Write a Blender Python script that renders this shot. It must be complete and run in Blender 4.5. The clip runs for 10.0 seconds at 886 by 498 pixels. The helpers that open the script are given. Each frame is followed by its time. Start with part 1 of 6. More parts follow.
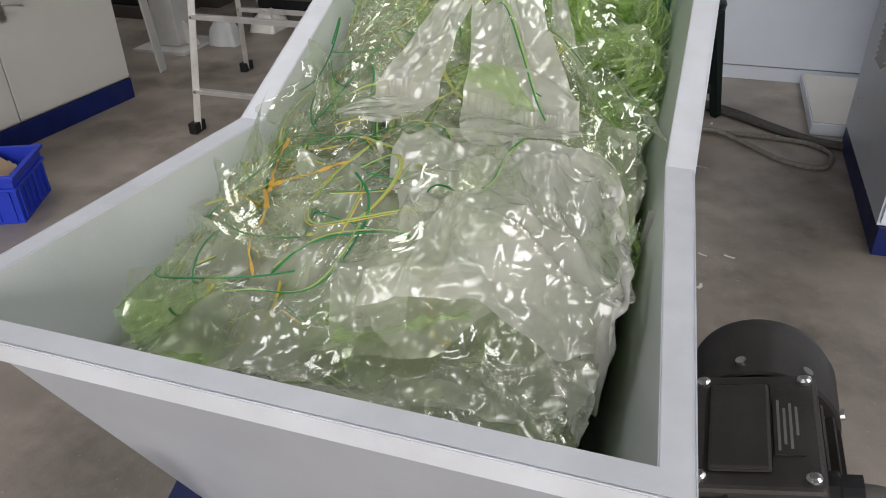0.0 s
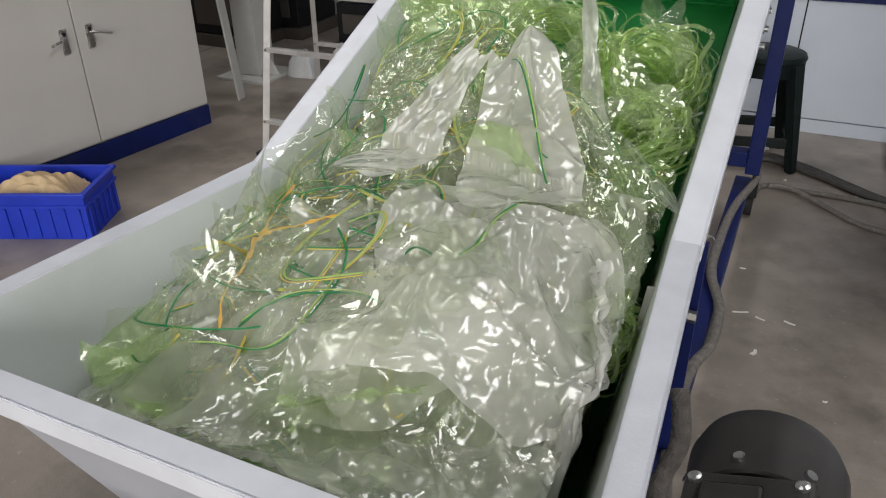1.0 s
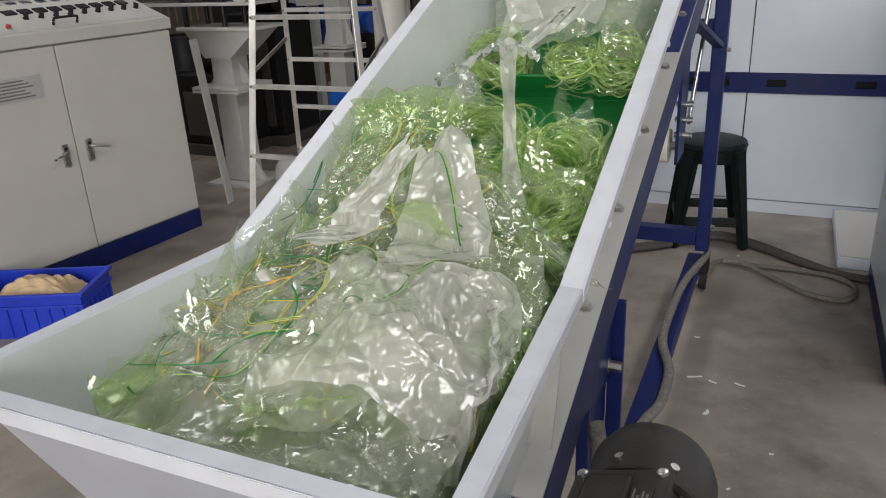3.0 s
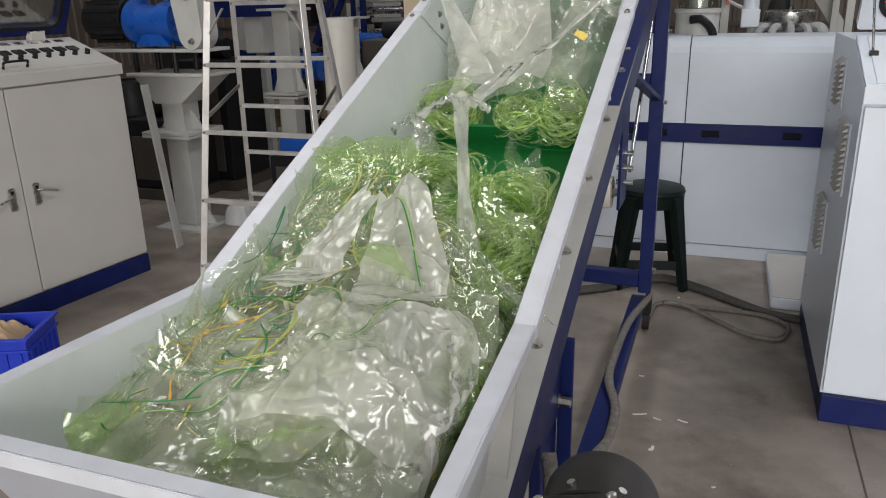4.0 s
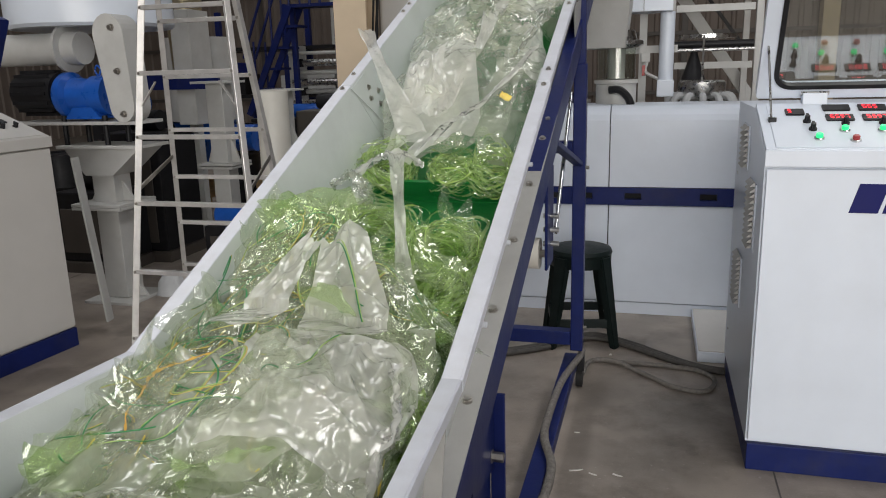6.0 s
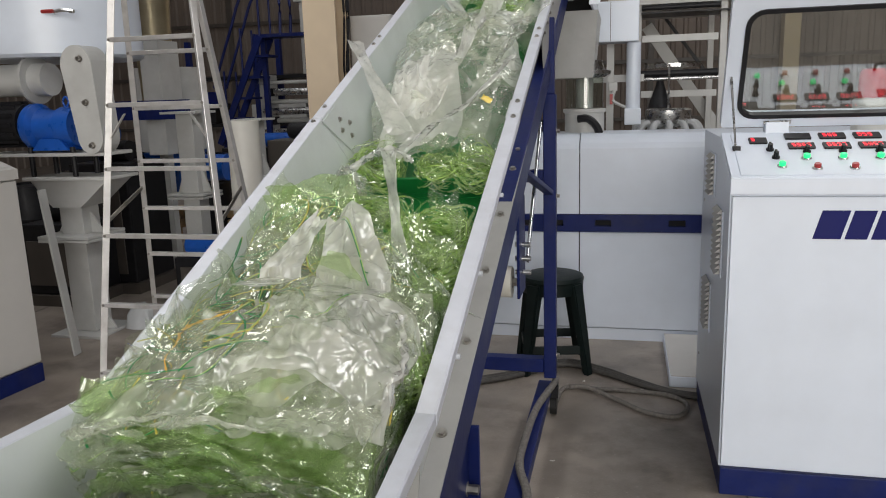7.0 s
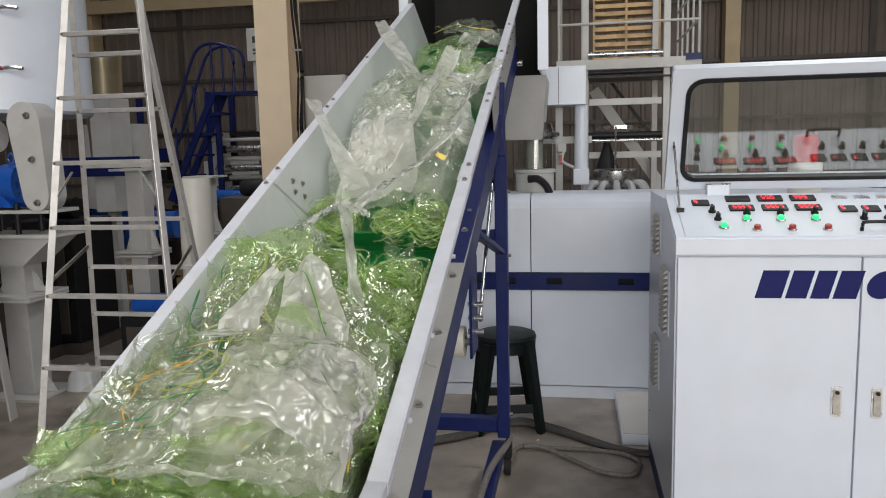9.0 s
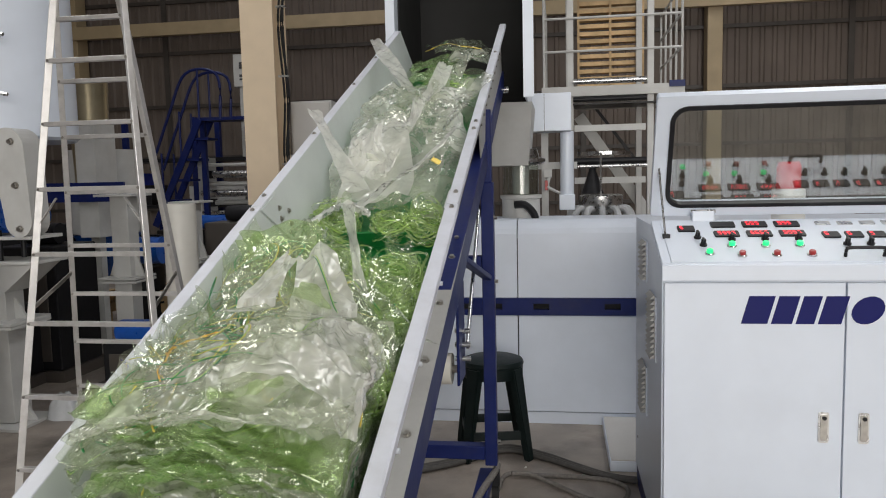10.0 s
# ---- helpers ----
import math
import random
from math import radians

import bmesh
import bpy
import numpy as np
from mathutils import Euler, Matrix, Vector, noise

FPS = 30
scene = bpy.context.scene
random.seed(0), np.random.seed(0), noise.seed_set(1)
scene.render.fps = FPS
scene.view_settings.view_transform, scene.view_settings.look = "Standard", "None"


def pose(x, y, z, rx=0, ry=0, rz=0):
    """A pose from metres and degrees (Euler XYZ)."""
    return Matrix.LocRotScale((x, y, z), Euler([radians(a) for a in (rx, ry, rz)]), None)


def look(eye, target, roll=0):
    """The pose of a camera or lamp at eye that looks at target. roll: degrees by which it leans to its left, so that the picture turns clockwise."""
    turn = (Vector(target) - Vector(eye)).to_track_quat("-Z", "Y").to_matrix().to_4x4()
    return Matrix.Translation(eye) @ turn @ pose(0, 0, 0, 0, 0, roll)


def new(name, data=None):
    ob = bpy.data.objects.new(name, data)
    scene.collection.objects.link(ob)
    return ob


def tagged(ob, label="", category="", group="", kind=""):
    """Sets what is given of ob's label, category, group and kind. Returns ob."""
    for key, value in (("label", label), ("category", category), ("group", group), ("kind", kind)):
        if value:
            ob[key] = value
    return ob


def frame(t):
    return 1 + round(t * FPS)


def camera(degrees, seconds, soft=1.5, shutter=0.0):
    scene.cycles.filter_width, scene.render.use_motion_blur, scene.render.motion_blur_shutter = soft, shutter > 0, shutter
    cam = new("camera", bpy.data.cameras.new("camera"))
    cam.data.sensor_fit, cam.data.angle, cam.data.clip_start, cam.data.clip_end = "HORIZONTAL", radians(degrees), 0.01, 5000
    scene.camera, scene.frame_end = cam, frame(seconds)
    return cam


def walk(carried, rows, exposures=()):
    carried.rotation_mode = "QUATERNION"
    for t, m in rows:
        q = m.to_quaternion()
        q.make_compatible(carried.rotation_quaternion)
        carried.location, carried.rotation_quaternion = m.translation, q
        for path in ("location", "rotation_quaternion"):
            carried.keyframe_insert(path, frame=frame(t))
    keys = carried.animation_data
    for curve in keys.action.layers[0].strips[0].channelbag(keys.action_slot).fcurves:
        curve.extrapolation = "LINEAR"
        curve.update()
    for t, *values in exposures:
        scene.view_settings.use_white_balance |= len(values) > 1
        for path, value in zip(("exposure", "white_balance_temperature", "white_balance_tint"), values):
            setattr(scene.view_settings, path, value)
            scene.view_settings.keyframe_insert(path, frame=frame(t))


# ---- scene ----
cam = camera(60.6, 10.0, soft=1.05)
PATH = [
    (0, (0.689, 0.171, 1.338), (0.131, 1.783, 0.294), -1.3),
    (0.5, (0.726, 0.257, 1.337), (0.059, 1.848, 0.325), -0.8),
    (1, (0.764, 0.243, 1.349), (0.006, 1.822, 0.384), -0.7),
    (1.5, (0.87, 0.213, 1.355), (0.031, 1.783, 0.445), -0.7),
    (2, (0.957, 0.144, 1.383), (0.087, 1.725, 0.521), -2.0),
    (3.3, (0.923, 0.065, 1.395), (0.176, 1.783, 0.695), -2.4),
    (3.5, (0.932, 0.045, 1.408), (0.21, 1.781, 0.725), -2.0),
    (4, (0.936, 0.02, 1.409), (0.268, 1.797, 0.782), -1.4),
    (4.5, (0.946, -0.011, 1.415), (0.317, 1.798, 0.839), -1.1),
    (5, (0.968, -0.028, 1.415), (0.374, 1.806, 0.883), -1.1),
    (5.5, (0.972, -0.029, 1.414), (0.412, 1.825, 0.918), -1.3),
    (7, (0.975, -0.032, 1.429), (0.515, 1.874, 1.031), -1.8),
    (7.5, (0.981, -0.037, 1.438), (0.555, 1.884, 1.076), -1.6),
    (8, (0.982, -0.039, 1.442), (0.59, 1.895, 1.117), -1.5),
    (8.5, (0.985, -0.041, 1.444), (0.62, 1.905, 1.154), -1.4),
    (9, (0.98, -0.04, 1.445), (0.639, 1.915, 1.189), -1.3),
    (9.5, (0.976, -0.037, 1.448), (0.655, 1.924, 1.224), -1.2),
    (10, (0.977, -0.035, 1.452), (0.672, 1.932, 1.259), -1.3),
]
walk(cam, [(t, look(eye, target, roll)) for t, eye, target, roll in PATH], exposures=[(0.0, 0.06), (1.0, 0.12), (2.0, 0.16), (4.0, 0.1), (5.5, 0.08), (7.5, 0.06), (10.0, 0.06)])

# ---------------------------------------------------------------- light
world = bpy.data.worlds.new("world")
scene.world = world
world.use_nodes = True
_sky = world.node_tree.nodes.new("ShaderNodeTexSky")
_sky.sky_type, _sky.sun_disc = "NISHITA", False
_sky.sun_elevation, _sky.sun_rotation = radians(50), radians(200)
world.node_tree.links.new(_sky.outputs[0], world.node_tree.nodes["Background"].inputs[0])
world.node_tree.nodes["Background"].inputs[1].default_value = 0.1
scene.view_settings.exposure = 0.0


def area_lamp(name, at, target, sx, sy, watts, colour):
    data = bpy.data.lights.new(name, "AREA")
    data.shape, data.size, data.size_y, data.energy, data.color = "RECTANGLE", sx, sy, watts, colour
    ob = new(name, data)
    ob.matrix_world = look(at, target)
    return ob


# daylight through the big doorway behind, and through the roof's skylights
area_lamp("doorway_daylight", (3.0, -8.7, 3.0), (1.5, 3.0, 0.8), 9.0, 5.2, 900, (1.0, 0.955, 0.90))
for _x, _y, _w in ((-4.5, 2.0, 190), (4.5, 2.0, 260), (-4.5, 10.5, 80), (4.5, 10.5, 150)):
    area_lamp("skylight_daylight", (_x, _y, 7.85), (_x, _y, 0), 1.6, 7.0, _w, (1.0, 0.985, 0.97))

# ---------------------------------------------------------------- materials


def material(name, colour, rough=0.5, metal=0.0, vary=0.12, scale=8.0, bump=0.0, bump_scale=60.0, stain=None, stain_amount=0.3, stain_scale=2.0, coat=0.0, per_piece=0.0, spec=0.5):
    m = bpy.data.materials.new(name)
    m.use_nodes = True
    nt = m.node_tree
    b = nt.nodes["Principled BSDF"]
    tc = nt.nodes.new("ShaderNodeTexCoord")
    n1 = nt.nodes.new("ShaderNodeTexNoise")
    n1.inputs["Scale"].default_value, n1.inputs["Detail"].default_value = scale, 6
    nt.links.new(tc.outputs["Object"], n1.inputs["Vector"])
    ramp = nt.nodes.new("ShaderNodeMapRange")
    ramp.inputs[1].default_value, ramp.inputs[2].default_value = 0.3, 0.7
    ramp.inputs[3].default_value, ramp.inputs[4].default_value = 1 - vary, 1 + vary
    nt.links.new(n1.outputs["Fac"], ramp.inputs[0])
    mul = nt.nodes.new("ShaderNodeVectorMath")
    mul.operation = "MULTIPLY"
    mul.inputs[0].default_value = colour
    nt.links.new(ramp.outputs[0], mul.inputs[1])
    out = mul.outputs[0]
    if stain:
        n2 = nt.nodes.new("ShaderNodeTexNoise")
        n2.inputs["Scale"].default_value, n2.inputs["Detail"].default_value, n2.inputs["Roughness"].default_value = stain_scale, 9, 0.65
        nt.links.new(tc.outputs["Object"], n2.inputs["Vector"])
        r2 = nt.nodes.new("ShaderNodeMapRange")
        r2.inputs[1].default_value, r2.inputs[2].default_value = 0.48, 0.72
        r2.inputs[3].default_value, r2.inputs[4].default_value = 0, stain_amount
        nt.links.new(n2.outputs["Fac"], r2.inputs[0])
        mx = nt.nodes.new("ShaderNodeMix")
        mx.data_type = "RGBA"
        nt.links.new(r2.outputs[0], mx.inputs[0])
        nt.links.new(out, mx.inputs[6])
        mx.inputs[7].default_value = (*stain, 1)
        out = mx.outputs[2]
    if per_piece:
        oi = nt.nodes.new("ShaderNodeObjectInfo")
        r3 = nt.nodes.new("ShaderNodeMapRange")
        r3.inputs[3].default_value, r3.inputs[4].default_value = 1 - per_piece, 1 + per_piece
        nt.links.new(oi.outputs["Random"], r3.inputs[0])
        m3 = nt.nodes.new("ShaderNodeVectorMath")
        m3.operation = "MULTIPLY"
        nt.links.new(out, m3.inputs[0])
        nt.links.new(r3.outputs[0], m3.inputs[1])
        out = m3.outputs[0]
    nt.links.new(out, b.inputs["Base Color"])
    rr = nt.nodes.new("ShaderNodeMapRange")
    rr.inputs[3].default_value, rr.inputs[4].default_value = max(0.02, rough - 0.1), min(1, rough + 0.1)
    nt.links.new(n1.outputs["Fac"], rr.inputs[0])
    nt.links.new(rr.outputs[0], b.inputs["Roughness"])
    b.inputs["Metallic"].default_value = metal
    b.inputs["Coat Weight"].default_value = coat
    b.inputs["Specular IOR Level"].default_value = spec
    if bump:
        n3 = nt.nodes.new("ShaderNodeTexNoise")
        n3.inputs["Scale"].default_value, n3.inputs["Detail"].default_value = bump_scale, 5
        nt.links.new(tc.outputs["Object"], n3.inputs["Vector"])
        bp = nt.nodes.new("ShaderNodeBump")
        bp.inputs["Strength"].default_value, bp.inputs["Distance"].default_value = bump, 0.01
        nt.links.new(n3.outputs["Fac"], bp.inputs["Height"])
        nt.links.new(bp.outputs[0], b.inputs["Normal"])
    return m


def glow(name, colour, power):
    m = bpy.data.materials.new(name)
    m.use_nodes = True
    b = m.node_tree.nodes["Principled BSDF"]
    b.inputs["Base Color"].default_value = (*colour, 1)
    b.inputs["Emission Color"].default_value = (*colour, 1)
    b.inputs["Emission Strength"].default_value = power
    b.inputs["Roughness"].default_value = 0.3
    return m


def skin_gloss(nt, base, edge, normal=None):
    """Share of mirror gloss: base when seen square on, rising towards grazing."""
    lw = nt.nodes.new("ShaderNodeLayerWeight")
    lw.inputs["Blend"].default_value = 0.5
    if normal:
        nt.links.new(normal, lw.inputs["Normal"])
    pw = nt.nodes.new("ShaderNodeMath")
    pw.operation = "POWER"
    pw.inputs[1].default_value = 4.0
    nt.links.new(lw.outputs["Facing"], pw.inputs[0])
    ma = nt.nodes.new("ShaderNodeMath")
    ma.operation, ma.use_clamp = "MULTIPLY_ADD", True
    ma.inputs[1].default_value, ma.inputs[2].default_value = edge, base
    nt.links.new(pw.outputs[0], ma.inputs[0])
    return ma


def film(name, tint, body, opacity, rough, wrinkle, sheen=1.0, relief=0.5):
    """Thin plastic film: partly clear, partly milky, with a glossy crinkled skin."""
    m = bpy.data.materials.new(name)
    m.use_nodes = True
    nt = m.node_tree
    nt.nodes.clear()
    tc = nt.nodes.new("ShaderNodeTexCoord")
    no = nt.nodes.new("ShaderNodeTexNoise")
    no.inputs["Scale"].default_value, no.inputs["Detail"].default_value, no.inputs["Distortion"].default_value = 9, 5, 0.8
    nt.links.new(tc.outputs["Object"], no.inputs["Vector"])
    bp = nt.nodes.new("ShaderNodeBump")
    bp.inputs["Strength"].default_value, bp.inputs["Distance"].default_value = relief, 0.03
    height = None
    for sc, bend, share in ((wrinkle * 0.42, 1.6, 1.0), (wrinkle * 1.1, 1.1, 0.34), (wrinkle * 2.6, 0.6, 0.09)):
        nz = nt.nodes.new("ShaderNodeTexNoise")
        nz.inputs["Scale"].default_value, nz.inputs["Detail"].default_value, nz.inputs["Distortion"].default_value = sc, 0.0, bend
        nt.links.new(tc.outputs["Object"], nz.inputs["Vector"])
        sb = nt.nodes.new("ShaderNodeMath")
        sb.operation = "SUBTRACT"
        sb.inputs[1].default_value = 0.5
        nt.links.new(nz.outputs["Fac"], sb.inputs[0])
        ab = nt.nodes.new("ShaderNodeMath")
        ab.operation = "ABSOLUTE"
        nt.links.new(sb.outputs[0], ab.inputs[0])
        ma = nt.nodes.new("ShaderNodeMath")
        ma.operation = "MULTIPLY_ADD"
        ma.inputs[1].default_value = share
        nt.links.new(ab.outputs[0], ma.inputs[0])
        if height:
            nt.links.new(height, ma.inputs[2])
        else:
            ma.inputs[2].default_value = 0.0
        height = ma.outputs[0]
    nt.links.new(height, bp.inputs["Height"])
    tr = nt.nodes.new("ShaderNodeBsdfTransparent")
    tr.inputs[0].default_value = (*tint, 1)
    di = nt.nodes.new("ShaderNodeBsdfDiffuse")
    di.inputs[0].default_value = (*body, 1)
    tl = nt.nodes.new("ShaderNodeBsdfTranslucent")
    tl.inputs[0].default_value = (*body, 1)
    nt.links.new(bp.outputs[0], di.inputs["Normal"])
    m1 = nt.nodes.new("ShaderNodeMixShader")
    m1.inputs[0].default_value = 0.45
    nt.links.new(di.outputs[0], m1.inputs[1])
    nt.links.new(tl.outputs[0], m1.inputs[2])
    mr = nt.nodes.new("ShaderNodeMapRange")
    mr.inputs[1].default_value, mr.inputs[2].default_value = 0.3, 0.7
    mr.inputs[3].default_value, mr.inputs[4].default_value = max(0.02, opacity - 0.14), min(1, opacity + 0.14)
    nt.links.new(no.outputs["Fac"], mr.inputs[0])
    m2 = nt.nodes.new("ShaderNodeMixShader")
    nt.links.new(mr.outputs[0], m2.inputs[0])
    nt.links.new(tr.outputs[0], m2.inputs[1])
    nt.links.new(m1.outputs[0], m2.inputs[2])
    gl = nt.nodes.new("ShaderNodeBsdfGlossy")
    gl.inputs["Roughness"].default_value = rough
    gl.inputs[0].default_value = (1, 1, 1, 1)
    nt.links.new(bp.outputs[0], gl.inputs["Normal"])
    fm = skin_gloss(nt, 0.085 * sheen, 0.55 * sheen, bp.outputs[0])
    m3 = nt.nodes.new("ShaderNodeMixShader")
    nt.links.new(fm.outputs[0], m3.inputs[0])
    nt.links.new(m2.outputs[0], m3.inputs[1])
    nt.links.new(gl.outputs[0], m3.inputs[2])
    o = nt.nodes.new("ShaderNodeOutputMaterial")
    nt.links.new(m3.outputs[0], o.inputs[0])
    return m


def glass(name, tint=(0.9, 0.93, 0.92), rough=0.02, dull=0.05):
    m = bpy.data.materials.new(name)
    m.use_nodes = True
    nt = m.node_tree
    nt.nodes.clear()
    tr = nt.nodes.new("ShaderNodeBsdfTransparent")
    tr.inputs[0].default_value = (*tint, 1)
    gl = nt.nodes.new("ShaderNodeBsdfGlossy")
    gl.inputs["Roughness"].default_value = rough
    ad = skin_gloss(nt, dull, 0.6)
    mx = nt.nodes.new("ShaderNodeMixShader")
    nt.links.new(ad.outputs[0], mx.inputs[0])
    nt.links.new(tr.outputs[0], mx.inputs[1])
    nt.links.new(gl.outputs[0], mx.inputs[2])
    o = nt.nodes.new("ShaderNodeOutputMaterial")
    nt.links.new(mx.outputs[0], o.inputs[0])
    return m


def floor_material():
    m = material("concrete", (0.275, 0.236, 0.202), rough=0.42, vary=0.24, scale=4.5, bump=0.16, bump_scale=140, stain=(0.075, 0.062, 0.052), stain_amount=0.85, stain_scale=2.3)
    nt = m.node_tree
    b = nt.nodes["Principled BSDF"]
    src = b.inputs["Base Color"].links[0].from_socket
    tc = nt.nodes.new("ShaderNodeTexCoord")
    sp = nt.nodes.new("ShaderNodeTexNoise")
    sp.inputs["Scale"].default_value, sp.inputs["Detail"].default_value = 55, 3
    nt.links.new(tc.outputs["Object"], sp.inputs["Vector"])
    r = nt.nodes.new("ShaderNodeMapRange")
    r.inputs[1].default_value, r.inputs[2].default_value = 0.66, 0.74
    r.inputs[3].default_value, r.inputs[4].default_value = 0, 0.5
    nt.links.new(sp.outputs["Fac"], r.inputs[0])
    mx = nt.nodes.new("ShaderNodeMix")
    mx.data_type = "RGBA"
    nt.links.new(r.outputs[0], mx.inputs[0])
    nt.links.new(src, mx.inputs[6])
    mx.inputs[7].default_value = (0.42, 0.39, 0.35, 1)
    nt.links.new(mx.outputs[2], b.inputs["Base Color"])
    return m


M_FLOOR = floor_material()
M_WHITE = material("white_powder_coat", (0.69, 0.745, 0.835), 0.32, vary=0.03, scale=5, bump=0.05, bump_scale=400, stain=(0.5, 0.5, 0.5), stain_amount=0.12)
M_TROUGH = material("grey_white_trough_paint", (0.60, 0.635, 0.63), 0.33, vary=0.05, scale=6, bump=0.06, bump_scale=300, stain=(0.42, 0.44, 0.43), stain_amount=0.3, stain_scale=5)
# darker grey than trough and rim, with uneven brownish mottling
M_SKIRT = material("mottled_grey_skirt_paint", (0.38, 0.375, 0.36), 0.42, vary=0.08, scale=9, stain=(0.28, 0.27, 0.25), stain_amount=0.4, stain_scale=8)
# hopper paint darkened for the shade on the front, which faces downwards
M_FRONTSHADE = material("shaded_hopper_front_paint", (0.42, 0.435, 0.485), 0.4, vary=0.05, scale=8, bump=0.05, bump_scale=300, stain=(0.33, 0.33, 0.35), stain_amount=0.25, stain_scale=6)
M_RIM = material("worn_rim_paint", (0.66, 0.68, 0.74), 0.35, vary=0.05, scale=20, bump=0.05, bump_scale=300, stain=(0.45, 0.44, 0.43), stain_amount=0.25, stain_scale=14)
M_CREAMWHITE = material("cream_cabinet_paint", (0.53, 0.515, 0.49), 0.42, vary=0.04, scale=4, bump=0.05, bump_scale=400)
M_BLUE = material("blue_paint", (0.008, 0.016, 0.10), 0.4, vary=0.15, scale=12, bump=0.05, stain=(0.035, 0.038, 0.075), stain_amount=0.4, stain_scale=7, spec=0.2)
M_MACHINEWHITE = material("off_white_machine_paint", (0.50, 0.50, 0.485), 0.45, vary=0.06, scale=7, stain=(0.35, 0.34, 0.32), stain_amount=0.35, stain_scale=5)
M_GREENBELT = material("green_pvc_belt", (0.008, 0.16, 0.035), 0.4, vary=0.12, scale=20, bump=0.15, bump_scale=500)
M_STEEL = material("bright_steel", (0.62, 0.62, 0.62), 0.28, 1.0, vary=0.08, scale=30)
M_ALU = material("ladder_aluminium", (0.66, 0.645, 0.63), 0.34, 0.6, vary=0.08, scale=14, stain=(0.4, 0.39, 0.37), stain_amount=0.4, stain_scale=18)
M_BOLT = material("zinc_bolt", (0.42, 0.40, 0.37), 0.38, 1.0, vary=0.15, scale=60)
M_BLACK = material("black_plastic", (0.016, 0.016, 0.018), 0.4, vary=0.2, scale=25, spec=0.2)
M_STOOL = material("dark_green_plastic", (0.006, 0.011, 0.0105), 0.42, vary=0.2, scale=18, bump=0.08, bump_scale=200, spec=0.2)
M_MOTOR = material("charcoal_motor_paint", (0.040, 0.037, 0.036), 0.45, vary=0.15, scale=20, bump=0.1, bump_scale=300, stain=(0.09, 0.085, 0.08), stain_amount=0.3, stain_scale=9, spec=0.2)
M_RUBBER = material("black_rubber", (0.02, 0.02, 0.02), 0.6, vary=0.2, scale=25, spec=0.2)
M_CABLE = material("dusty_cable_sheath", (0.06, 0.055, 0.05), 0.65, vary=0.3, scale=40)
M_HOSE = material("grey_braided_sleeve", (0.17, 0.155, 0.14), 0.7, vary=0.3, scale=60, bump=0.6, bump_scale=260)
M_CRATE = material("blue_crate_plastic", (0.012, 0.04, 0.50), 0.4, vary=0.1, scale=14)
M_CLOTH = material("beige_work_cloth", (0.60, 0.44, 0.26), 0.85, vary=0.2, scale=20, bump=0.3, bump_scale=150)
M_MOTORBLUE = material("gloss_blue_motor_paint", (0.012, 0.09, 0.42), 0.3, vary=0.15, scale=14)
M_COLUMN = material("cream_column_paint", (0.70, 0.57, 0.41), 0.5, vary=0.06, scale=3)
M_WALL = material("brown_grey_wall_sheet", (0.165, 0.135, 0.115), 0.55, vary=0.12, scale=1.5, spec=0.2)
M_GIRT = material("dark_girt", (0.07, 0.06, 0.052), 0.5, vary=0.15, scale=4)
M_CREAMBEAM = material("cream_beam_paint", (0.46, 0.36, 0.22), 0.55, vary=0.08, scale=3)
M_ROOF = material("roof_sheet", (0.15, 0.15, 0.15), 0.6, vary=0.1, scale=2)
M_WOOD = material("pallet_wood", (0.52, 0.36, 0.19), 0.7, vary=0.25, scale=9, per_piece=0.15)
M_GOLD = material("brass_coloured_duct", (0.42, 0.36, 0.24), 0.35, 0.75, vary=0.12, scale=6)
M_NYLON = material("white_nylon", (0.7, 0.68, 0.62), 0.4, vary=0.05)
M_GREYSIGN = material("grey_label_plate", (0.42, 0.43, 0.44), 0.5)
M_INK = material("blue_ink", (0.010, 0.012, 0.11), 0.5, vary=0.05, spec=0.15)
M_DARKINK = material("dark_ink", (0.05, 0.05, 0.055), 0.5)
M_PALEINK = material("pale_print", (0.16, 0.16, 0.16), 0.5)
M_TREAD = material("step_tread", (0.58, 0.56, 0.53), 0.5, vary=0.05, bump=0.4, bump_scale=160)
# near-black colour that stands in for shade inside the chute and machines
M_INNERSHADE = material("painted_interior_shade", (0.012, 0.012, 0.012), 0.8)
M_SCRAP = material("white_scrap", (0.72, 0.70, 0.66), 0.5)
M_CARTON = material("carton_brown", (0.33, 0.22, 0.12), 0.8, vary=0.15)
M_GREENLED = glow("green_lamp", (0.02, 0.75, 0.22), 0.85)
M_REDLED = glow("red_digits", (1.0, 0.03, 0.05), 1.9)
M_GREENBTN = material("green_button", (0.02, 0.30, 0.10), 0.3)
M_REDBTN = material("red_button", (0.35, 0.03, 0.03), 0.3)
M_REDLENS = material("red_beacon_lens", (0.55, 0.015, 0.02), 0.15)
M_GLASS = glass("lid_window_glass", dull=0.2)
M_ACRYL = glass("clear_sight_glass", (0.8, 0.84, 0.8), 0.05, 0.12)
F_CLEAR = film("clear_green_film", (0.955, 0.98, 0.915), (0.82, 0.90, 0.66), 0.13, 0.06, 22, 1.35, 0.75)
F_GREEN = film("green_film", (0.86, 0.955, 0.70), (0.58, 0.80, 0.36), 0.28, 0.08, 24, 1.25, 0.75)
F_MILK = film("milky_film", (0.96, 0.96, 0.92), (0.95, 0.945, 0.89), 0.56, 0.12, 24, 1.1, 0.5)
F_HAZE = film("hazy_film", (0.955, 0.97, 0.92), (0.89, 0.91, 0.80), 0.30, 0.09, 24, 1.15, 0.55)
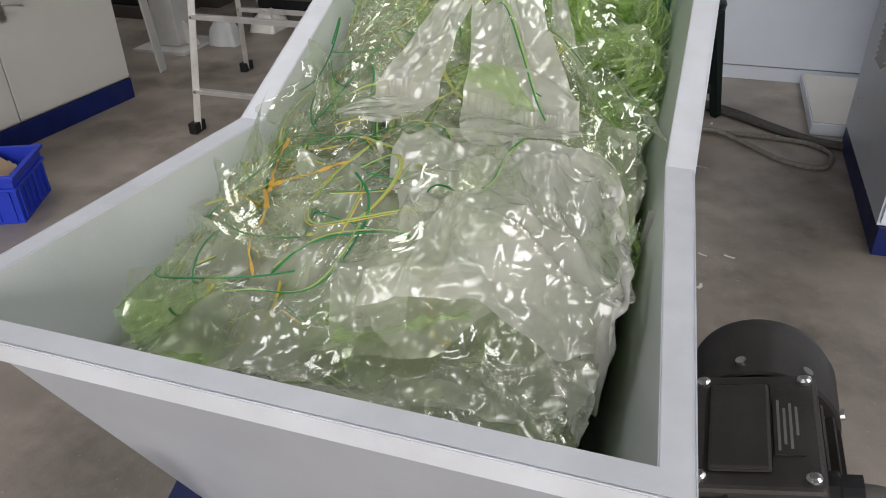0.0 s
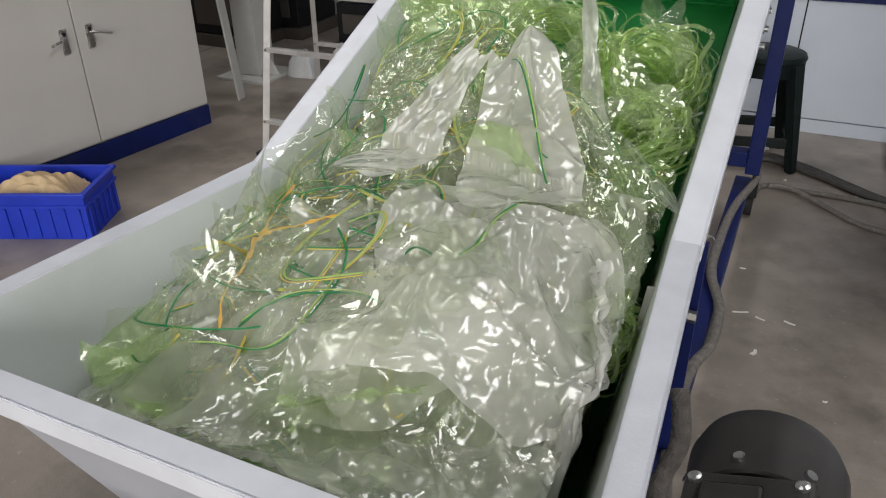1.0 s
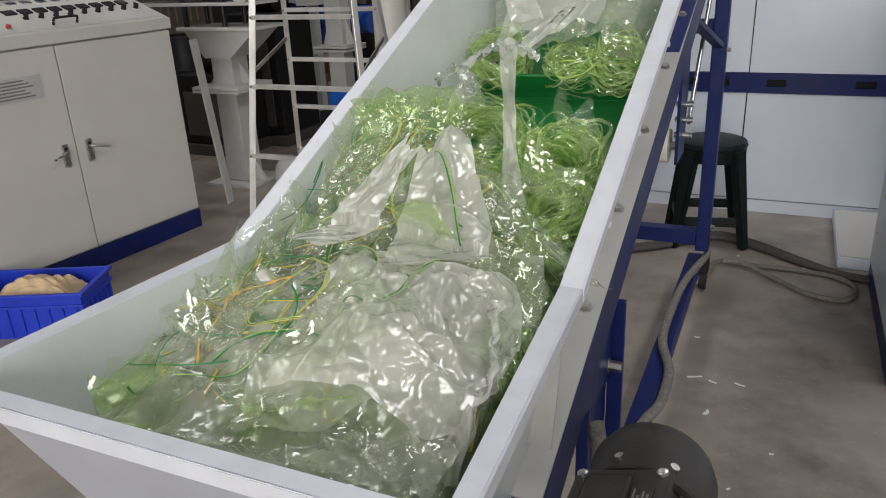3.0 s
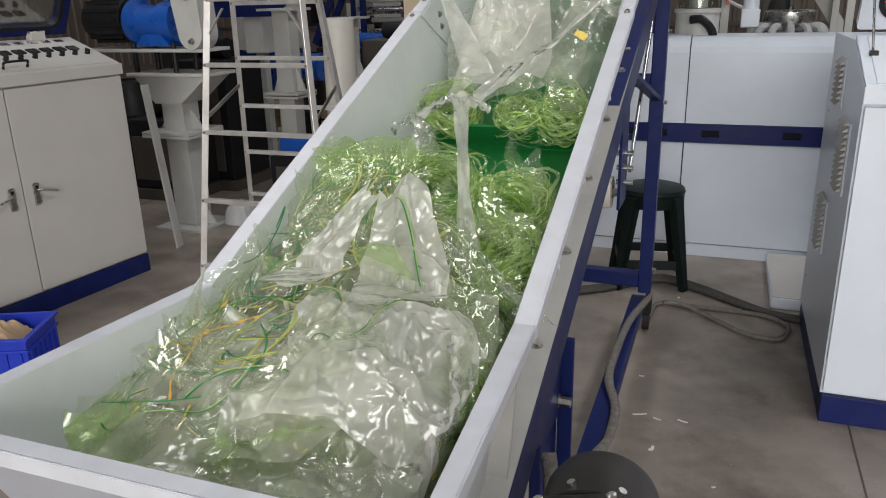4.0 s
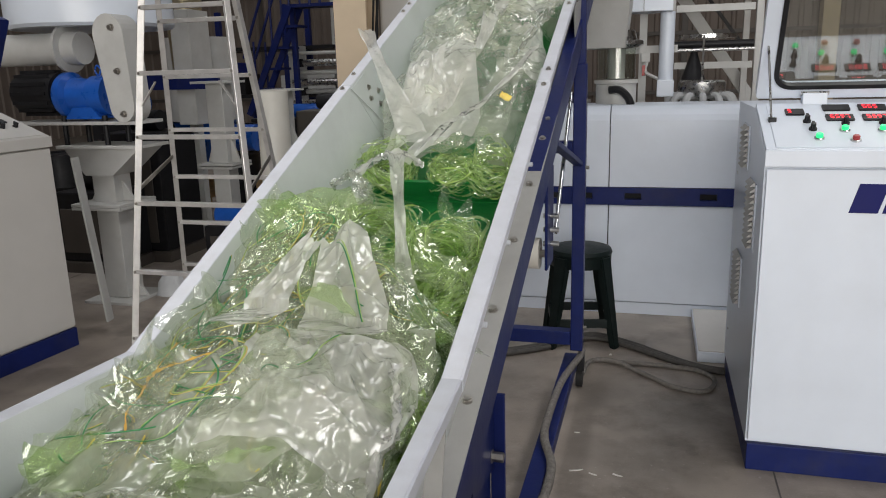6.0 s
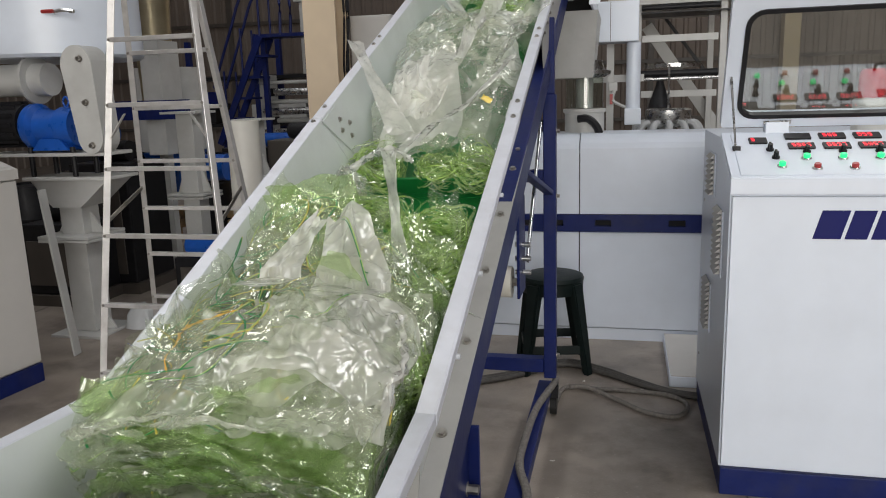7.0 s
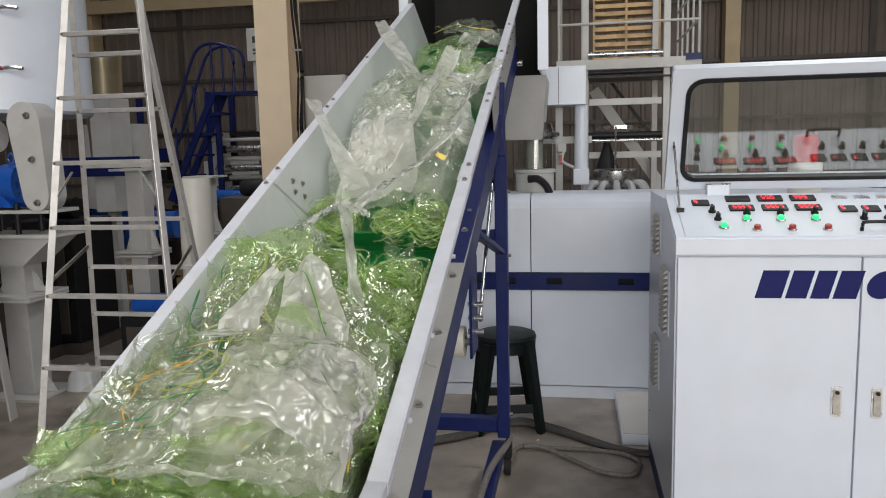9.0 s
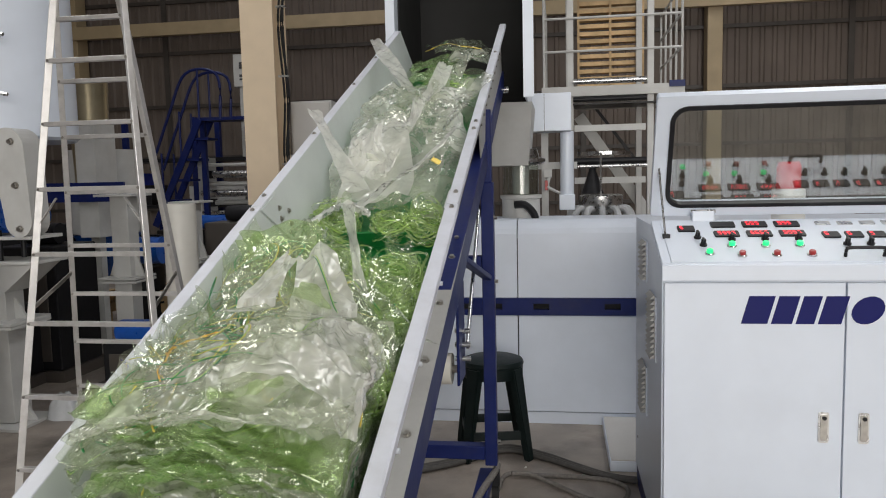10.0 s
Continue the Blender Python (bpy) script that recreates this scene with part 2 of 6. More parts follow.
F_COIL = film("coiled_green_film", (0.88, 0.965, 0.70), (0.68, 0.86, 0.40), 0.42, 0.07, 30, 1.5, 0.5)
M_GSTRIPE = material("dark_green_stripe", (0.012, 0.20, 0.06), 0.3)
M_YSTRIPE = material("amber_stripe", (0.60, 0.46, 0.08), 0.35)
M_LIMESTRIPE = material("lime_stripe", (0.36, 0.50, 0.14), 0.3)
M_TAPE = material("orange_tape", (0.78, 0.46, 0.08), 0.4)
M_KNOT = material("yellow_tape", (0.85, 0.66, 0.14), 0.4)
M_PINK = material("pale_peach_wad", (0.80, 0.58, 0.42), 0.7)

# ---------------------------------------------------------------- mesh helpers


def thing(name, label, category, at=(0, 0, 0), turn=0, group="", kind=""):
    ob = new(name)
    ob.empty_display_size = 0.1
    ob.matrix_world = pose(*at, 0, 0, turn)
    return tagged(ob, label, category, group, kind)


def part(name, bm, mat, parent=None, label="", smooth=False, sharp=40):
    me = bpy.data.meshes.new(name)
    if smooth:
        for fc in bm.faces:
            fc.smooth = True
        for ed in bm.edges:
            if len(ed.link_faces) == 2 and ed.calc_face_angle(0) > radians(sharp):
                ed.smooth = False
    bm.to_mesh(me)
    bm.free()
    me.materials.append(mat)
    ob = new(name, me)
    ob.parent = parent
    if label:
        ob["label"] = label
    return ob


def hexa(bm, pts):
    """Six-sided block from 8 corners: bottom ring then top ring."""
    v = [bm.verts.new(p) for p in pts]
    for q in ((3, 2, 1, 0), (4, 5, 6, 7), (0, 1, 5, 4), (1, 2, 6, 5), (2, 3, 7, 6), (3, 0, 4, 7)):
        bm.faces.new([v[i] for i in q])
    return v


def box(bm, x0, x1, y0, y1, z0, z1, bev=0.0):
    v = hexa(bm, [(x0, y0, z0), (x1, y0, z0), (x1, y1, z0), (x0, y1, z0), (x0, y0, z1), (x1, y0, z1), (x1, y1, z1), (x0, y1, z1)])
    if bev:
        es = {e for a in v for e in a.link_edges}
        bmesh.ops.bevel(bm, geom=list(es), offset=bev, segments=2, affect="EDGES", profile=0.5)
    return bm


def boxed(*a, bev=0.0):
    return box(bmesh.new(), *a, bev=bev)


def cyl(bm, p0, p1, r0, r1=None, seg=16, caps=True):
    p0, p1 = Vector(p0), Vector(p1)
    r1 = r0 if r1 is None else r1
    q = (p1 - p0).to_track_quat("Z", "Y")
    a = [bm.verts.new(p0 + q @ Vector((r0 * math.cos(k * math.tau / seg), r0 * math.sin(k * math.tau / seg), 0))) for k in range(seg)]
    b = [bm.verts.new(p1 + q @ Vector((r1 * math.cos(k * math.tau / seg), r1 * math.sin(k * math.tau / seg), 0))) for k in range(seg)]
    for k in range(seg):
        bm.faces.new((a[k], a[(k + 1) % seg], b[(k + 1) % seg], b[k]))
    if caps:
        bm.faces.new(a[::-1])
        bm.faces.new(b)
    return bm


def rod(p0, p1, r0, r1=None, seg=16):
    return cyl(bmesh.new(), p0, p1, r0, r1, seg)


def lathe(profile, centre=(0, 0, 0), seg=24, axis="z"):
    bm = bmesh.new()
    rings = []
    for r, h in profile:
        ring = []
        for k in range(seg):
            c, s = r * math.cos(k * math.tau / seg), r * math.sin(k * math.tau / seg)
            p = {"z": (c, s, h), "y": (c, h, s), "x": (h, c, s)}[axis]
            ring.append(bm.verts.new(Vector(p) + Vector(centre)))
        rings.append(ring)
    for a, b in zip(rings, rings[1:]):
        for k in range(seg):
            bm.faces.new((a[k], a[(k + 1) % seg], b[(k + 1) % seg], b[k]))
    bm.faces.new(rings[0][::-1])
    bm.faces.new(rings[-1])
    bmesh.ops.recalc_face_normals(bm, faces=bm.faces)
    return bm


def spline(pts, n=8):
    pts = [Vector(p) for p in pts]
    out = []
    for i in range(len(pts) - 1):
        a, b, c, d = pts[max(i - 1, 0)], pts[i], pts[i + 1], pts[min(i + 2, len(pts) - 1)]
        for k in range(n):
            t = k / n
            out.append(0.5 * ((2 * b) + (c - a) * t + (2 * a - 5 * b + 4 * c - d) * t * t + (3 * b - a - 3 * c + d) * t ** 3))
    out.append(pts[-1])
    return out


def tube(bm, pts, r, seg=8, n=8, flat=1.0):
    ps = spline(pts, n) if n else [Vector(p) for p in pts]
    rings = []
    up = Vector((0, 0, 1))
    for i, p in enumerate(ps):
        tg = (ps[min(i + 1, len(ps) - 1)] - ps[max(i - 1, 0)]).normalized()
        sd = tg.cross(up)
        sd = sd.normalized() if sd.length > 1e-3 else Vector((1, 0, 0))
        nm = sd.cross(tg)
        rings.append([bm.verts.new(p + sd * r * math.cos(k * math.tau / seg) + nm * r * flat * math.sin(k * math.tau / seg)) for k in range(seg)])
    for a, b in zip(rings, rings[1:]):
        for k in range(seg):
            bm.faces.new((a[k], a[(k + 1) % seg], b[(k + 1) % seg], b[k]))
    bm.faces.new(rings[0][::-1])
    bm.faces.new(rings[-1])
    return bm


def tubed(pts, r, seg=8, n=8, flat=1.0):
    return tube(bmesh.new(), pts, r, seg, n, flat)


def prism(poly, a, b, axis="x"):
    """Extrudes a polygon along an axis from a to b; the polygon holds the other two coordinates."""
    bm = bmesh.new()

    def at(p, h):
        return {"x": (h, p[0], p[1]), "y": (p[0], h, p[1]), "z": (p[0], p[1], h)}[axis]
    lo = [bm.verts.new(at(p, a)) for p in poly]
    hi = [bm.verts.new(at(p, b)) for p in poly]
    n = len(poly)
    bm.faces.new(lo[::-1])
    bm.faces.new(hi)
    for k in range(n):
        bm.faces.new((lo[k], lo[(k + 1) % n], hi[(k + 1) % n], hi[k]))
    bmesh.ops.recalc_face_normals(bm, faces=bm.faces)
    return bm


def rounded(w, h, r, n=5):
    """Corner points of a rounded rectangle round (0, 0)."""
    out = []
    for cx, cy, a0 in ((w / 2 - r, h / 2 - r, 0), (-w / 2 + r, h / 2 - r, 90), (-w / 2 + r, -h / 2 + r, 180), (w / 2 - r, -h / 2 + r, 270)):
        for k in range(n + 1):
            a = radians(a0 + 90 * k / n)
            out.append((cx + r * math.cos(a), cy + r * math.sin(a)))
    return out


def oriented(bm, m):
    bmesh.ops.transform(bm, matrix=m, verts=bm.verts)
    return bm


def beam_between(p0, p1, w, h, bev=0.0):
    p0, p1 = Vector(p0), Vector(p1)
    q = (p1 - p0).to_track_quat("Y", "Z").to_matrix().to_4x4()
    bm = boxed(-w / 2, w / 2, 0, (p1 - p0).length, -h / 2, h / 2, bev=bev)
    return oriented(bm, Matrix.Translation(p0) @ q)

# ---------------------------------------------------------------- the hall
X0, X1, Y0, Y1, ZR = -13.0, 14.0, -9.0, 17.0, 8.0
tagged(part("floor", boxed(X0 - 0.3, X1 + 0.3, Y0 - 6, Y1 + 0.3, -0.15, 0.0), M_FLOOR), "worn grey-brown concrete factory floor", "floor", kind="structure")


def sheeted_wall(name, along, at, lo, hi, z0, z1, label):
    """A wall of ribbed metal sheet, 4 cm ribs every 25 cm."""
    prof, k, n = [], 0, int((hi - lo) / 0.25)
    for i in range(n):
        a = lo + (hi - lo) * i / n
        for da, d in ((0, 0), (0.13, 0), (0.155, 0.035), (0.215, 0.035)):
            prof.append((a + da, d))
    prof.append((hi, 0))
    bm = bmesh.new()
    cols = []
    for a, d in prof:
        for back in (0, 1):
            off = at + (-d if along[1] > 0 else d) if not back else at + along[1] * 0.12
            p = (a, off) if along[0] == "x" else (off, a)
            cols.append((bm.verts.new((*p, z0)), bm.verts.new((*p, z1))))
    for i in range(len(prof) - 1):
        a, b, c, d = cols[2 * i], cols[2 * i + 2], cols[2 * i + 1], cols[2 * i + 3]
        bm.faces.new((a[0], b[0], b[1], a[1]))
        bm.faces.new((c[1], d[1], d[0], c[0]))
    bmesh.ops.recalc_face_normals(bm, faces=bm.faces)
    return tagged(part(name, bm, M_WALL), label, "wall", kind="structure")


sheeted_wall("wall_north", ("x", 1), Y1, X0, X1, 0, ZR, "brown-grey ribbed metal sheet wall of the hall")
sheeted_wall("wall_west", ("y", -1), X0, Y0, Y1, 0, ZR, "brown-grey ribbed metal sheet side wall")
sheeted_wall("wall_east", ("y", 1), X1, Y0, Y1, 0, ZR, "brown-grey ribbed metal sheet side wall")
sheeted_wall("wall_south", ("x", -1), Y0, X0, -1.8, 0, ZR, "brown-grey ribbed metal sheet wall beside the doorway")
sheeted_wall("wall_south", ("x", -1), Y0, 7.8, X1, 0, ZR, "brown-grey ribbed metal sheet wall beside the doorway")
sheeted_wall("wall_south", ("x", -1), Y0, -1.8, 7.8, 5.7, ZR, "brown-grey ribbed metal sheet wall over the doorway")
_bm = bmesh.new()
for _a, _b in ((X0 - 0.2, -5.4), (-3.6, 3.6), (5.4, X1 + 0.2)):
    box(_bm, _a, _b, Y0 - 0.2, Y1 + 0.2, ZR, ZR + 0.12)
for _a, _b in ((-5.4, -3.6), (3.6, 5.4)):
    box(_bm, _a, _b, Y0 - 0.2, -1.6, ZR, ZR + 0.12)
    box(_bm, _a, _b, 5.6, 6.9, ZR, ZR + 0.12)
    box(_bm, _a, _b, 14.1, Y1 + 0.2, ZR, ZR + 0.12)
tagged(part("ceiling", _bm, M_ROOF), "grey metal roof with open skylight strips", "ceiling", kind="structure")
for _z in (0.8, 2.0, 3.2, 4.43, 5.6, 6.8):
    tagged(part("trim", boxed(X0, X1, Y1 - 0.11, Y1 - 0.04, _z - 0.04, _z + 0.04), M_GIRT), "dark horizontal wall girt", "girt", kind="structure")
for _x in (-12, -8.1, -6.0, -1.0, 1.5, 6.9, 9.6, 12.2):
    tagged(part("trim", boxed(_x - 0.06, _x + 0.06, Y1 - 0.13, Y1 - 0.112, 0, ZR), M_GIRT), "dark vertical wall post", "post", kind="structure")
for _x in (-10.2, 4.14):
    tagged(part("column", boxed(_x - 0.15, _x + 0.15, 16.45, 16.85, 0, ZR, bev=0.01), M_CREAMBEAM), "cream painted steel column at the far wall", "column", kind="structure")
tagged(part("trim", boxed(X0, X1, 16.3, 16.44, 4.74, 5.02), M_CREAMBEAM), "cream painted horizontal steel beam", "beam", kind="structure")

# ---------------------------------------------------------------- conveyor
SL = 0.42
SHIFT = Vector((-0.088, -0.05, 0.032))      # from the conveyor's own coordinates to the hall's
TH = math.atan(SL)
DV = Vector((0, math.cos(TH), math.sin(TH)))
NV = Vector((0, -math.sin(TH), math.cos(TH)))
XL, XR, YK, ZK = 0.238, 0.762, 1.05, 0.926
XL0, XR0, YF, ZF = 0.176, 0.793, 0.595, 0.921
DEEP = 0.27


def inc(x, y, below=0.0):
    """A point over y on the inclined rim line, moved down square to the belt."""
    return Vector((x, y, ZK + SL * (y - YK))) - NV * below


def rim_z(y):
    return ZK + SL * (y - YK) if y > YK else ZF + (ZK - ZF) * (y - YF) / (YK - YF)


def belt_z(y):
    return ZK + SL * (y - YK) - DEEP / math.cos(TH)


conveyor = thing("feed_conveyor", "white inclined feed conveyor with hopper, green cleated belt and blue frame", "conveyor", (0.412, 1.95, 0))
CO = Vector((0.5, 2.0, 0))


def cpart(name, bm, mat, label="", parent=None, smooth=False, hall=False):
    """A part in the conveyor's coordinates, or in the hall's."""
    bmesh.ops.translate(bm, verts=bm.verts, vec=Vector((-0.412, -1.95, 0)) if hall else Vector((0, 0, SHIFT.z)) - CO)
    return part(name, bm, mat, parent or conveyor, label, smooth)


def plate(quad, out, th=0.004):
    bm = bmesh.new()
    o = Vector(out).normalized() * th
    hexa(bm, [Vector(q) for q in quad] + [Vector(q) + o for q in quad])
    bmesh.ops.recalc_face_normals(bm, faces=bm.faces)
    return bm


YSEAM, YTOP_L, YTOP_R = 2.04, 4.05, 4.09
# hopper walls
IN = 0.052
hl = [(XL0, YF, ZF), (XL, YK, ZK), inc(XL + IN, YK, DEEP + 0.03), (XL + IN, 0.75, 0.52)]
cpart("hopper_side", plate(hl, (-1, 0, 0)), M_TROUGH)
hr = [(XR0, YF, ZF), (XR, YK, ZK), inc(XR - IN, YK, DEEP + 0.03), (XR - IN, 0.75, 0.52)]
cpart("hopper_side", plate(hr, (1, 0, 0)), M_TROUGH)
cpart("hopper_front", plate([(XL0 - 0.004, YF, ZF), (XR0 + 0.004, YF, ZF), (XR - IN + 0.004, 0.75, 0.52), (XL + IN - 0.004, 0.75, 0.52)], (0, -1, -0.4)), M_FRONTSHADE)
# rims: folded flanges with a short lip
RW, RWF = 0.031, 0.025


def rim(name, inner, outer, mat=M_RIM, lip=0.019):
    bm = bmesh.new()
    a, b = [Vector(p) for p in inner]
    c, d = [Vector(p) for p in outer]
    up, dn = Vector((0, 0, 0.002)), Vector((0, 0, -lip))
    hexa(bm, [a - up, b - up, d - up, c - up, a + up, b + up, d + up, c + up])
    o = ((c - a).normalized()) * 0.003
    hexa(bm, [c + dn, d + dn, d + dn + o, c + dn + o, c + up, d + up, d + up + o, c + up + o])
    bmesh.ops.recalc_face_normals(bm, faces=bm.faces)
    es = [e for e in bm.edges if e.calc_length() > 0.1]
    bmesh.ops.bevel(bm, geom=es, offset=0.0012, segments=2, affect="EDGES")
    return cpart(name, bm, mat)


rim("rim", [(XL0, YF, ZF), (XL, YK, ZK)], [(XL0 - RWF, YF - RWF, ZF), (XL - RW, YK, ZK)])
rim("rim", [(XR0, YF, ZF), (XR, YK, ZK)], [(XR0 + RWF, YF - RWF, ZF), (XR + RW, YK, ZK)])
rim("rim", [(XL0, YF, ZF), (XR0, YF, ZF)], [(XL0 - RWF, YF - RWF, ZF), (XR0 + RWF, YF - RWF, ZF)])
for _x, _s, _yt in ((XL, -1, YTOP_L), (XR, 1, YTOP_R)):
    rim("rim", [inc(_x, YK), inc(_x, YSEAM)], [inc(_x + _s * RW, YK), inc(_x + _s * RW, YSEAM)])
    rim("rim", [inc(_x, YSEAM + 0.004), inc(_x, _yt)], [inc(_x + _s * 0.029, YSEAM + 0.004), inc(_x + _s * 0.029, _yt)])
    cpart("trough_side", plate([inc(_x, YK), inc(_x, YSEAM), inc(_x - _s * IN, YSEAM + 0.1, DEEP + 0.03), inc(_x - _s * IN, YK, DEEP + 0.03)], (_s, 0, 0)), M_TROUGH)
    cpart("trough_side", plate([inc(_x, YSEAM + 0.002), inc(_x, _yt), inc(_x - _s * IN, _yt + 0.1, DEEP + 0.03), inc(_x - _s * IN, YSEAM + 0.102, DEEP + 0.03)], (_s, 0, 0)), M_TROUGH)


def bolt(at, out, r=0.008, h=0.006, washer=True):
    bm = bmesh.new()
    at, out = Vector(at), Vector(out).normalized()
    if washer:
        cyl(bm, at, at + out * 0.0015, r * 1.45, seg=14)
        at = at + out * 0.0017
    cyl(bm, at, at + out * h, r, seg=6)
    return bm


# joint strap with its bolts on the trough's inner side
def on_wall(x, side, y, below, proud=0.0015):
    """A point on the trough's sloping inner wall."""
    return inc(x + side * (IN * below / (DEEP + 0.03) + proud), y, below)


for _x, _s in ((XL, 1), (XR, -1)):
    cpart("joint_strap", plate([on_wall(_x, _s, YSEAM - 0.01, 0.004), on_wall(_x, _s, YSEAM + 0.095, 0.004), on_wall(_x, _s, YSEAM + 0.16, 0.16), on_wall(_x, _s, YSEAM + 0.115, 0.185)], (_s, 0, 0.17), 0.003), M_TROUGH)
    for _u, _d in ((0.085, 0.045), (0.075, 0.075), (0.135, 0.08), (0.12, 0.115)):
        cpart("bolt", bolt(on_wall(_x, _s, YSEAM + _u, _d, 0.005), (_s, 0, 0.17), 0.006, 0.005), M_BOLT)
    for _u in (-0.02, 0.07, 0.55, 0.62, 1.1, 1.5):
        cpart("rim_bolt", bolt(inc(_x - _s * 0.018, YSEAM + _u) + Vector((0, 0, 0.003)), NV, 0.005, 0.004), M_BOLT)
# outer skirt with its row of bolts, on both sides
for _s, _x in ((1, XR), (-1, XL)):
    # a flat ledge along the wall's foot, bolted down on the blue beam
    ya, yb = 0.86, 2.305
    xi, xo = _x - _s * 0.038, _x + _s * 0.008
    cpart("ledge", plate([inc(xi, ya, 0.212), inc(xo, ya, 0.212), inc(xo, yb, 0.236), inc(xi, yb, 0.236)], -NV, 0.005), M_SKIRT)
    for _k in range(7):
        y = 0.955 + 0.2405 * _k - (0.125 if _k == 6 else 0.0)
        cpart("ledge_bolt", bolt(inc(_x - _s * 0.017, y, 0.2136 + 0.0166 * (y - 0.955)), NV, 0.0075, 0.006), M_BOLT)
    for y in (1.04, 1.27, 1.52):
        cpart("wall_bolt", bolt(inc(_x - _s * 0.020, y, 0.135), (_s, 0, 0.15), 0.005, 0.005, False), M_BOLT)
    for y in (1.36, 1.62, 1.95):
        cpart("wall_stud", rod(inc(_x - _s * 0.028, y, 0.19), inc(_x - _s * 0.012, y, 0.19), 0.006, seg=10), M_RIM, smooth=True)
    ya, yb = 2.82, 4.0
    xt, xb = _x + _s * 0.004, _x - _s * 0.006
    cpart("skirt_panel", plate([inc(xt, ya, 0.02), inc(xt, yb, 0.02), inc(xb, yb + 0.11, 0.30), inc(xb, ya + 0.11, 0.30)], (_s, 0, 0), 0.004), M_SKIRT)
    for _k in range(10):
        cpart("skirt_bolt", bolt(inc(_x + _s * 0.006, 2.90 + 0.11 * _k, 0.10), (_s, 0, 0), 0.006, 0.006), M_BOLT)
    cpart("side_beam", beam_between(inc(_x - _s * 0.0145, 0.60, 0.268), inc(_x - _s * 0.0145, 4.10, 0.300), 0.045, 0.10, 0.004), M_BLUE)
    cpart("dust_rail", beam_between(inc(_x + _s * 0.004, YSEAM + 0.05, 0.10), inc(_x + _s * 0.004, 2.9, 0.10), 0.006, 0.010), M_BLACK)
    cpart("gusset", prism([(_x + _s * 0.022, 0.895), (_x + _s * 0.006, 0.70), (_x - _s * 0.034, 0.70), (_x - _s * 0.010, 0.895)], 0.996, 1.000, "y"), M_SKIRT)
# belt bed, belt and head drum
cpart("belt", plate([inc(XL + 0.05, 0.76, DEEP), inc(XR - 0.05, 0.76, DEEP), inc(XR - 0.05, 4.12, DEEP), inc(XL + 0.05, 4.12, DEEP)], -NV, 0.006), M_GREENBELT, "green PVC conveyor belt")
cpart("belt_return", plate([inc(XL + 0.055, 0.80, DEEP + 0.16), inc(XR - 0.055, 0.80, DEEP + 0.16), inc(XR - 0.055, 4.12, DEEP + 0.16), inc(XL + 0.055, 4.12, DEEP + 0.16)], -NV, 0.006), M_GREENBELT)
cpart("bed_plate", plate([inc(XL + 0.054, 0.80, DEEP + 0.02), inc(XR - 0.054, 0.80, DEEP + 0.02), inc(XR - 0.054, 3.9, DEEP + 0.02), inc(XL + 0.054, 3.9, DEEP + 0.02)], -NV, 0.004), M_TROUGH)
for _y in (0.78, 4.10):
    cpart("drum", rod(inc(XL + 0.056, _y, DEEP + 0.085), inc(XR - 0.056, _y, DEEP + 0.085), 0.078, seg=24), M_GREENBELT, smooth=True)
    cpart("drum_shaft", rod(inc(XL - 0.03, _y, DEEP + 0.085), inc(XR + 0.03, _y, DEEP + 0.085), 0.018, seg=14), M_STEEL, smooth=True)
# white bracket and pivot on the front
cpart("front_bracket", beam_between((0.29, 0.60, 0.70), (0.24, 0.70, 0.40), 0.03, 0.008), M_RIM)
cpart("pivot_boss", rod((0.20, 0.73, 0.47), (0.24, 0.73, 0.47), 0.035, seg=20), M_MACHINEWHITE, smooth=True)
cpart("pivot_boss", rod((0.31, 0.70, 0.52), (0.35, 0.69, 0.52), 0.03, seg=20), M_MACHINEWHITE, smooth=True)
cpart("bolt", bolt((0.335, 0.695, 0.545), (-0.2, -0.3, 1), 0.007, 0.018), M_STEEL)
# legs, braces and castors, in the hall's coordinates


def rim_foot(x, y, below):
    return inc(x, y + 0.05, below) + Vector((0, -0.05, SHIFT.z))


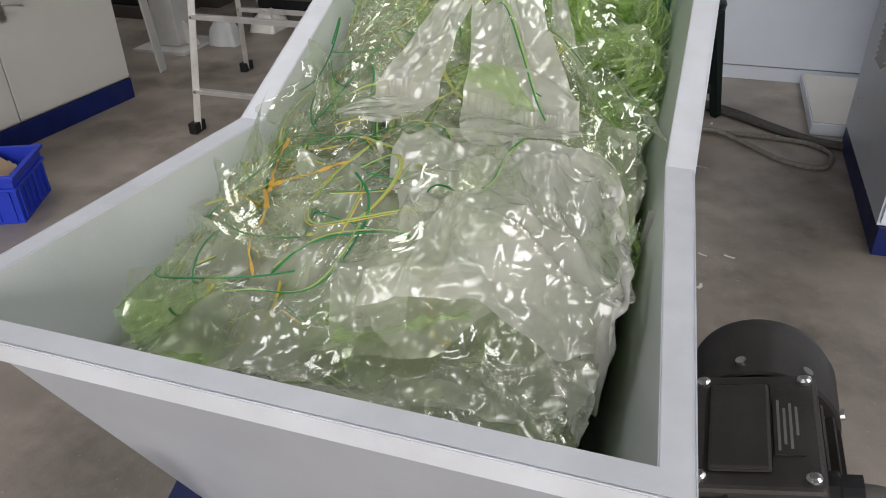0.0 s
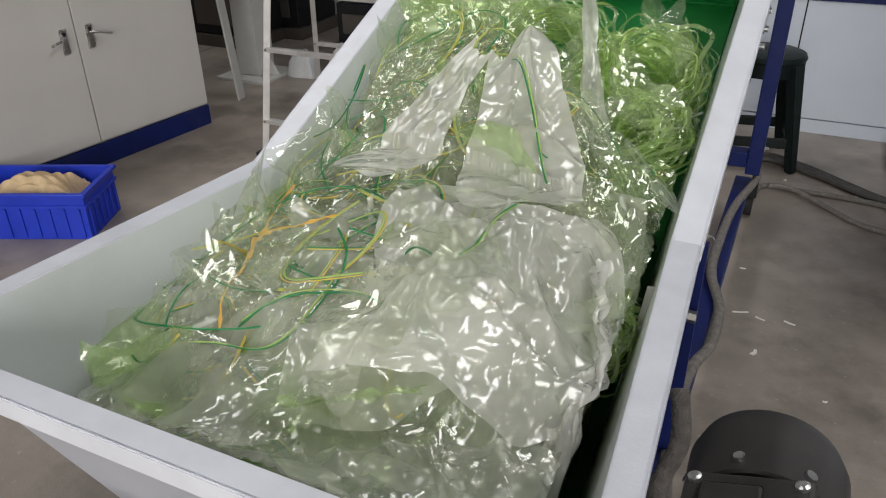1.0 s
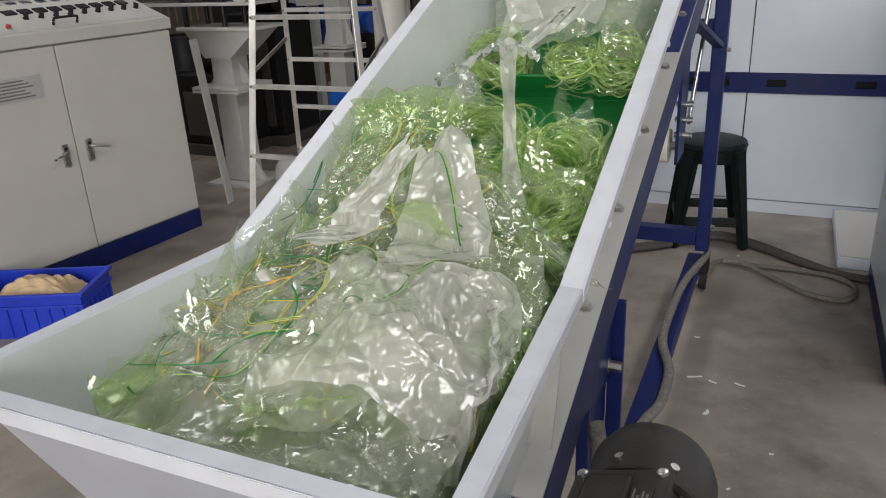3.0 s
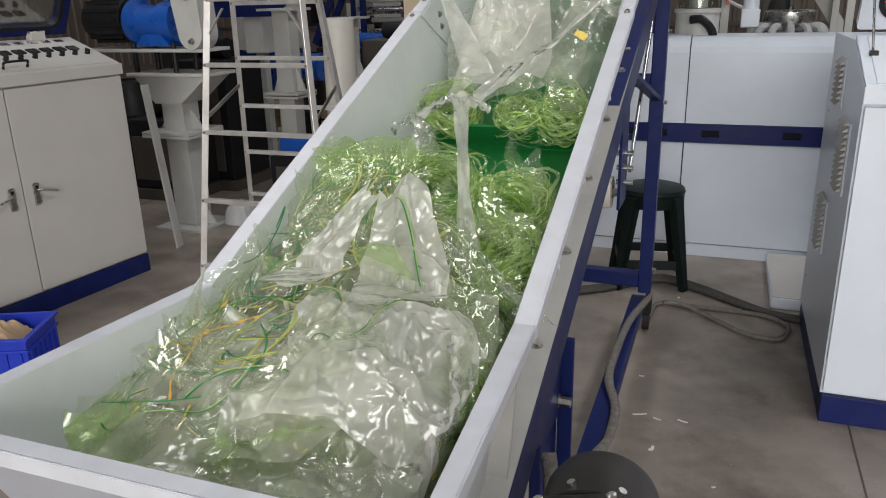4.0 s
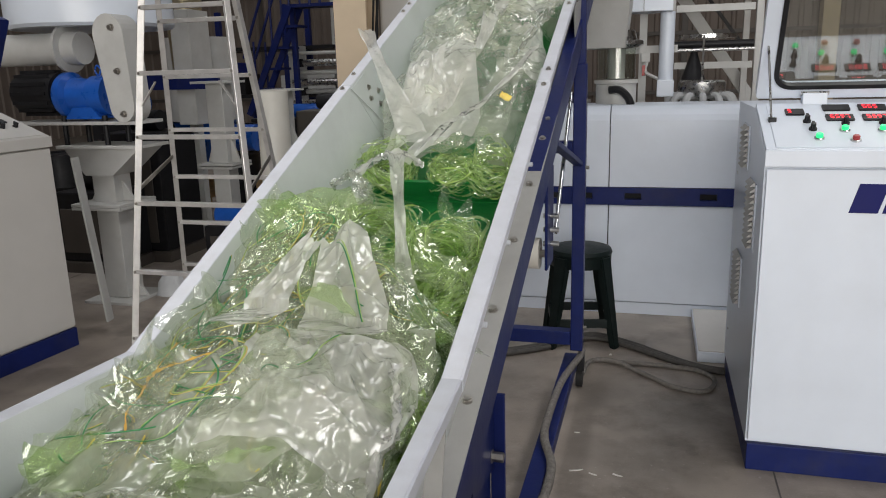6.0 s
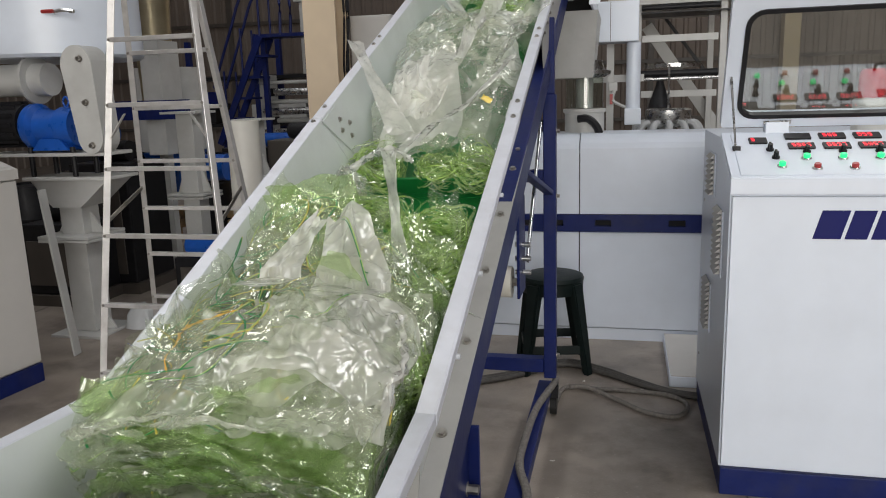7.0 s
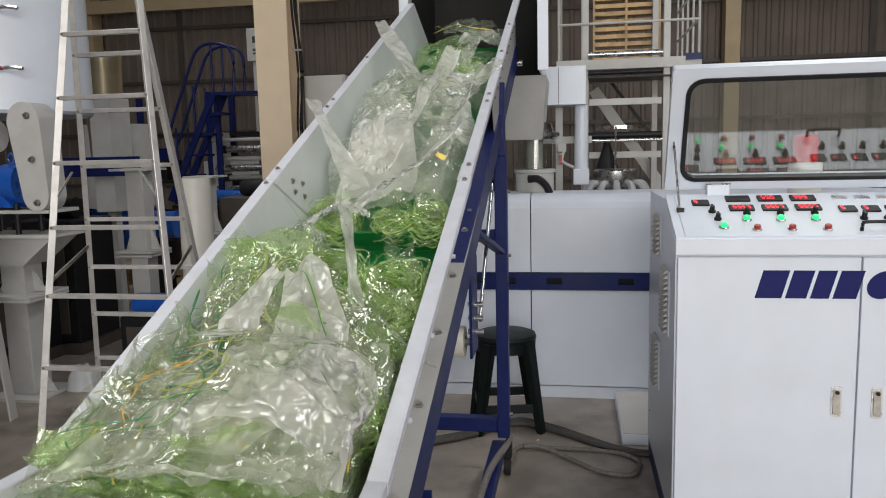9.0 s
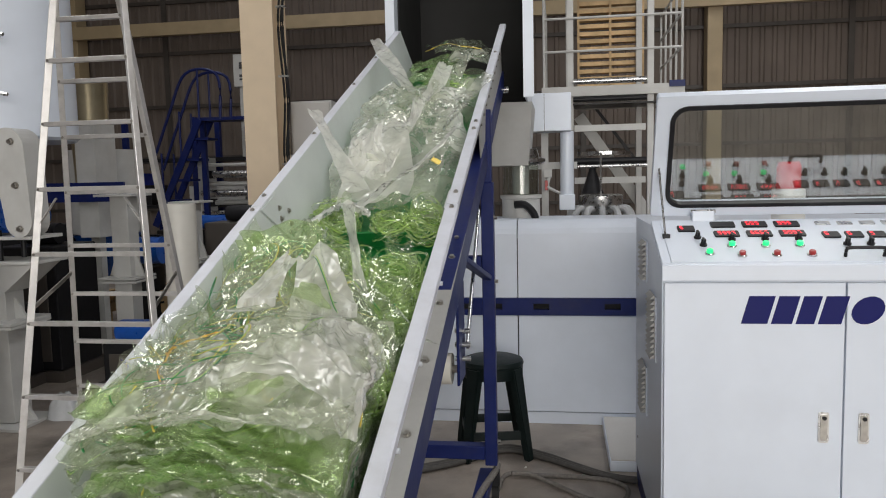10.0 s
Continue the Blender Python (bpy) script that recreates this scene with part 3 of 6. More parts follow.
for _s, x in ((1, 0.677), (-1, 0.147)):
    hall = dict(hall=True)
    cpart("post", boxed(x - 0.026, x + 0.026, 3.12, 3.18, 0.20, 1.42, bev=0.004), M_BLUE, **hall)
    cpart("inner_post", boxed(x - 0.020, x + 0.020, 3.128, 3.172, 1.42, 1.72, bev=0.003), M_BLUE, **hall)
    cpart("base_beam", beam_between((x - _s * 0.03, 1.05, 0.128), (x - _s * 0.03, 3.22, 0.128), 0.06, 0.05, 0.004), M_BLUE, **hall)
    cpart("brace", beam_between((x, 3.11, 1.02), rim_foot(x - _s * 0.03, 2.37, 0.40), 0.035, 0.02, 0.003), M_BLUE, **hall)
    cpart("brace", beam_between((x - _s * 0.032, 3.10, 1.30), (x - _s * 0.032, 2.62, 0.84), 0.010, 0.035, 0.002), M_STEEL, **hall)
    x -= _s * 0.038
    cpart("front_leg", boxed(x - 0.012, x + 0.012, 1.30, 1.45, 0.153, 0.60, bev=0.003), M_BLUE, **hall)
    cpart("front_leg_plate", prism([(1.24, 0.60), (1.46, 0.56), (1.475, 0.73), (1.43, 0.76), (1.25, 0.69)], x + _s * 0.013, x + _s * 0.021, "x"), M_BLUE, **hall)
    cpart("front_leg_fold", boxed(min(x + _s * 0.0135, x + _s * 0.045), max(x + _s * 0.0135, x + _s * 0.045), 1.445, 1.457, 0.20, 0.735, bev=0.002), M_BLUE, **hall)
    cpart("bolt", bolt((x + _s * 0.021, 1.425, 0.60), (_s, 0, 0), 0.011, 0.024), M_BOLT, **hall)
    x += _s * 0.038
    for _y in (3.18, 1.10):
        cpart("castor", rod((x - 0.006, _y + 0.03, 0.045), (x + 0.022, _y + 0.03, 0.045), 0.045, seg=20), M_RUBBER, smooth=True, **hall)
        cpart("castor_fork", boxed(x - 0.016, x + 0.030, _y - 0.004, _y + 0.036, 0.085, 0.152, bev=0.003), M_BLACK, **hall)
    for _z in (1.27, 0.30, 1.0):
        cpart("bolt", bolt((x + _s * 0.026, 3.15, _z), (_s, 0, 0), 0.008, 0.012), M_BOLT, **hall)
cpart("cross_beam", boxed(0.174, 0.650, 3.12, 3.18, 0.225, 0.285, bev=0.004), M_BLUE, hall=True)
cpart("cross_beam", boxed(0.20, 0.62, 1.12, 1.18, 0.105, 0.155, bev=0.004), M_BLUE, hall=True)
cpart("cross_beam", boxed(0.174, 0.650, 3.125, 3.175, 1.06, 1.11, bev=0.004), M_BLUE, hall=True)
# take-up roller under the trough's side
cpart("side_roller", rod((0.545, 2.55, 0.775), (0.60, 2.55, 0.775), 0.055, seg=22), M_NYLON, "white nylon guide roller", smooth=True, hall=True)
cpart("bolt", bolt((0.60, 2.55, 0.775), (1, 0, 0), 0.014, 0.02), M_BOLT, hall=True)
for _z in (0.87, 0.92, 0.97):
    cpart("adjuster_stud", rod((0.605, 2.60, _z - 0.07), (0.66, 2.60, _z - 0.07), 0.009, seg=10), M_STEEL, smooth=True, hall=True)
cpart("bearing_plate", boxed(0.62, 0.63, 2.52, 2.68, 0.72, 1.07, bev=0.003), M_BLUE, hall=True)
cpart("cover_under", plate([inc(XL + 0.06, 2.1, DEEP + 0.175), inc(XR - 0.07, 2.1, DEEP + 0.175), inc(XR - 0.07, 3.9, DEEP + 0.20), inc(XL + 0.06, 3.9, DEEP + 0.20)], -NV, 0.004), M_MACHINEWHITE)

# cleats of the belt
CLEATS = []
for _k, _u in enumerate((0.05, 0.73, 1.41, 2.07)):
    c = inc(0.5, 1.19, DEEP) + DV * (_u)
    bm = bmesh.new()
    hw = (XR - XL) / 2 - 0.054
    hexa(bm, [(-hw, -0.006, 0), (hw, -0.006, 0), (hw, 0.006, 0), (-hw, 0.006, 0), (-hw, -0.026, 0.06), (hw, -0.026, 0.06), (hw, -0.020, 0.063), (-hw, -0.020, 0.063)])
    box(bm, -hw, hw, -0.03, 0.03, 0.0, 0.003)
    ob = part("cleat", bm, M_GREENBELT, conveyor, "green belt cleat")
    CLEATS.append((ob, c - CO + Vector((0, 0, SHIFT.z))))

# ---------------------------------------------------------------- receiving chute at the top
chute = thing("receiving_chute", "white sheet steel feed chute, its inner shade painted black, at the conveyor's head", "chute", (0.5, 4.35, 1.6))
_c = Vector((0.5, 4.35, 1.6))


def chpart(name, bm, mat, label="", smooth=False):
    bmesh.ops.translate(bm, verts=bm.verts, vec=-_c)
    return part(name, bm, mat, chute, label, smooth)


for _a, _b in ((0.105, 0.115), (0.80, 0.81)):
    chpart("side_panel", boxed(_a, _b, 4.00, 4.8, 1.85, 3.4), M_WHITE)
for _a, _b in ((0.070, 0.120), (0.795, 0.850)):
    chpart("front_flange", boxed(_a, _b, 3.990, 3.997, 1.85, 3.4, bev=0.001), M_WHITE)
# back panel and added linings are blackened to give the chute's inner shade
chpart("back_panel", boxed(0.117, 0.798, 4.78, 4.8, 1.85, 3.4), M_INNERSHADE)
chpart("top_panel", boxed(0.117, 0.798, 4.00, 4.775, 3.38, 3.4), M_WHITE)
chpart("painted_shade_lining", boxed(0.117, 0.123, 4.1, 4.77, 1.87, 3.37), M_INNERSHADE)
chpart("painted_shade_lining", boxed(0.792, 0.798, 4.02, 4.77, 1.87, 3.37), M_INNERSHADE)
_bm = bmesh.new()
hexa(_bm, [(0.50, 4.4, 1.50), (0.80, 4.4, 1.50), (0.80, 4.75, 1.50), (0.50, 4.75, 1.50), (0.12, 4.25, 1.849), (0.83, 4.25, 1.849), (0.83, 4.8, 1.849), (0.12, 4.8, 1.849)])
chpart("funnel", _bm, M_MACHINEWHITE)

# ---------------------------------------------------------------- control consoles


def console(name, label, at, turn, W, paint, lit, D=0.9, split=0.5, label_plate=False):
    root = thing(name, label, "control console", at, turn)

    def cp(nm, bm, mat, lab="", parent=None, smooth=False):
        return part(nm, bm, mat, parent or root, lab, smooth)
    cp("plinth", boxed(0.004, W - 0.004, -0.004, D, 0.0, 0.10, bev=0.002), M_BLUE, "blue painted plinth")
    cp("body", prism([(0.018, 0.10), (D, 0.10), (D, 1.245), (0.345, 1.245), (0.02, 1.12), (0.018, 1.08)], 0.0, W, "x"), paint)
    gap = W * split
    for a, b, hx in ((0.006, gap - 0.003, gap - 0.062), (gap + 0.003, W - 0.006, gap + 0.064)):
        d = cp("door", boxed(a, b, 0.0, 0.016, 0.112, 1.070, bev=0.002), paint)
        h = cp("latch", prism(rounded(0.034, 0.106, 0.008), -0.004, 0.001, "y"), M_STEEL, "steel flush latch", d)
        bmesh_h = prism(rounded(0.022, 0.09, 0.006), -0.0042, -0.008, "y")
        lever = part("latch_lever", bmesh_h, M_BOLT, d)
        k = part("latch_button", rod((0, -0.004, 0.034), (0, -0.013, 0.034), 0.007, seg=12), M_BLACK, d)
        moved = [h, lever, k]
        if label_plate:
            s1 = 1 if hx > gap else -1
            moved.append(part("latch_arm", tubed([(0, -0.008, 0.02), (0.02 * s1, -0.03, 0.018), (0.085 * s1, -0.04, 0.002)], 0.006, 8, 4), M_STEEL, d))
        for o in moved:
            o.location = (hx, 0, 0.58)
    cp("front_lip", boxed(-0.004, W + 0.004, -0.012, 0.02, 1.078, 1.132, bev=0.003), paint)
    # sloping desk
    z0, z1, y0, y1 = 1.134, 1.262, 0.0, 0.34
    tilt = math.degrees(math.atan2(z1 - z0, y1 - y0))
    ln = math.hypot(z1 - z0, y1 - y0)
    desk = cp("desk_panel", prism([(y0, z0 - 0.012), (y1, z1 - 0.012), (y1, z1), (y0, z0)], 0.0, W, "x"), paint)
    cp("desk_inset", oriented(boxed(0.03, W - 0.03, 0.012, ln - 0.02, 0.0, 0.003, bev=0.001), pose(0, y0, z0, tilt)), paint, parent=desk)

    def on_desk(nm, bm, mat, x, v, lab=""):
        return cp(nm, oriented(bm, pose(x, y0, z0, tilt) @ pose(0, v * ln, 0.003)), mat, lab, desk)

    def knob(x, v):
        b = lathe([(0.013, 0), (0.013, 0.006), (0.009, 0.008), (0.008, 0.024), (0.0, 0.025)], seg=12)
        box(b, -0.004, 0.004, -0.014, 0.014, 0.008, 0.026, 0.001)
        on_desk("rotary_switch", b, M_BLACK, x, v)

    def button(x, v, mat, lab):
        on_desk("button_ring", lathe([(0.016, 0), (0.016, 0.004), (0.013, 0.006), (0.0, 0.006)], seg=16), M_STEEL, x, v)
        on_desk("push_button", lathe([(0.011, 0.006), (0.011, 0.016), (0.009, 0.018), (0.0, 0.018)], seg=14), mat, x, v, lab)

    def display(x, v, w=0.085, red=3):
        on_desk("display", prism(rounded(w, 0.045, 0.004, 3), 0.0, 0.006, "z"), M_BLACK, x, v, "black digital display")
        for k in range(red):
            b = bmesh.new()
            xx = -w * 0.28 + k * w * 0.19
            for q in ((-0.005, 0.005, 0.010, 0.0125), (-0.005, 0.005, -0.0012, 0.0012), (-0.005, 0.005, -0.0125, -0.010), (-0.006, -0.004, 0.001, 0.011), (0.004, 0.006, -0.011, -0.001)):
                box(b, xx + q[0], xx + q[1], q[2] + 0.004, q[3] + 0.004, 0.0062, 0.0068)
            on_desk("digit", b, M_REDLED if lit else M_DARKINK, x, v)
    for i in range(3):
        x = 0.25 + 0.112 * i
        display(x, 0.62, red=4)
        display(x, 0.84, red=3 if i else 0)
        knob(x + 0.01, 0.50)
        button(x + 0.0, 0.36, M_GREENLED if lit else M_GREENBTN, "lit green push button" if lit else "green push button")
        button(x + 0.02, 0.16, M_REDBTN, "red push button")
    knob(0.145, 0.55)
    knob(0.155, 0.38)
    display(0.115, 0.75, 0.06, 1)
    button(0.165, 0.2, M_GREENLED if lit else M_GREENBTN, "lit green push button" if lit else "green push button")
    n = int((W - 0.62) / 0.075)
    for i in range(n):
        x = 0.60 + 0.075 * i
        display(x, 0.58, 0.055, 1)
        knob(x + 0.03, 0.38)
        on_desk("toggle_plate", prism(rounded(0.05, 0.03, 0.003, 3), 0, 0.003, "z"), M_STEEL, x, 0.86)
    on_desk("pull_handle", tubed([(-0.06, 0, 0), (-0.06, 0, 0.022), (-0.05, 0, 0.032), (0.05, 0, 0.032), (0.06, 0, 0.022), (0.06, 0, 0)], 0.006, n=5), M_BLACK, W * 0.58, 0.13)
    # opened lid with its window
    lid = cp("lid", _lid_frame(W), M_BLUE if label_plate else paint, "opened lid with a round-cornered window")
    cp("gasket", _lid_gasket(W), M_BLACK, parent=lid)
    pane = cp("window_pane", oriented(prism(rounded(W - 0.12, 0.385, 0.05), -0.002, 0.002, "y"), pose(W / 2, 0.02, 0.247)), M_GLASS, "clear window pane", lid)
    pane.visible_shadow = False
    lid.matrix_basis = pose(0, 0.365, 1.272, 26)
    for x in (0.19, W - 0.19):
        cp("hinge", boxed(x - 0.04, x + 0.04, 0.325, 0.37, 1.256, 1.297, bev=0.003), paint)
        cp("hinge_pin", rod((x - 0.045, 0.338, 1.295), (x + 0.045, 0.338, 1.295), 0.007, seg=10), M_STEEL)
    cp("gas_strut", rod((0.035, 0.20, 1.21), (0.02, 0.275, 1.46), 0.004, seg=8), M_STEEL)
    cp("gas_strut_foot", boxed(0.025, 0.05, 0.185, 0.215, 1.205, 1.222, bev=0.002), M_BLACK)
    # louvres on the side
    for y, z, h in ((0.53, 1.09, 0.17), (0.24, 0.875, 0.24), (0.53, 0.56, 0.20)):
        lv = cp("louvre", boxed(-0.006, 0.0, y - 0.09, y + 0.09, z - h / 2, z + h / 2, bev=0.002), paint)
        m = int(h / 0.02)
        for k in range(m):
            b = bmesh.new()
            zz = z - h / 2 + 0.012 + k * 0.02
            hexa(b, [(-0.006, y - 0.075, zz), (-0.024, y - 0.07, zz - 0.002), (-0.024, y + 0.07, zz - 0.002), (-0.006, y + 0.075, zz), (-0.006, y - 0.075, zz + 0.013), (-0.008, y - 0.07, zz + 0.013), (-0.008, y + 0.07, zz + 0.013), (-0.006, y + 0.075, zz + 0.013)])
            bmesh.ops.recalc_face_normals(b, faces=b.faces)
            cp("slat", b, M_CREAMWHITE, parent=lv)
    for k in range(3):
        cp("side_screw", rod((-0.003, 0.80, 0.25 + 0.35 * k), (0.0, 0.80, 0.25 + 0.35 * k), 0.006, seg=8), M_STEEL)
    if label_plate:
        cp("label_plate", boxed(gap - 0.36, gap - 0.10, -0.003, 0.0, 0.86, 0.96), M_GREYSIGN)
        for k in range(6):
            cp("print_bar", boxed(gap - 0.34, gap - 0.14 - 0.02 * (k % 3), -0.0045, -0.003, 0.872 + 0.014 * k, 0.878 + 0.014 * k), M_PALEINK)
        cp("print_bar", boxed(gap - 0.62, gap - 0.42, -0.0015, 0.0, 0.90, 0.94), M_DARKINK)
    else:
        # slanted blue blocks of the maker's mark, with a round one that a swoosh cuts
        sh, zb, zt = 0.026, 0.932, 1.026
        for x, w0, w1, x1 in ((0.256, 0.084, 0.084, 0.0), (0.352, 0.066, 0.066, 0.0), (0.430, 0.058, 0.058, 0.0), (0.500, 0.072, 0.072, 0.0)):
            pts = [(x, zb), (x + w0, zb), (x + x1 + sh + w1, zt), (x + x1 + sh, zt)]
            cp("maker_mark", prism(pts, -0.0025, 0.0, "y"), M_INK)
        ring = [(0.655 + 0.05 * math.cos(radians(q)) + 0.012 * math.sin(radians(q)), 0.979 + 0.047 * math.sin(radians(q))) for q in range(0, 360, 20)]
        cp("maker_mark", prism(ring, -0.0025, 0.0, "y"), M_INK)
        for x, w in ((0.735, 0.05), (0.80, 0.07), (0.89, 0.055)):
            cp("maker_mark", prism([(x, zb), (x + w, zb), (x + w + sh, zt), (x + sh, zt)], -0.0025, 0.0, "y"), M_INK)
    return root


def _ring(W, H, w0, h0, r0, w1, h1, r1, y0, y1, zc):
    """A frame between two rounded rectangles, from y0 to y1."""
    a, b = rounded(w0, h0, r0), rounded(w1, h1, r1)
    bm = bmesh.new()
    rows = []
    for p, y in ((a, y0), (b, y0), (b, y1), (a, y1)):
        rows.append([bm.verts.new((W / 2 + q[0], y, zc + q[1])) for q in p])
    n = len(a)
    for i in range(4):
        r, s = rows[i], rows[(i + 1) % 4]
        for k in range(n):
            bm.faces.new((r[k], r[(k + 1) % n], s[(k + 1) % n], s[k]))
    bmesh.ops.recalc_face_normals(bm, faces=bm.faces)
    return bm


def _lid_frame(W):
    return _ring(W, 0.48, W, 0.48, 0.012, W - 0.12, 0.385, 0.05, 0.0, 0.04, 0.247)


def _lid_gasket(W):
    return _ring(W, 0.48, W - 0.098, 0.405, 0.06, W - 0.13, 0.375, 0.045, -0.008, 0.018, 0.247)


console("control_console", "white steel control console with open window lid, lit displays, blue plinth", (1.322, 2.608, 0), 0, 1.13, M_WHITE, True, split=0.52)
console("control_console", "greyish white control console with lever latches, blue plinth and open lid", (-2.146, 1.906, 0), 84.5, 1.31, M_CREAMWHITE, False, D=0.8, split=0.495, label_plate=True)

# ---------------------------------------------------------------- machine housing behind the console
housing = thing("machine_housing", "white panelled machine housing with a slotted dark blue band", "machine", (1.0, 4.4, 0))


def hp(nm, bm, mat, lab="", parent=None, smooth=False):
    bmesh.ops.translate(bm, verts=bm.verts, vec=(-1.0, -4.4, 0))
    return part(nm, bm, mat, parent or housing, lab, smooth)


HY = 4.3
hp("base_plinth", boxed(0.05, 2.6, HY + 0.004, HY + 0.88, 0.0, 0.068), M_WHITE)
# black block paints the shade behind the panels and band slots
hp("core", boxed(0.06, 2.6, HY + 0.03, HY + 0.85, 0.068, 1.08), M_INNERSHADE)
for _a, _b in ((0.06, 0.732), (0.738, 1.60), (1.606, 2.6)):
    hp("lower_panel", boxed(_a, _b, HY, HY + 0.03, 0.073, 0.637, bev=0.003), M_WHITE)
    _prof = [(HY, 0.742), (HY + 0.03, 0.742), (HY + 0.03, 1.06), (HY + 0.38, 1.06), (HY + 0.38, 1.19), (HY + 0.09, 1.19), (HY + 0.06, 1.184), (HY + 0.03, 1.167), (HY + 0.01, 1.140), (HY, 1.110)]
    hp("upper_panel", prism(_prof, _a, _b, "x"), M_WHITE)
    hp("panel_screw", rod((_b - 0.05, HY - 0.001, 0.045), (_b - 0.05, HY + 0.02, 0.045), 0.006, seg=8), M_STEEL)
_bm = bmesh.new()
_xs = [0.06]
for _x in (0.42, 0.60, 0.868, 1.269, 1.6, 1.95, 2.3):
    box(_bm, _xs[-1], _x - 0.045, HY - 0.008, HY + 0.028, 0.640, 0.739)
    box(_bm, _x - 0.045, _x + 0.045, HY - 0.008, HY + 0.028, 0.640, 0.672)
    box(_bm, _x - 0.045, _x + 0.045, HY - 0.008, HY + 0.028, 0.708, 0.739)
    _xs.append(_x + 0.045)
box(_bm, _xs[-1], 2.6, HY - 0.008, HY + 0.028, 0.640, 0.739)
hp("slotted_band", _bm, M_BLUE, "dark blue band with hand slots")

step = thing("step_block", "low white step with a ribbed tread beside the housing", "step", (1.455, 3.95, 0))
part("step_body", boxed(-0.245, 0.20, -0.34, 0.335, 0.0, 0.052, bev=0.003), M_WHITE, step)
part("step_tread", boxed(-0.24, 0.195, -0.335, 0.33, 0.053, 0.058, bev=0.001), M_TREAD, step)

# ---------------------------------------------------------------- stool


def stool(at, turn):
    root = thing("plastic_stool", "dark green plastic stool with four splayed legs on the floor", "stool", at, turn)
    part("seat", lathe([(0.0, 0.455), (0.13, 0.455), (0.155, 0.462), (0.162, 0.478), (0.155, 0.495), (0.135, 0.502), (0.03, 0.500), (0.0, 0.500)], seg=32), M_STOOL, root, smooth=True)
    for k in range(4):
        a = radians(45 + 90 * k)
        c, s = math.cos(a), math.sin(a)
        t = Vector((-s, c, 0))
        r = Vector((c, s, 0))
        bm = bmesh.new()
        lo, hi = r * 0.225, r * 0.14 + Vector((0, 0, 0.47))
        pts = []
        for p, w, d in ((lo, 0.022, 0.018), (hi, 0.038, 0.024)):
            pts += [p - t * w - r * d, p + t * w - r * d, p + t * w + r * d, p - t * w + r * d]
        hexa(bm, pts)
        bmesh.ops.bevel(bm, geom=bm.edges[:], offset=0.006, segments=2, affect="EDGES")
        part("leg", bm, M_STOOL, root)
        p0 = r * 0.21 + Vector((0, 0, 0.13))
        a2 = radians(45 + 90 * (k + 1))
        p1 = Vector((math.cos(a2), math.sin(a2), 0)) * 0.21 + Vector((0, 0, 0.13))
        part("stretcher", beam_between(p0, p1, 0.016, 0.045, 0.003), M_STOOL, root)
    part("seat_apron", lathe([(0.15, 0.41), (0.155, 0.41), (0.158, 0.47), (0.14, 0.47)], seg=32), M_STOOL, root, smooth=True)
    return root


stool((0.625, 3.84, 0), 12)

# ---------------------------------------------------------------- step ladder


def lerp(a, b, t):
    return Vector(a) + (Vector(b) - Vector(a)) * t


def ladder():
    root = thing("step_ladder", "aluminium A-frame step ladder with ribbed rungs, opened on the floor", "ladder", (-1.1, 3.2, 0))
    o = Vector((-1.1, 3.2, 0))
    fl, fr = ((-1.434, 2.90, 0), (-1.183, 3.10, 2.50)), ((-0.690, 2.90, 0), (-0.898, 3.10, 2.50))
    bl, br = ((-1.68, 3.74, 0), (-1.238, 3.14, 2.50)), ((-0.90, 3.74, 0), (-0.97, 3.14, 2.50))

    def lp(nm, bm, mat, lab="", parent=None):
        bmesh.ops.translate(bm, verts=bm.verts, vec=-o)
        return part(nm, bm, mat, parent or root, lab)
    for a, b in (fl, fr, bl, br):
        st = lp("rail", beam_between(a, b, 0.026, 0.030, 0.002), M_ALU)
        lp("foot", boxed(a[0] - 0.02, a[0] + 0.02, a[1] - 0.04, a[1] + 0.04, 0.0, 0.05, bev=0.004), M_BLACK, "black plastic foot")

    def rungs(l, r, zs):
        for z in zs:
            p, q = lerp(*l, z / 2.5), lerp(*r, z / 2.5)
            lp("rung", beam_between(p, q, 0.030, 0.020, 0.002), M_ALU)
            for e, s in ((p, 1), (q, -1)):
                lp("rivet", rod(e + Vector((0.004 * s, -0.019, 0)), e + Vector((0.004 * s, -0.014, 0)), 0.007, seg=8), M_BOLT)
    rungs(fl, fr, (0.19, 0.515, 0.84, 1.145, 1.43, 1.715, 1.99, 2.265))
    rungs(bl, br, (0.36, 0.62, 0.885, 1.14, 1.41, 1.675, 1.93, 2.20))
    lp("top_cap", boxed(-1.25, -0.87, 3.03, 3.21, 2.49, 2.53, bev=0.006), M_ALU)
    for (a, b), s in ((fl, 1), (fr, -1)):
        p = lerp(a, b, 1.40 / 2.5)
        q = lerp(a, b, 1.30 / 2.5)
        lp("corner_brace", beam_between(p + Vector((0.08 * s, 0, -0.01)), q + Vector((0.01 * s, 0, -0.02)), 0.016, 0.004), M_ALU)
    for (a, b), (c, d) in ((fl, bl), (fr, br)):
        lp("spreader", beam_between(lerp(a, b, 0.36), lerp(c, d, 0.40), 0.006, 0.02), M_BOLT)
    return root


ladder()

# ---------------------------------------------------------------- blue crate with a cloth in it


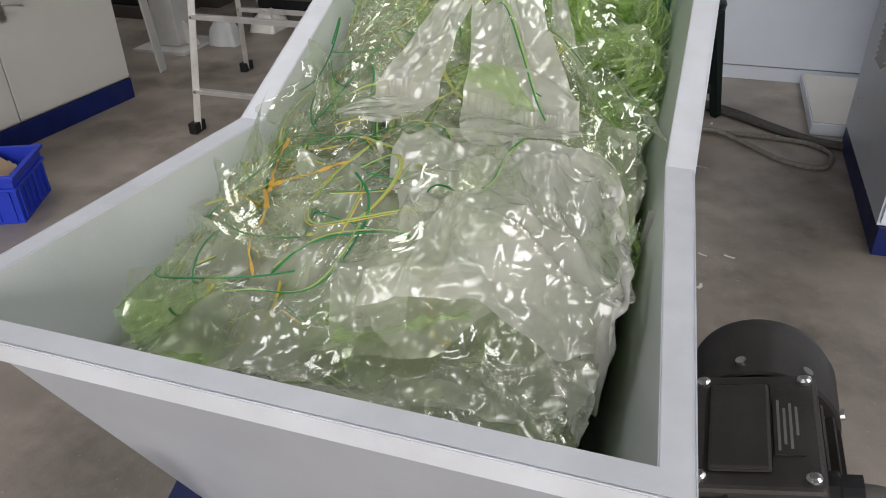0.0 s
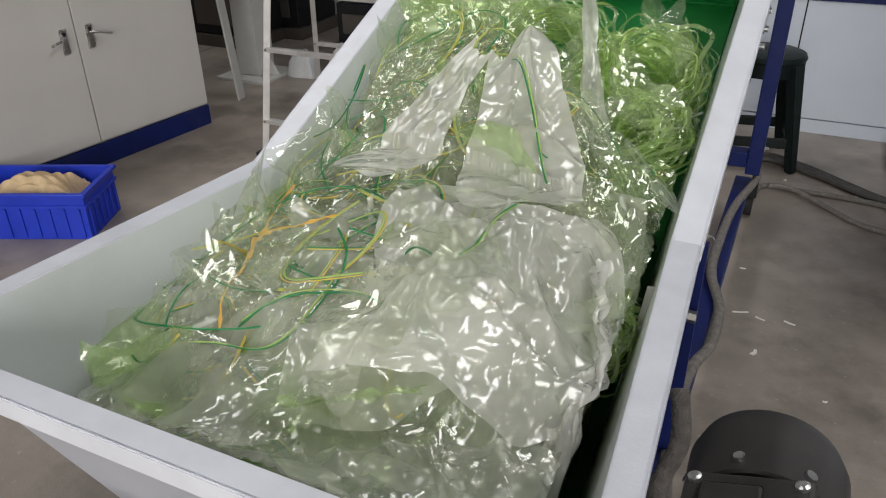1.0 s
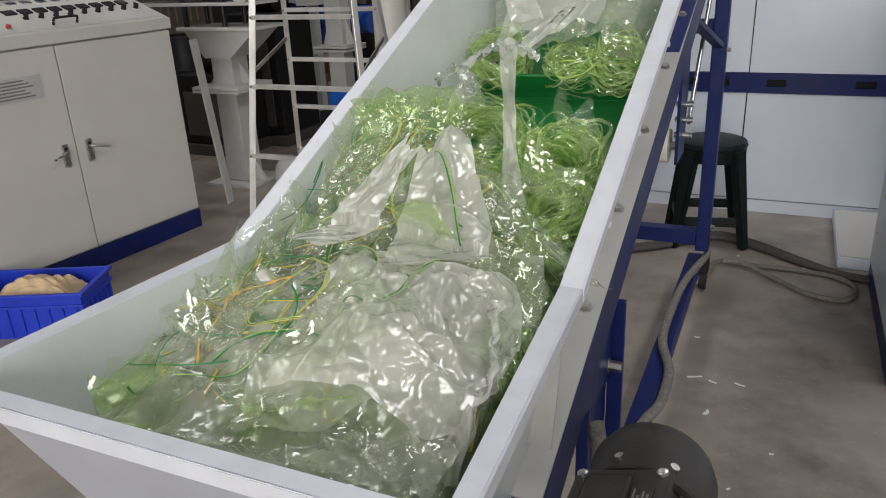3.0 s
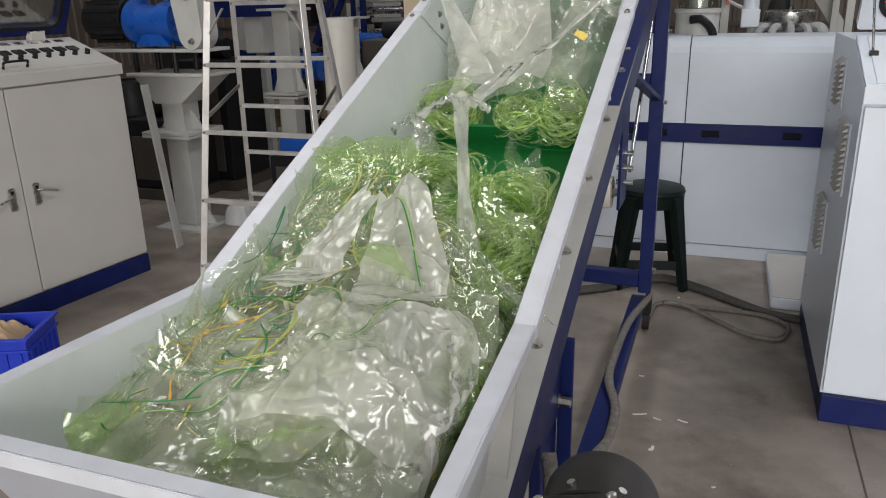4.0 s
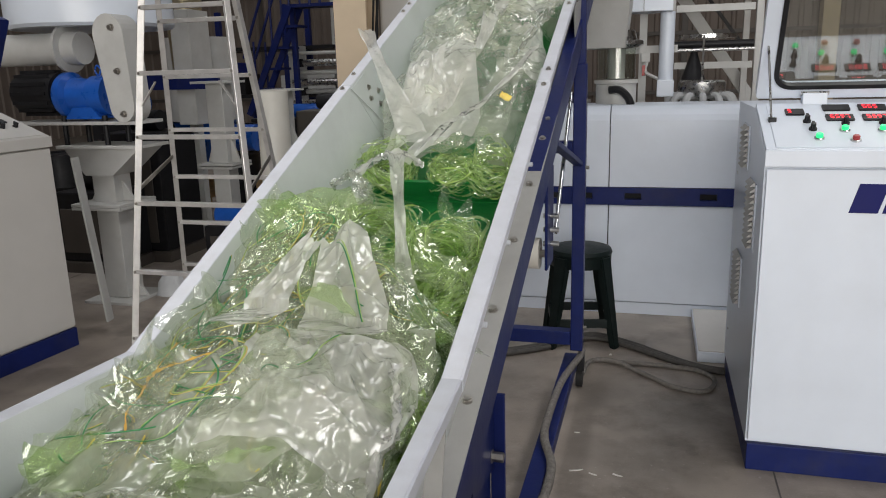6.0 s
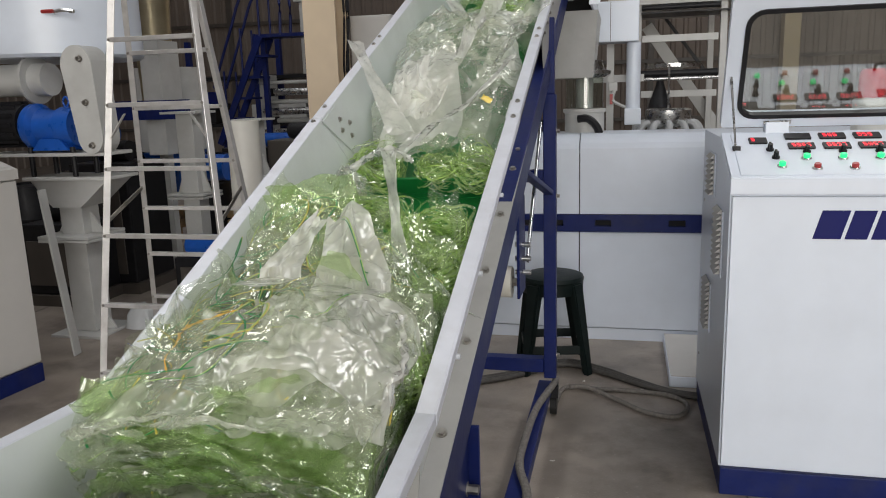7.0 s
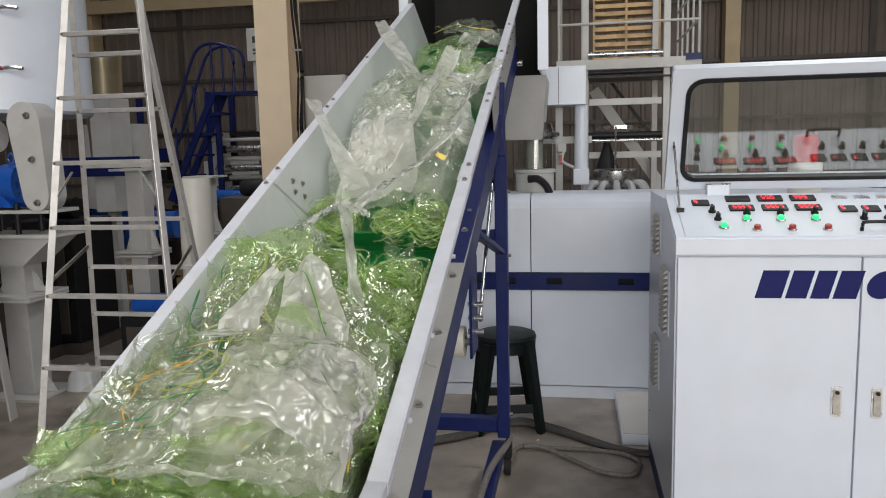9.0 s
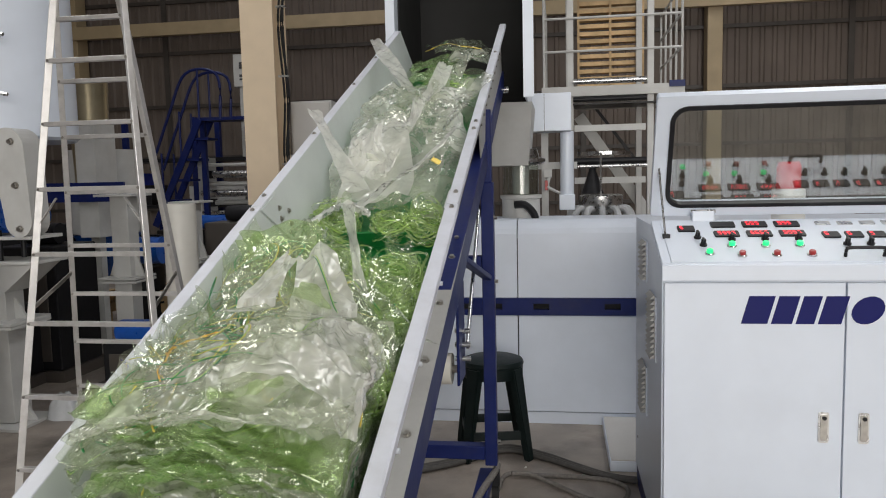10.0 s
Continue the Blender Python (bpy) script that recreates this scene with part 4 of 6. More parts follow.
def crate():
    root = thing("plastic_crate", "blue ribbed plastic crate holding a beige cloth, on the floor", "crate", (-1.83, 1.995, 0), 24)
    w, d, h, t = 0.50, 0.27, 0.19, 0.006
    part("crate_floor", boxed(-w / 2, w / 2, -d / 2, d / 2, 0.0, 0.006), M_CRATE, root)
    for a in ((-w / 2, w / 2, -d / 2, -d / 2 + t), (-w / 2, w / 2, d / 2 - t, d / 2), (-w / 2, -w / 2 + t, -d / 2 + t, d / 2 - t), (w / 2 - t, w / 2, -d / 2 + t, d / 2 - t)):
        part("crate_wall", boxed(*a, 0.006, h), M_CRATE, root)
    for z, e in ((h - 0.012, 0.014), (h - 0.06, 0.008)):
        for a in ((-w / 2 - e, w / 2 + e, -d / 2 - e, -d / 2), (-w / 2 - e, w / 2 + e, d / 2, d / 2 + e), (-w / 2 - e, -w / 2, -d / 2, d / 2), (w / 2, w / 2 + e, -d / 2, d / 2)):
            part("crate_rim", boxed(*a, z, z + 0.012, bev=0.002), M_CRATE, root)
    for i in range(9):
        x = -w / 2 + 0.025 + i * (w - 0.05) / 8
        for y in (-d / 2 - 0.007, d / 2 + 0.001):
            part("crate_rib", boxed(x - 0.004, x + 0.004, y, y + 0.006, 0.01, h - 0.062), M_CRATE, root)
    for i in range(6):
        y = -d / 2 + 0.025 + i * (d - 0.05) / 5
        for x in (-w / 2 - 0.007, w / 2 + 0.001):
            part("crate_rib", boxed(x, x + 0.006, y - 0.004, y + 0.004, 0.01, h - 0.062), M_CRATE, root)
    return root


crate()


def heap_mesh(w, d, h, seed, n=22, rag=0.4):
    """A soft crumpled heap."""
    rng = np.random.RandomState(seed)
    bm = bmesh.new()
    rows = []
    ph = rng.rand(6, 3) * 6.28
    for i in range(n + 1):
        row = []
        for j in range(n + 1):
            u, v = i / n * 2 - 1, j / n * 2 - 1
            r = max(abs(u), abs(v))
            k = 1 + 0.12 * math.sin(4 * u + ph[0, 0]) * math.cos(3 * v + ph[0, 1])
            z = h * max(0.0, 1 - r ** 2.4) ** 0.6
            for q in range(4):
                z += rag * h * 0.22 * abs(math.sin((3 + 2 * q) * (u * math.cos(ph[q, 0]) + v * math.sin(ph[q, 0])) + ph[q, 1])) * (1 - r ** 4)
            row.append(bm.verts.new((u * w / 2 * k, v * d / 2 * k, z)))
        rows.append(row)
    for i in range(n):
        for j in range(n):
            bm.faces.new((rows[i][j], rows[i + 1][j], rows[i + 1][j + 1], rows[i][j + 1]))
    return bm


_cl = part("work_cloth", heap_mesh(0.34, 0.22, 0.085, 5, 34, 0.9), M_CLOTH, smooth=True, sharp=80)
_cl.matrix_world = pose(-1.82, 2.0, 0.075, 0, 0, 24)
tagged(_cl, "beige crumpled work cloth lying in the blue crate", "cloth")

# ---------------------------------------------------------------- drive motor beside the hopper


def drive_motor():
    at = Vector((0.82, 0.80, 0))
    root = thing("drive_motor", "charcoal electric motor with a screwed terminal box and cable gland", "motor", at)
    m = pose(0, 0, 0.715)
    lean = pose(0, 0.016, 0.715, 0, -16) @ pose(0, 0, -0.645)
    body = part("motor_body", oriented(lathe([(0.0, -0.17), (0.055, -0.17), (0.068, -0.158), (0.070, 0.06), (0.066, 0.066), (0.0, 0.066)], seg=36, axis="y"), m), M_MOTOR, root, smooth=True)
    part("fan_cover", oriented(lathe([(0.0, 0.067), (0.078, 0.067), (0.081, 0.070), (0.083, 0.150), (0.077, 0.172), (0.052, 0.180), (0.0, 0.180)], seg=44, axis="y"), m), M_MOTOR, root, smooth=True)
    for k in range(4):
        a = radians(20 + 47 * k)
        part("cover_screw", rod((0.081 * math.cos(a), 0.085, 0.715 + 0.081 * math.sin(a)), (0.086 * math.cos(a), 0.085, 0.715 + 0.086 * math.sin(a)), 0.006, seg=10), M_STEEL, root)
    for k in range(22):
        a = radians(-150 + 300 * k / 21 + 90)
        if 60 < math.degrees(a) % 360 < 125:
            continue
        bm = boxed(-0.0022, 0.0022, -0.14, 0.05, 0.067, 0.080)
        part("cooling_fin", oriented(bm, m @ pose(0, 0, 0, 0, 90 - math.degrees(a), 0)), M_MOTOR, body)
    tb = part("terminal_box", oriented(boxed(-0.055, 0.055, -0.112, 0.038, 0.68, 0.712, bev=0.006), lean), M_MOTOR, root)

    def tp(nm, bm, mat, lab=""):
        return part(nm, oriented(bm, lean), mat, tb, lab)
    tp("terminal_lid", boxed(-0.060, 0.060, -0.118, 0.044, 0.713, 0.728, bev=0.005), M_MOTOR, "charcoal screwed lid")
    tp("lid_boss", boxed(-0.042, 0.016, -0.098, 0.024, 0.7285, 0.734, bev=0.004), M_MOTOR)
    for x in (-0.049, 0.049):
        for y in (-0.105, 0.031):
            tp("screw", lathe([(0.0, 0.728), (0.007, 0.728), (0.007, 0.732), (0.004, 0.734), (0.0, 0.734)], (x, y, 0), seg=12), M_STEEL)
    tp("rating_plate", boxed(0.018, 0.044, -0.075, 0.006, 0.7285, 0.730), M_MOTOR)
    for k, (a, b) in enumerate(((-0.07, 0.0), (-0.062, -0.012), (-0.068, -0.005), (-0.05, -0.01))):
        tp("print_bar", boxed(0.021 + 0.0055 * k, 0.0235 + 0.0055 * k, a, b, 0.7302, 0.7308), M_PALEINK)
    part("cable_gland", oriented(lathe([(0.0, 0), (0.019, 0), (0.019, 0.014), (0.016, 0.016), (0.016, 0.034), (0.0, 0.034)], seg=12, axis="x"), lean @ pose(0.055, -0.08, 0.69)), M_BLACK, root)
    bm = bmesh.new()
    tube(bm, [(0.060, -0.064, 0.776), (0.10, -0.067, 0.780), (0.15, -0.085, 0.755), (0.20, -0.13, 0.66), (0.21, -0.18, 0.45), (0.20, -0.2, 0.2), (0.2, -0.1, 0.03)], 0.011, n=8)
    part("conduit", bm, M_CABLE, root, smooth=True)
    part("motor_foot", boxed(-0.06, 0.05, -0.12, 0.04, 0.625, 0.655, bev=0.004), M_MOTOR, root)
    part("motor_bracket", boxed(-0.13, 0.05, -0.11, 0.03, 0.606, 0.624, bev=0.002), M_BLUE, root)
    part("support_leg", boxed(-0.05, 0.0, -0.03, 0.03, 0.0, 0.605, bev=0.003), M_BLUE, root)
    return root


drive_motor()

# ---------------------------------------------------------------- cables and scraps on the floor


def cable(name, pts, r, mat, label, seg=8):
    return tagged(part(name, tubed(pts, r, seg, 8), mat, smooth=True), label, "cable")


for _k, _d in enumerate((0.0, 0.03, 0.058)):
    cable("floor_cable", [(0.20, 3.50 - _d, 0.014), (0.45, 3.66 - _d, 0.014), (0.68, 3.86 - _d, 0.016), (0.88, 3.78 - _d, 0.014), (1.05, 3.64 - _d * 0.8, 0.014), (1.20, 3.53 - _d * 0.6, 0.014), (1.36, 3.49 - _d * 0.5, 0.014), (1.6, 3.50 - _d * 0.5, 0.014)], 0.013, M_CABLE, "dusty black cable lying on the floor")
cable("floor_cable", [(0.69, 3.30, 0.02), (0.72, 3.50, 0.012), (0.88, 3.50, 0.012), (1.04, 3.50, 0.012), (1.20, 3.47, 0.012), (1.275, 3.37, 0.012), (1.225, 3.235, 0.012), (1.09, 3.26, 0.012), (0.96, 3.385, 0.012), (0.83, 3.485, 0.022), (0.74, 3.47, 0.03)], 0.011, M_HOSE, "grey braided cable looped on the floor")
cable("conveyor_hose", [(0.695, 3.22, 0.17), (0.69, 3.12, 0.172), (0.647, 2.85, 0.172), (0.636, 2.51, 0.172), (0.646, 2.35, 0.172), (0.69, 2.19, 0.165), (0.694, 2.0, 0.165), (0.665, 1.86, 0.172), (0.66, 1.6, 0.20), (0.69, 1.30, 0.32), (0.72, 1.06, 0.45)], 0.015, M_HOSE, "grey braided cable sleeve draped along the blue frame")
cable("conveyor_hose", [(0.70, 1.14, 0.66), (0.715, 1.10, 0.60), (0.70, 1.06, 0.54), (0.72, 1.02, 0.48)], 0.014, M_HOSE, "grey braided cable sleeve beside the motor")
for _x, _y, _a, _l, _w in ((0.805, 2.253, 70, 0.03, 0.012), (0.745, 2.46, 20, 0.05, 0.006), (0.805, 2.445, -25, 0.03, 0.005), (0.89, 2.456, -20, 0.035, 0.006), (0.9, 1.9, 40, 0.012, 0.005), (1.0, 2.1, 10, 0.012, 0.006), (0.72, 2.75, 0, 0.02, 0.006), (0.95, 3.7, 30, 0.03, 0.012), (0.8, 3.62, 80, 0.02, 0.01), (1.08, 3.55, 0, 0.015, 0.01), (-0.9, 3.5, 20, 0.05, 0.02), (-1.0, 3.9, 50, 0.06, 0.03)):
    _o = part("floor_scrap", oriented(prism([(-_l / 2, -_w / 2), (0, -_w * 0.7), (_l / 2, -_w * 0.2), (_l / 2, _w / 2), (0, _w * 0.2), (-_l / 2, _w / 2)], 0.001, 0.004, "z"), pose(_x, _y, 0, 0, 0, _a)), M_SCRAP)
    tagged(_o, "small white scrap of plastic on the floor", "scrap", group="floor scraps")

# saw cuts in the floor
for _x in (1.42, -3.1):
    tagged(part("floor_joint", boxed(_x - 0.003, _x + 0.003, -8.0, 16.0, -0.002, 0.0012), M_GIRT), "dark saw-cut joint in the concrete floor", "joint", kind="structure")

# ---------------------------------------------------------------- far things


class Kit:
    """A thing whose parts are given in hall coordinates."""

    def __init__(self, name, label, category, at, **more):
        self.at = Vector(at)
        self.root = thing(name, label, category, at, **more)

    def add(self, nm, bm, mat, lab="", parent=None, smooth=False):
        bmesh.ops.translate(bm, verts=bm.verts, vec=-self.at)
        return part(nm, bm, mat, parent or self.root, lab, smooth)


# cream column with its cables and cabinet
k = Kit("column", "cream painted steel H column in the hall", "column", (-2.06, 7.7, 0), kind="structure")
k.add("flange", boxed(-2.24, -1.89, 7.50, 7.52, 0, ZR), M_COLUMN)
k.add("flange", boxed(-2.24, -1.89, 7.86, 7.88, 0, ZR), M_COLUMN)
k.add("web", boxed(-2.075, -2.055, 7.52, 7.86, 0, ZR), M_COLUMN)
k = Kit("cable_bundle", "black cables clipped to the cream column", "cable", (-1.86, 7.7, 0))
for _d, _o in ((0.0, 0), (0.03, 0.02), (0.05, -0.02)):
    k.add("cable", tubed([(-1.885 + _d, 7.60, 5.5), (-1.84 + _d, 7.6, 3.6), (-1.87 + _d + _o, 7.6, 3.0), (-1.83 + _d, 7.6, 2.3), (-1.86 + _d + _o, 7.6, 1.7), (-1.83 + _d, 7.6, 1.0)], 0.012, 6), M_BLACK, smooth=True)
for _z in (3.2, 2.5, 1.6):
    k.add("clip", boxed(-1.885, -1.78, 7.58, 7.62, _z, _z + 0.02), M_STEEL)
k = Kit("electric_cabinet", "white wall cabinet with a grey edge beside the column", "cabinet", (-1.62, 7.9, 0))
k.add("cabinet_body", boxed(-1.85, -1.40, 7.82, 8.0, 1.0, 2.27, bev=0.006), M_MACHINEWHITE)
k.add("cabinet_door", boxed(-1.83, -1.42, 7.80, 7.817, 1.02, 2.25, bev=0.004), M_CREAMWHITE)
k.add("cabinet_leg", boxed(-1.80, -1.74, 7.86, 7.96, 0, 0.998), M_MACHINEWHITE)
k.add("cabinet_leg", boxed(-1.50, -1.44, 7.86, 7.96, 0, 0.998), M_MACHINEWHITE)


def gear_unit():
    k = Kit("mixer_drive", "white mixing machine with blue geared motor on a flanged pedestal", "machine", (-2.4, 4.1, 0))
    a = k.add
    a("tank", lathe([(0.0, 1.73), (0.50, 1.73), (0.52, 1.75), (0.52, 3.4), (0.0, 3.4)], (-2.68, 4.45, 0), 48), M_WHITE, "white round mixing tank", smooth=True)
    a("tank_outlet", lathe([(0.0, -3.3), (0.10, -3.3), (0.10, -2.5), (0.0, -2.5)], (0, 4.12, 1.60), 24, "x"), M_MACHINEWHITE, smooth=True)
    a("outlet_flange", lathe([(0.0, -2.62), (0.15, -2.62), (0.15, -2.60), (0.0, -2.60)], (0, 4.12, 1.60), 24, "x"), M_MACHINEWHITE)
    for z in (1.98, 2.32):
        a("toggle_clamp", tubed([(-2.30, 3.98, z), (-2.24, 3.97, z + 0.005), (-2.17, 3.98, z - 0.005)], 0.012, 6, 4), M_STEEL)
        a("clamp_grip", tubed([(-2.38, 3.97, z + 0.004), (-2.30, 3.965, z + 0.002)], 0.012, 6, 4), M_REDBTN, "red clamp grip")
    # oblong belt guard
    pts = [(-2.14 + 0.105 * math.cos(radians(q)), 1.66 + 0.12 * math.sin(radians(q))) for q in range(0, 181, 15)]
    pts += [(-2.10 + 0.085 * math.cos(radians(q)), 1.25 + 0.10 * math.sin(radians(q))) for q in range(180, 361, 15)]
    a("belt_guard", prism(pts, 3.90, 4.06, "y"), M_MACHINEWHITE, "white oblong belt guard")
    for x, z in ((-2.11, 1.70), (-2.10, 1.45), (-2.09, 1.20)):
        a("guard_nut", bolt((x, 3.90, z), (0, -1, 0), 0.014, 0.02), M_BOLT)
    # geared motor
    a("gear_case", lathe([(0.0, -2.62), (0.13, -2.62), (0.145, -2.60), (0.145, -2.56), (0.11, -2.54), (0.10, -2.40), (0.12, -2.39), (0.12, -2.28), (0.0, -2.28)], (0, 4.05, 1.31), 28, "x"), M_MOTORBLUE, "blue gear case", smooth=True)
    a("gear_foot", prism([(-2.56, 1.17), (-2.30, 1.17), (-2.36, 1.24), (-2.50, 1.24)], 3.95, 4.15, "y"), M_MOTORBLUE)
    a("motor_shell", lathe([(0.0, -2.95), (0.11, -2.95), (0.125, -2.93), (0.125, -2.64), (0.0, -2.64)], (0, 4.05, 1.33), 28, "x"), M_BLACK, "black finned motor", smooth=True)
    for q in range(14):
        c = math.tau * q / 14
        a("motor_fin", beam_between((-2.92, 4.05 + 0.135 * math.cos(c), 1.33 + 0.135 * math.sin(c)), (-2.66, 4.05 + 0.135 * math.cos(c), 1.33 + 0.135 * math.sin(c)), 0.006, 0.02), M_BLACK)
    a("lifting_eye", tubed([(-2.36, 4.05, 1.42), (-2.38, 4.05, 1.46), (-2.36, 4.05, 1.49), (-2.34, 4.05, 1.46), (-2.36, 4.05, 1.42)], 0.006, 6, 4), M_MOTORBLUE)
    a("motor_plate", boxed(-2.98, -2.04, 3.92, 4.20, 1.135, 1.155, bev=0.002), M_MACHINEWHITE)
    for x in (-2.58, -2.28):
        for y in (3.96, 4.16):
            a("level_stud", rod((x, y, 1.01), (x, y, 1.19), 0.016, seg=10), M_BLACK)
    a("pedestal_top", boxed(-2.62, -2.03, 3.90, 4.22, 0.99, 1.01, bev=0.002), M_MACHINEWHITE)
    a("pedestal_head", prism([(-2.60, 0.989), (-2.05, 0.989), (-2.26, 0.82), (-2.46, 0.82)], 3.94, 4.18, "y"), M_MACHINEWHITE)
    a("pedestal_post", boxed(-2.44, -2.28, 3.97, 4.13, 0.02, 0.82, bev=0.004), M_MACHINEWHITE)
    for z in (0.63, 0.61, 0.0):
        a("pedestal_flange", boxed(-2.54, -2.18, 3.87, 4.23, z, z + 0.018, bev=0.002), M_MACHINEWHITE)
    for s in (-1, 1):
        a("stiffener", prism([(-2.36 + s * 0.08, 0.65), (-2.36 + s * 0.16, 0.65), (-2.36 + s * 0.08, 0.78)], 4.04, 4.06, "y"), M_MACHINEWHITE)
        a("stiffener", prism([(-2.36 + s * 0.08, 0.02), (-2.36 + s * 0.17, 0.02), (-2.36 + s * 0.08, 0.16)], 4.04, 4.06, "y"), M_MACHINEWHITE)


gear_unit()


def post_unit(x, y, h, label):
    k = Kit("steel_pedestal", label, "pedestal", (x, y, 0), group="pedestals")
    k.add("post", boxed(x - 0.07, x + 0.07, y - 0.07, y + 0.07, 0.02, h, bev=0.004), M_MACHINEWHITE)
    for z in (0.0, 0.70, 0.725, h):
        k.add("flange", boxed(x - 0.15, x + 0.15, y - 0.15, y + 0.15, z, z + 0.018, bev=0.002), M_MACHINEWHITE)
    for s in (-1, 1):
        k.add("stiffener", prism([(x + s * 0.07, 0.745), (x + s * 0.14, 0.745), (x + s * 0.07, 0.95)], y - 0.01, y + 0.01, "y"), M_MACHINEWHITE)
        k.add("stiffener", prism([(x + s * 0.07, 0.02), (x + s * 0.14, 0.02), (x + s * 0.07, 0.2)], y - 0.01, y + 0.01, "y"), M_MACHINEWHITE)
    return k


post_unit(-2.30, 5.3, 1.35, "off-white flanged steel pedestal behind the ladder")
post_unit(-2.42, 6.6, 1.25, "off-white flanged steel pedestal further back")
k = Kit("material_hopper", "brass-coloured conical duct with a grey box and blue band", "duct", (-2.95, 6.0, 0))
k.add("duct", lathe([(0.0, 1.30), (0.13, 1.30), (0.15, 1.80), (0.17, 2.32), (0.0, 2.32)], (-3.0, 6.0, 0), 28), M_GOLD, smooth=True)
k.add("grey_box", boxed(-2.98, -2.80, 5.75, 6.05, 1.0, 1.95, bev=0.004), M_MACHINEWHITE)
k.add("blue_band", boxed(-3.35, -2.55, 5.72, 5.748, 1.30, 1.46), M_BLUE)
k.add("drum", lathe([(0.0, 1.0), (0.30, 1.0), (0.30, 1.75), (0.0, 1.75)], (-3.15, 6.4, 0), 28), M_MACHINEWHITE, smooth=True)
k.add("cone", lathe([(0.0, 0.55), (0.06, 0.55), (0.30, 0.99), (0.0, 0.99)], (-3.15, 6.4, 0), 28), M_MOTORBLUE, smooth=True)
k.add("leg", boxed(-2.95, -2.87, 5.85, 5.93, 0, 0.999), M_MACHINEWHITE)
k.add("leg", boxed(-3.40, -3.32, 6.3, 6.38, 0, 1.2), M_MACHINEWHITE)
k.add("motor", lathe([(0.0, -2.9), (0.12, -2.9), (0.12, -2.5), (0.0, -2.5)], (0, 6.2, 0.85), 20, "x"), M_MOTORBLUE, smooth=True)
_o = part("film_roll", lathe([(0.04, 0.0), (0.112, 0.0), (0.114, 0.01), (0.114, 1.285), (0.11, 1.295), (0.04, 1.295)], (0, 0, 0), 32), M_NYLON, smooth=True)
_o.location = (-1.69, 5.0, 0)
tagged(_o, "tall white roll of film standing on end", "film roll")
_o = part("lean_panel", oriented(boxed(-0.006, 0.006, -0.035, 0.035, 0, 0.98, bev=0.002), pose(-2.13, 3.60, 0.001, 0, -5, 10)), M_MACHINEWHITE)
tagged(_o, "narrow off-white panel leaning beside the console", "panel")


def printing_line():
    k = Kit("printing_line", "far printing line with grey rollers, white frames and header box", "machine", (-2.9, 9.3, 0))
    a = k.add
    for x in (-3.55, -2.35):
        a("side_frame", boxed(x - 0.03, x + 0.03, 9.1, 9.5, 0.0, 1.75, bev=0.004), M_MACHINEWHITE)
    rng = random.Random(4)
    for i in range(11):
        z = 0.45 + 0.12 * i
        y = 9.05 + 0.18 * rng.random()
        r = rng.choice((0.022, 0.03, 0.045))
        a("roller", rod((-3.62 + 0.1 * rng.random(), y, z), (-2.30, y, z), r, seg=12), M_STEEL if i % 2 else M_MACHINEWHITE, smooth=True)
        if i % 3 == 0:
            a("roller_block", boxed(-3.50, -3.40, y - 0.05, y + 0.05, z - 0.05, z + 0.05), M_BLACK)
            a("cross_bar", boxed(-3.58, -2.33, y + 0.06, y + 0.1, z - 0.03, z + 0.03), M_BLACK)
    for x in (-2.98, -2.50):
        a("tall_frame", boxed(x - 0.03, x + 0.03, 9.2, 9.3, 1.75, 3.0, bev=0.004), M_MACHINEWHITE)
    a("header_box", boxed(-3.06, -2.45, 9.15, 9.35, 2.62, 3.02, bev=0.006), M_MACHINEWHITE)
    for q, (u, v) in enumerate(((2.84, 2.92), (2.74, 2.77), (2.70, 2.72))):
        a("print_bar", boxed(-2.98, -2.80 + 0.1 * q, 9.143, 9.149, u, v), M_DARKINK)
    for z in (2.0, 2.35):
        a("rail_bar", boxed(-3.0, -2.5, 9.22, 9.26, z, z + 0.05), M_MACHINEWHITE)
    # blue stairs
    s = Kit("access_stairs", "blue steel access stairs with handrails at the printing line", "stairs", (-3.6, 8.9, 0))
    for y in (8.75, 9.05):
        s.add("stringer", beam_between((-4.0, y, 0.9), (-3.35, y, 2.2), 0.03, 0.08), M_BLUE)
        s.add("handrail", tubed([(-4.02, y, 1.6), (-3.75, y, 2.25), (-3.5, y, 2.75), (-3.1, y, 2.72), (-3.08, y, 2.2)], 0.018, 8, 6), M_BLUE, smooth=True)
        for t in (0.2, 0.6, 1.0):
            s.add("baluster", rod((-4.0 + 0.65 * t, y, 0.9 + 1.3 * t), (-4.0 + 0.65 * t, y, 1.55 + 1.25 * t), 0.014, seg=8), M_BLUE)
    for i in range(5):
        s.add("tread", boxed(-4.0 + 0.13 * i, -3.78 + 0.13 * i, 8.76, 9.04, 0.95 + 0.25 * i, 0.98 + 0.25 * i), M_BLUE)
    s.add("landing", boxed(-3.4, -2.75, 8.75, 9.05, 2.18, 2.22), M_BLUE)
    for x in (-3.38, -2.8):
        s.add("leg", boxed(x - 0.03, x + 0.03, 8.87, 8.93, 0, 2.179), M_BLUE)
    s.add("foot_leg", boxed(-4.02, -3.96, 8.87, 8.93, 0, 0.95), M_BLUE)


printing_line()

# stores behind the ladder: pallets, cartons, drums and shelves
_rg = random.Random(21)


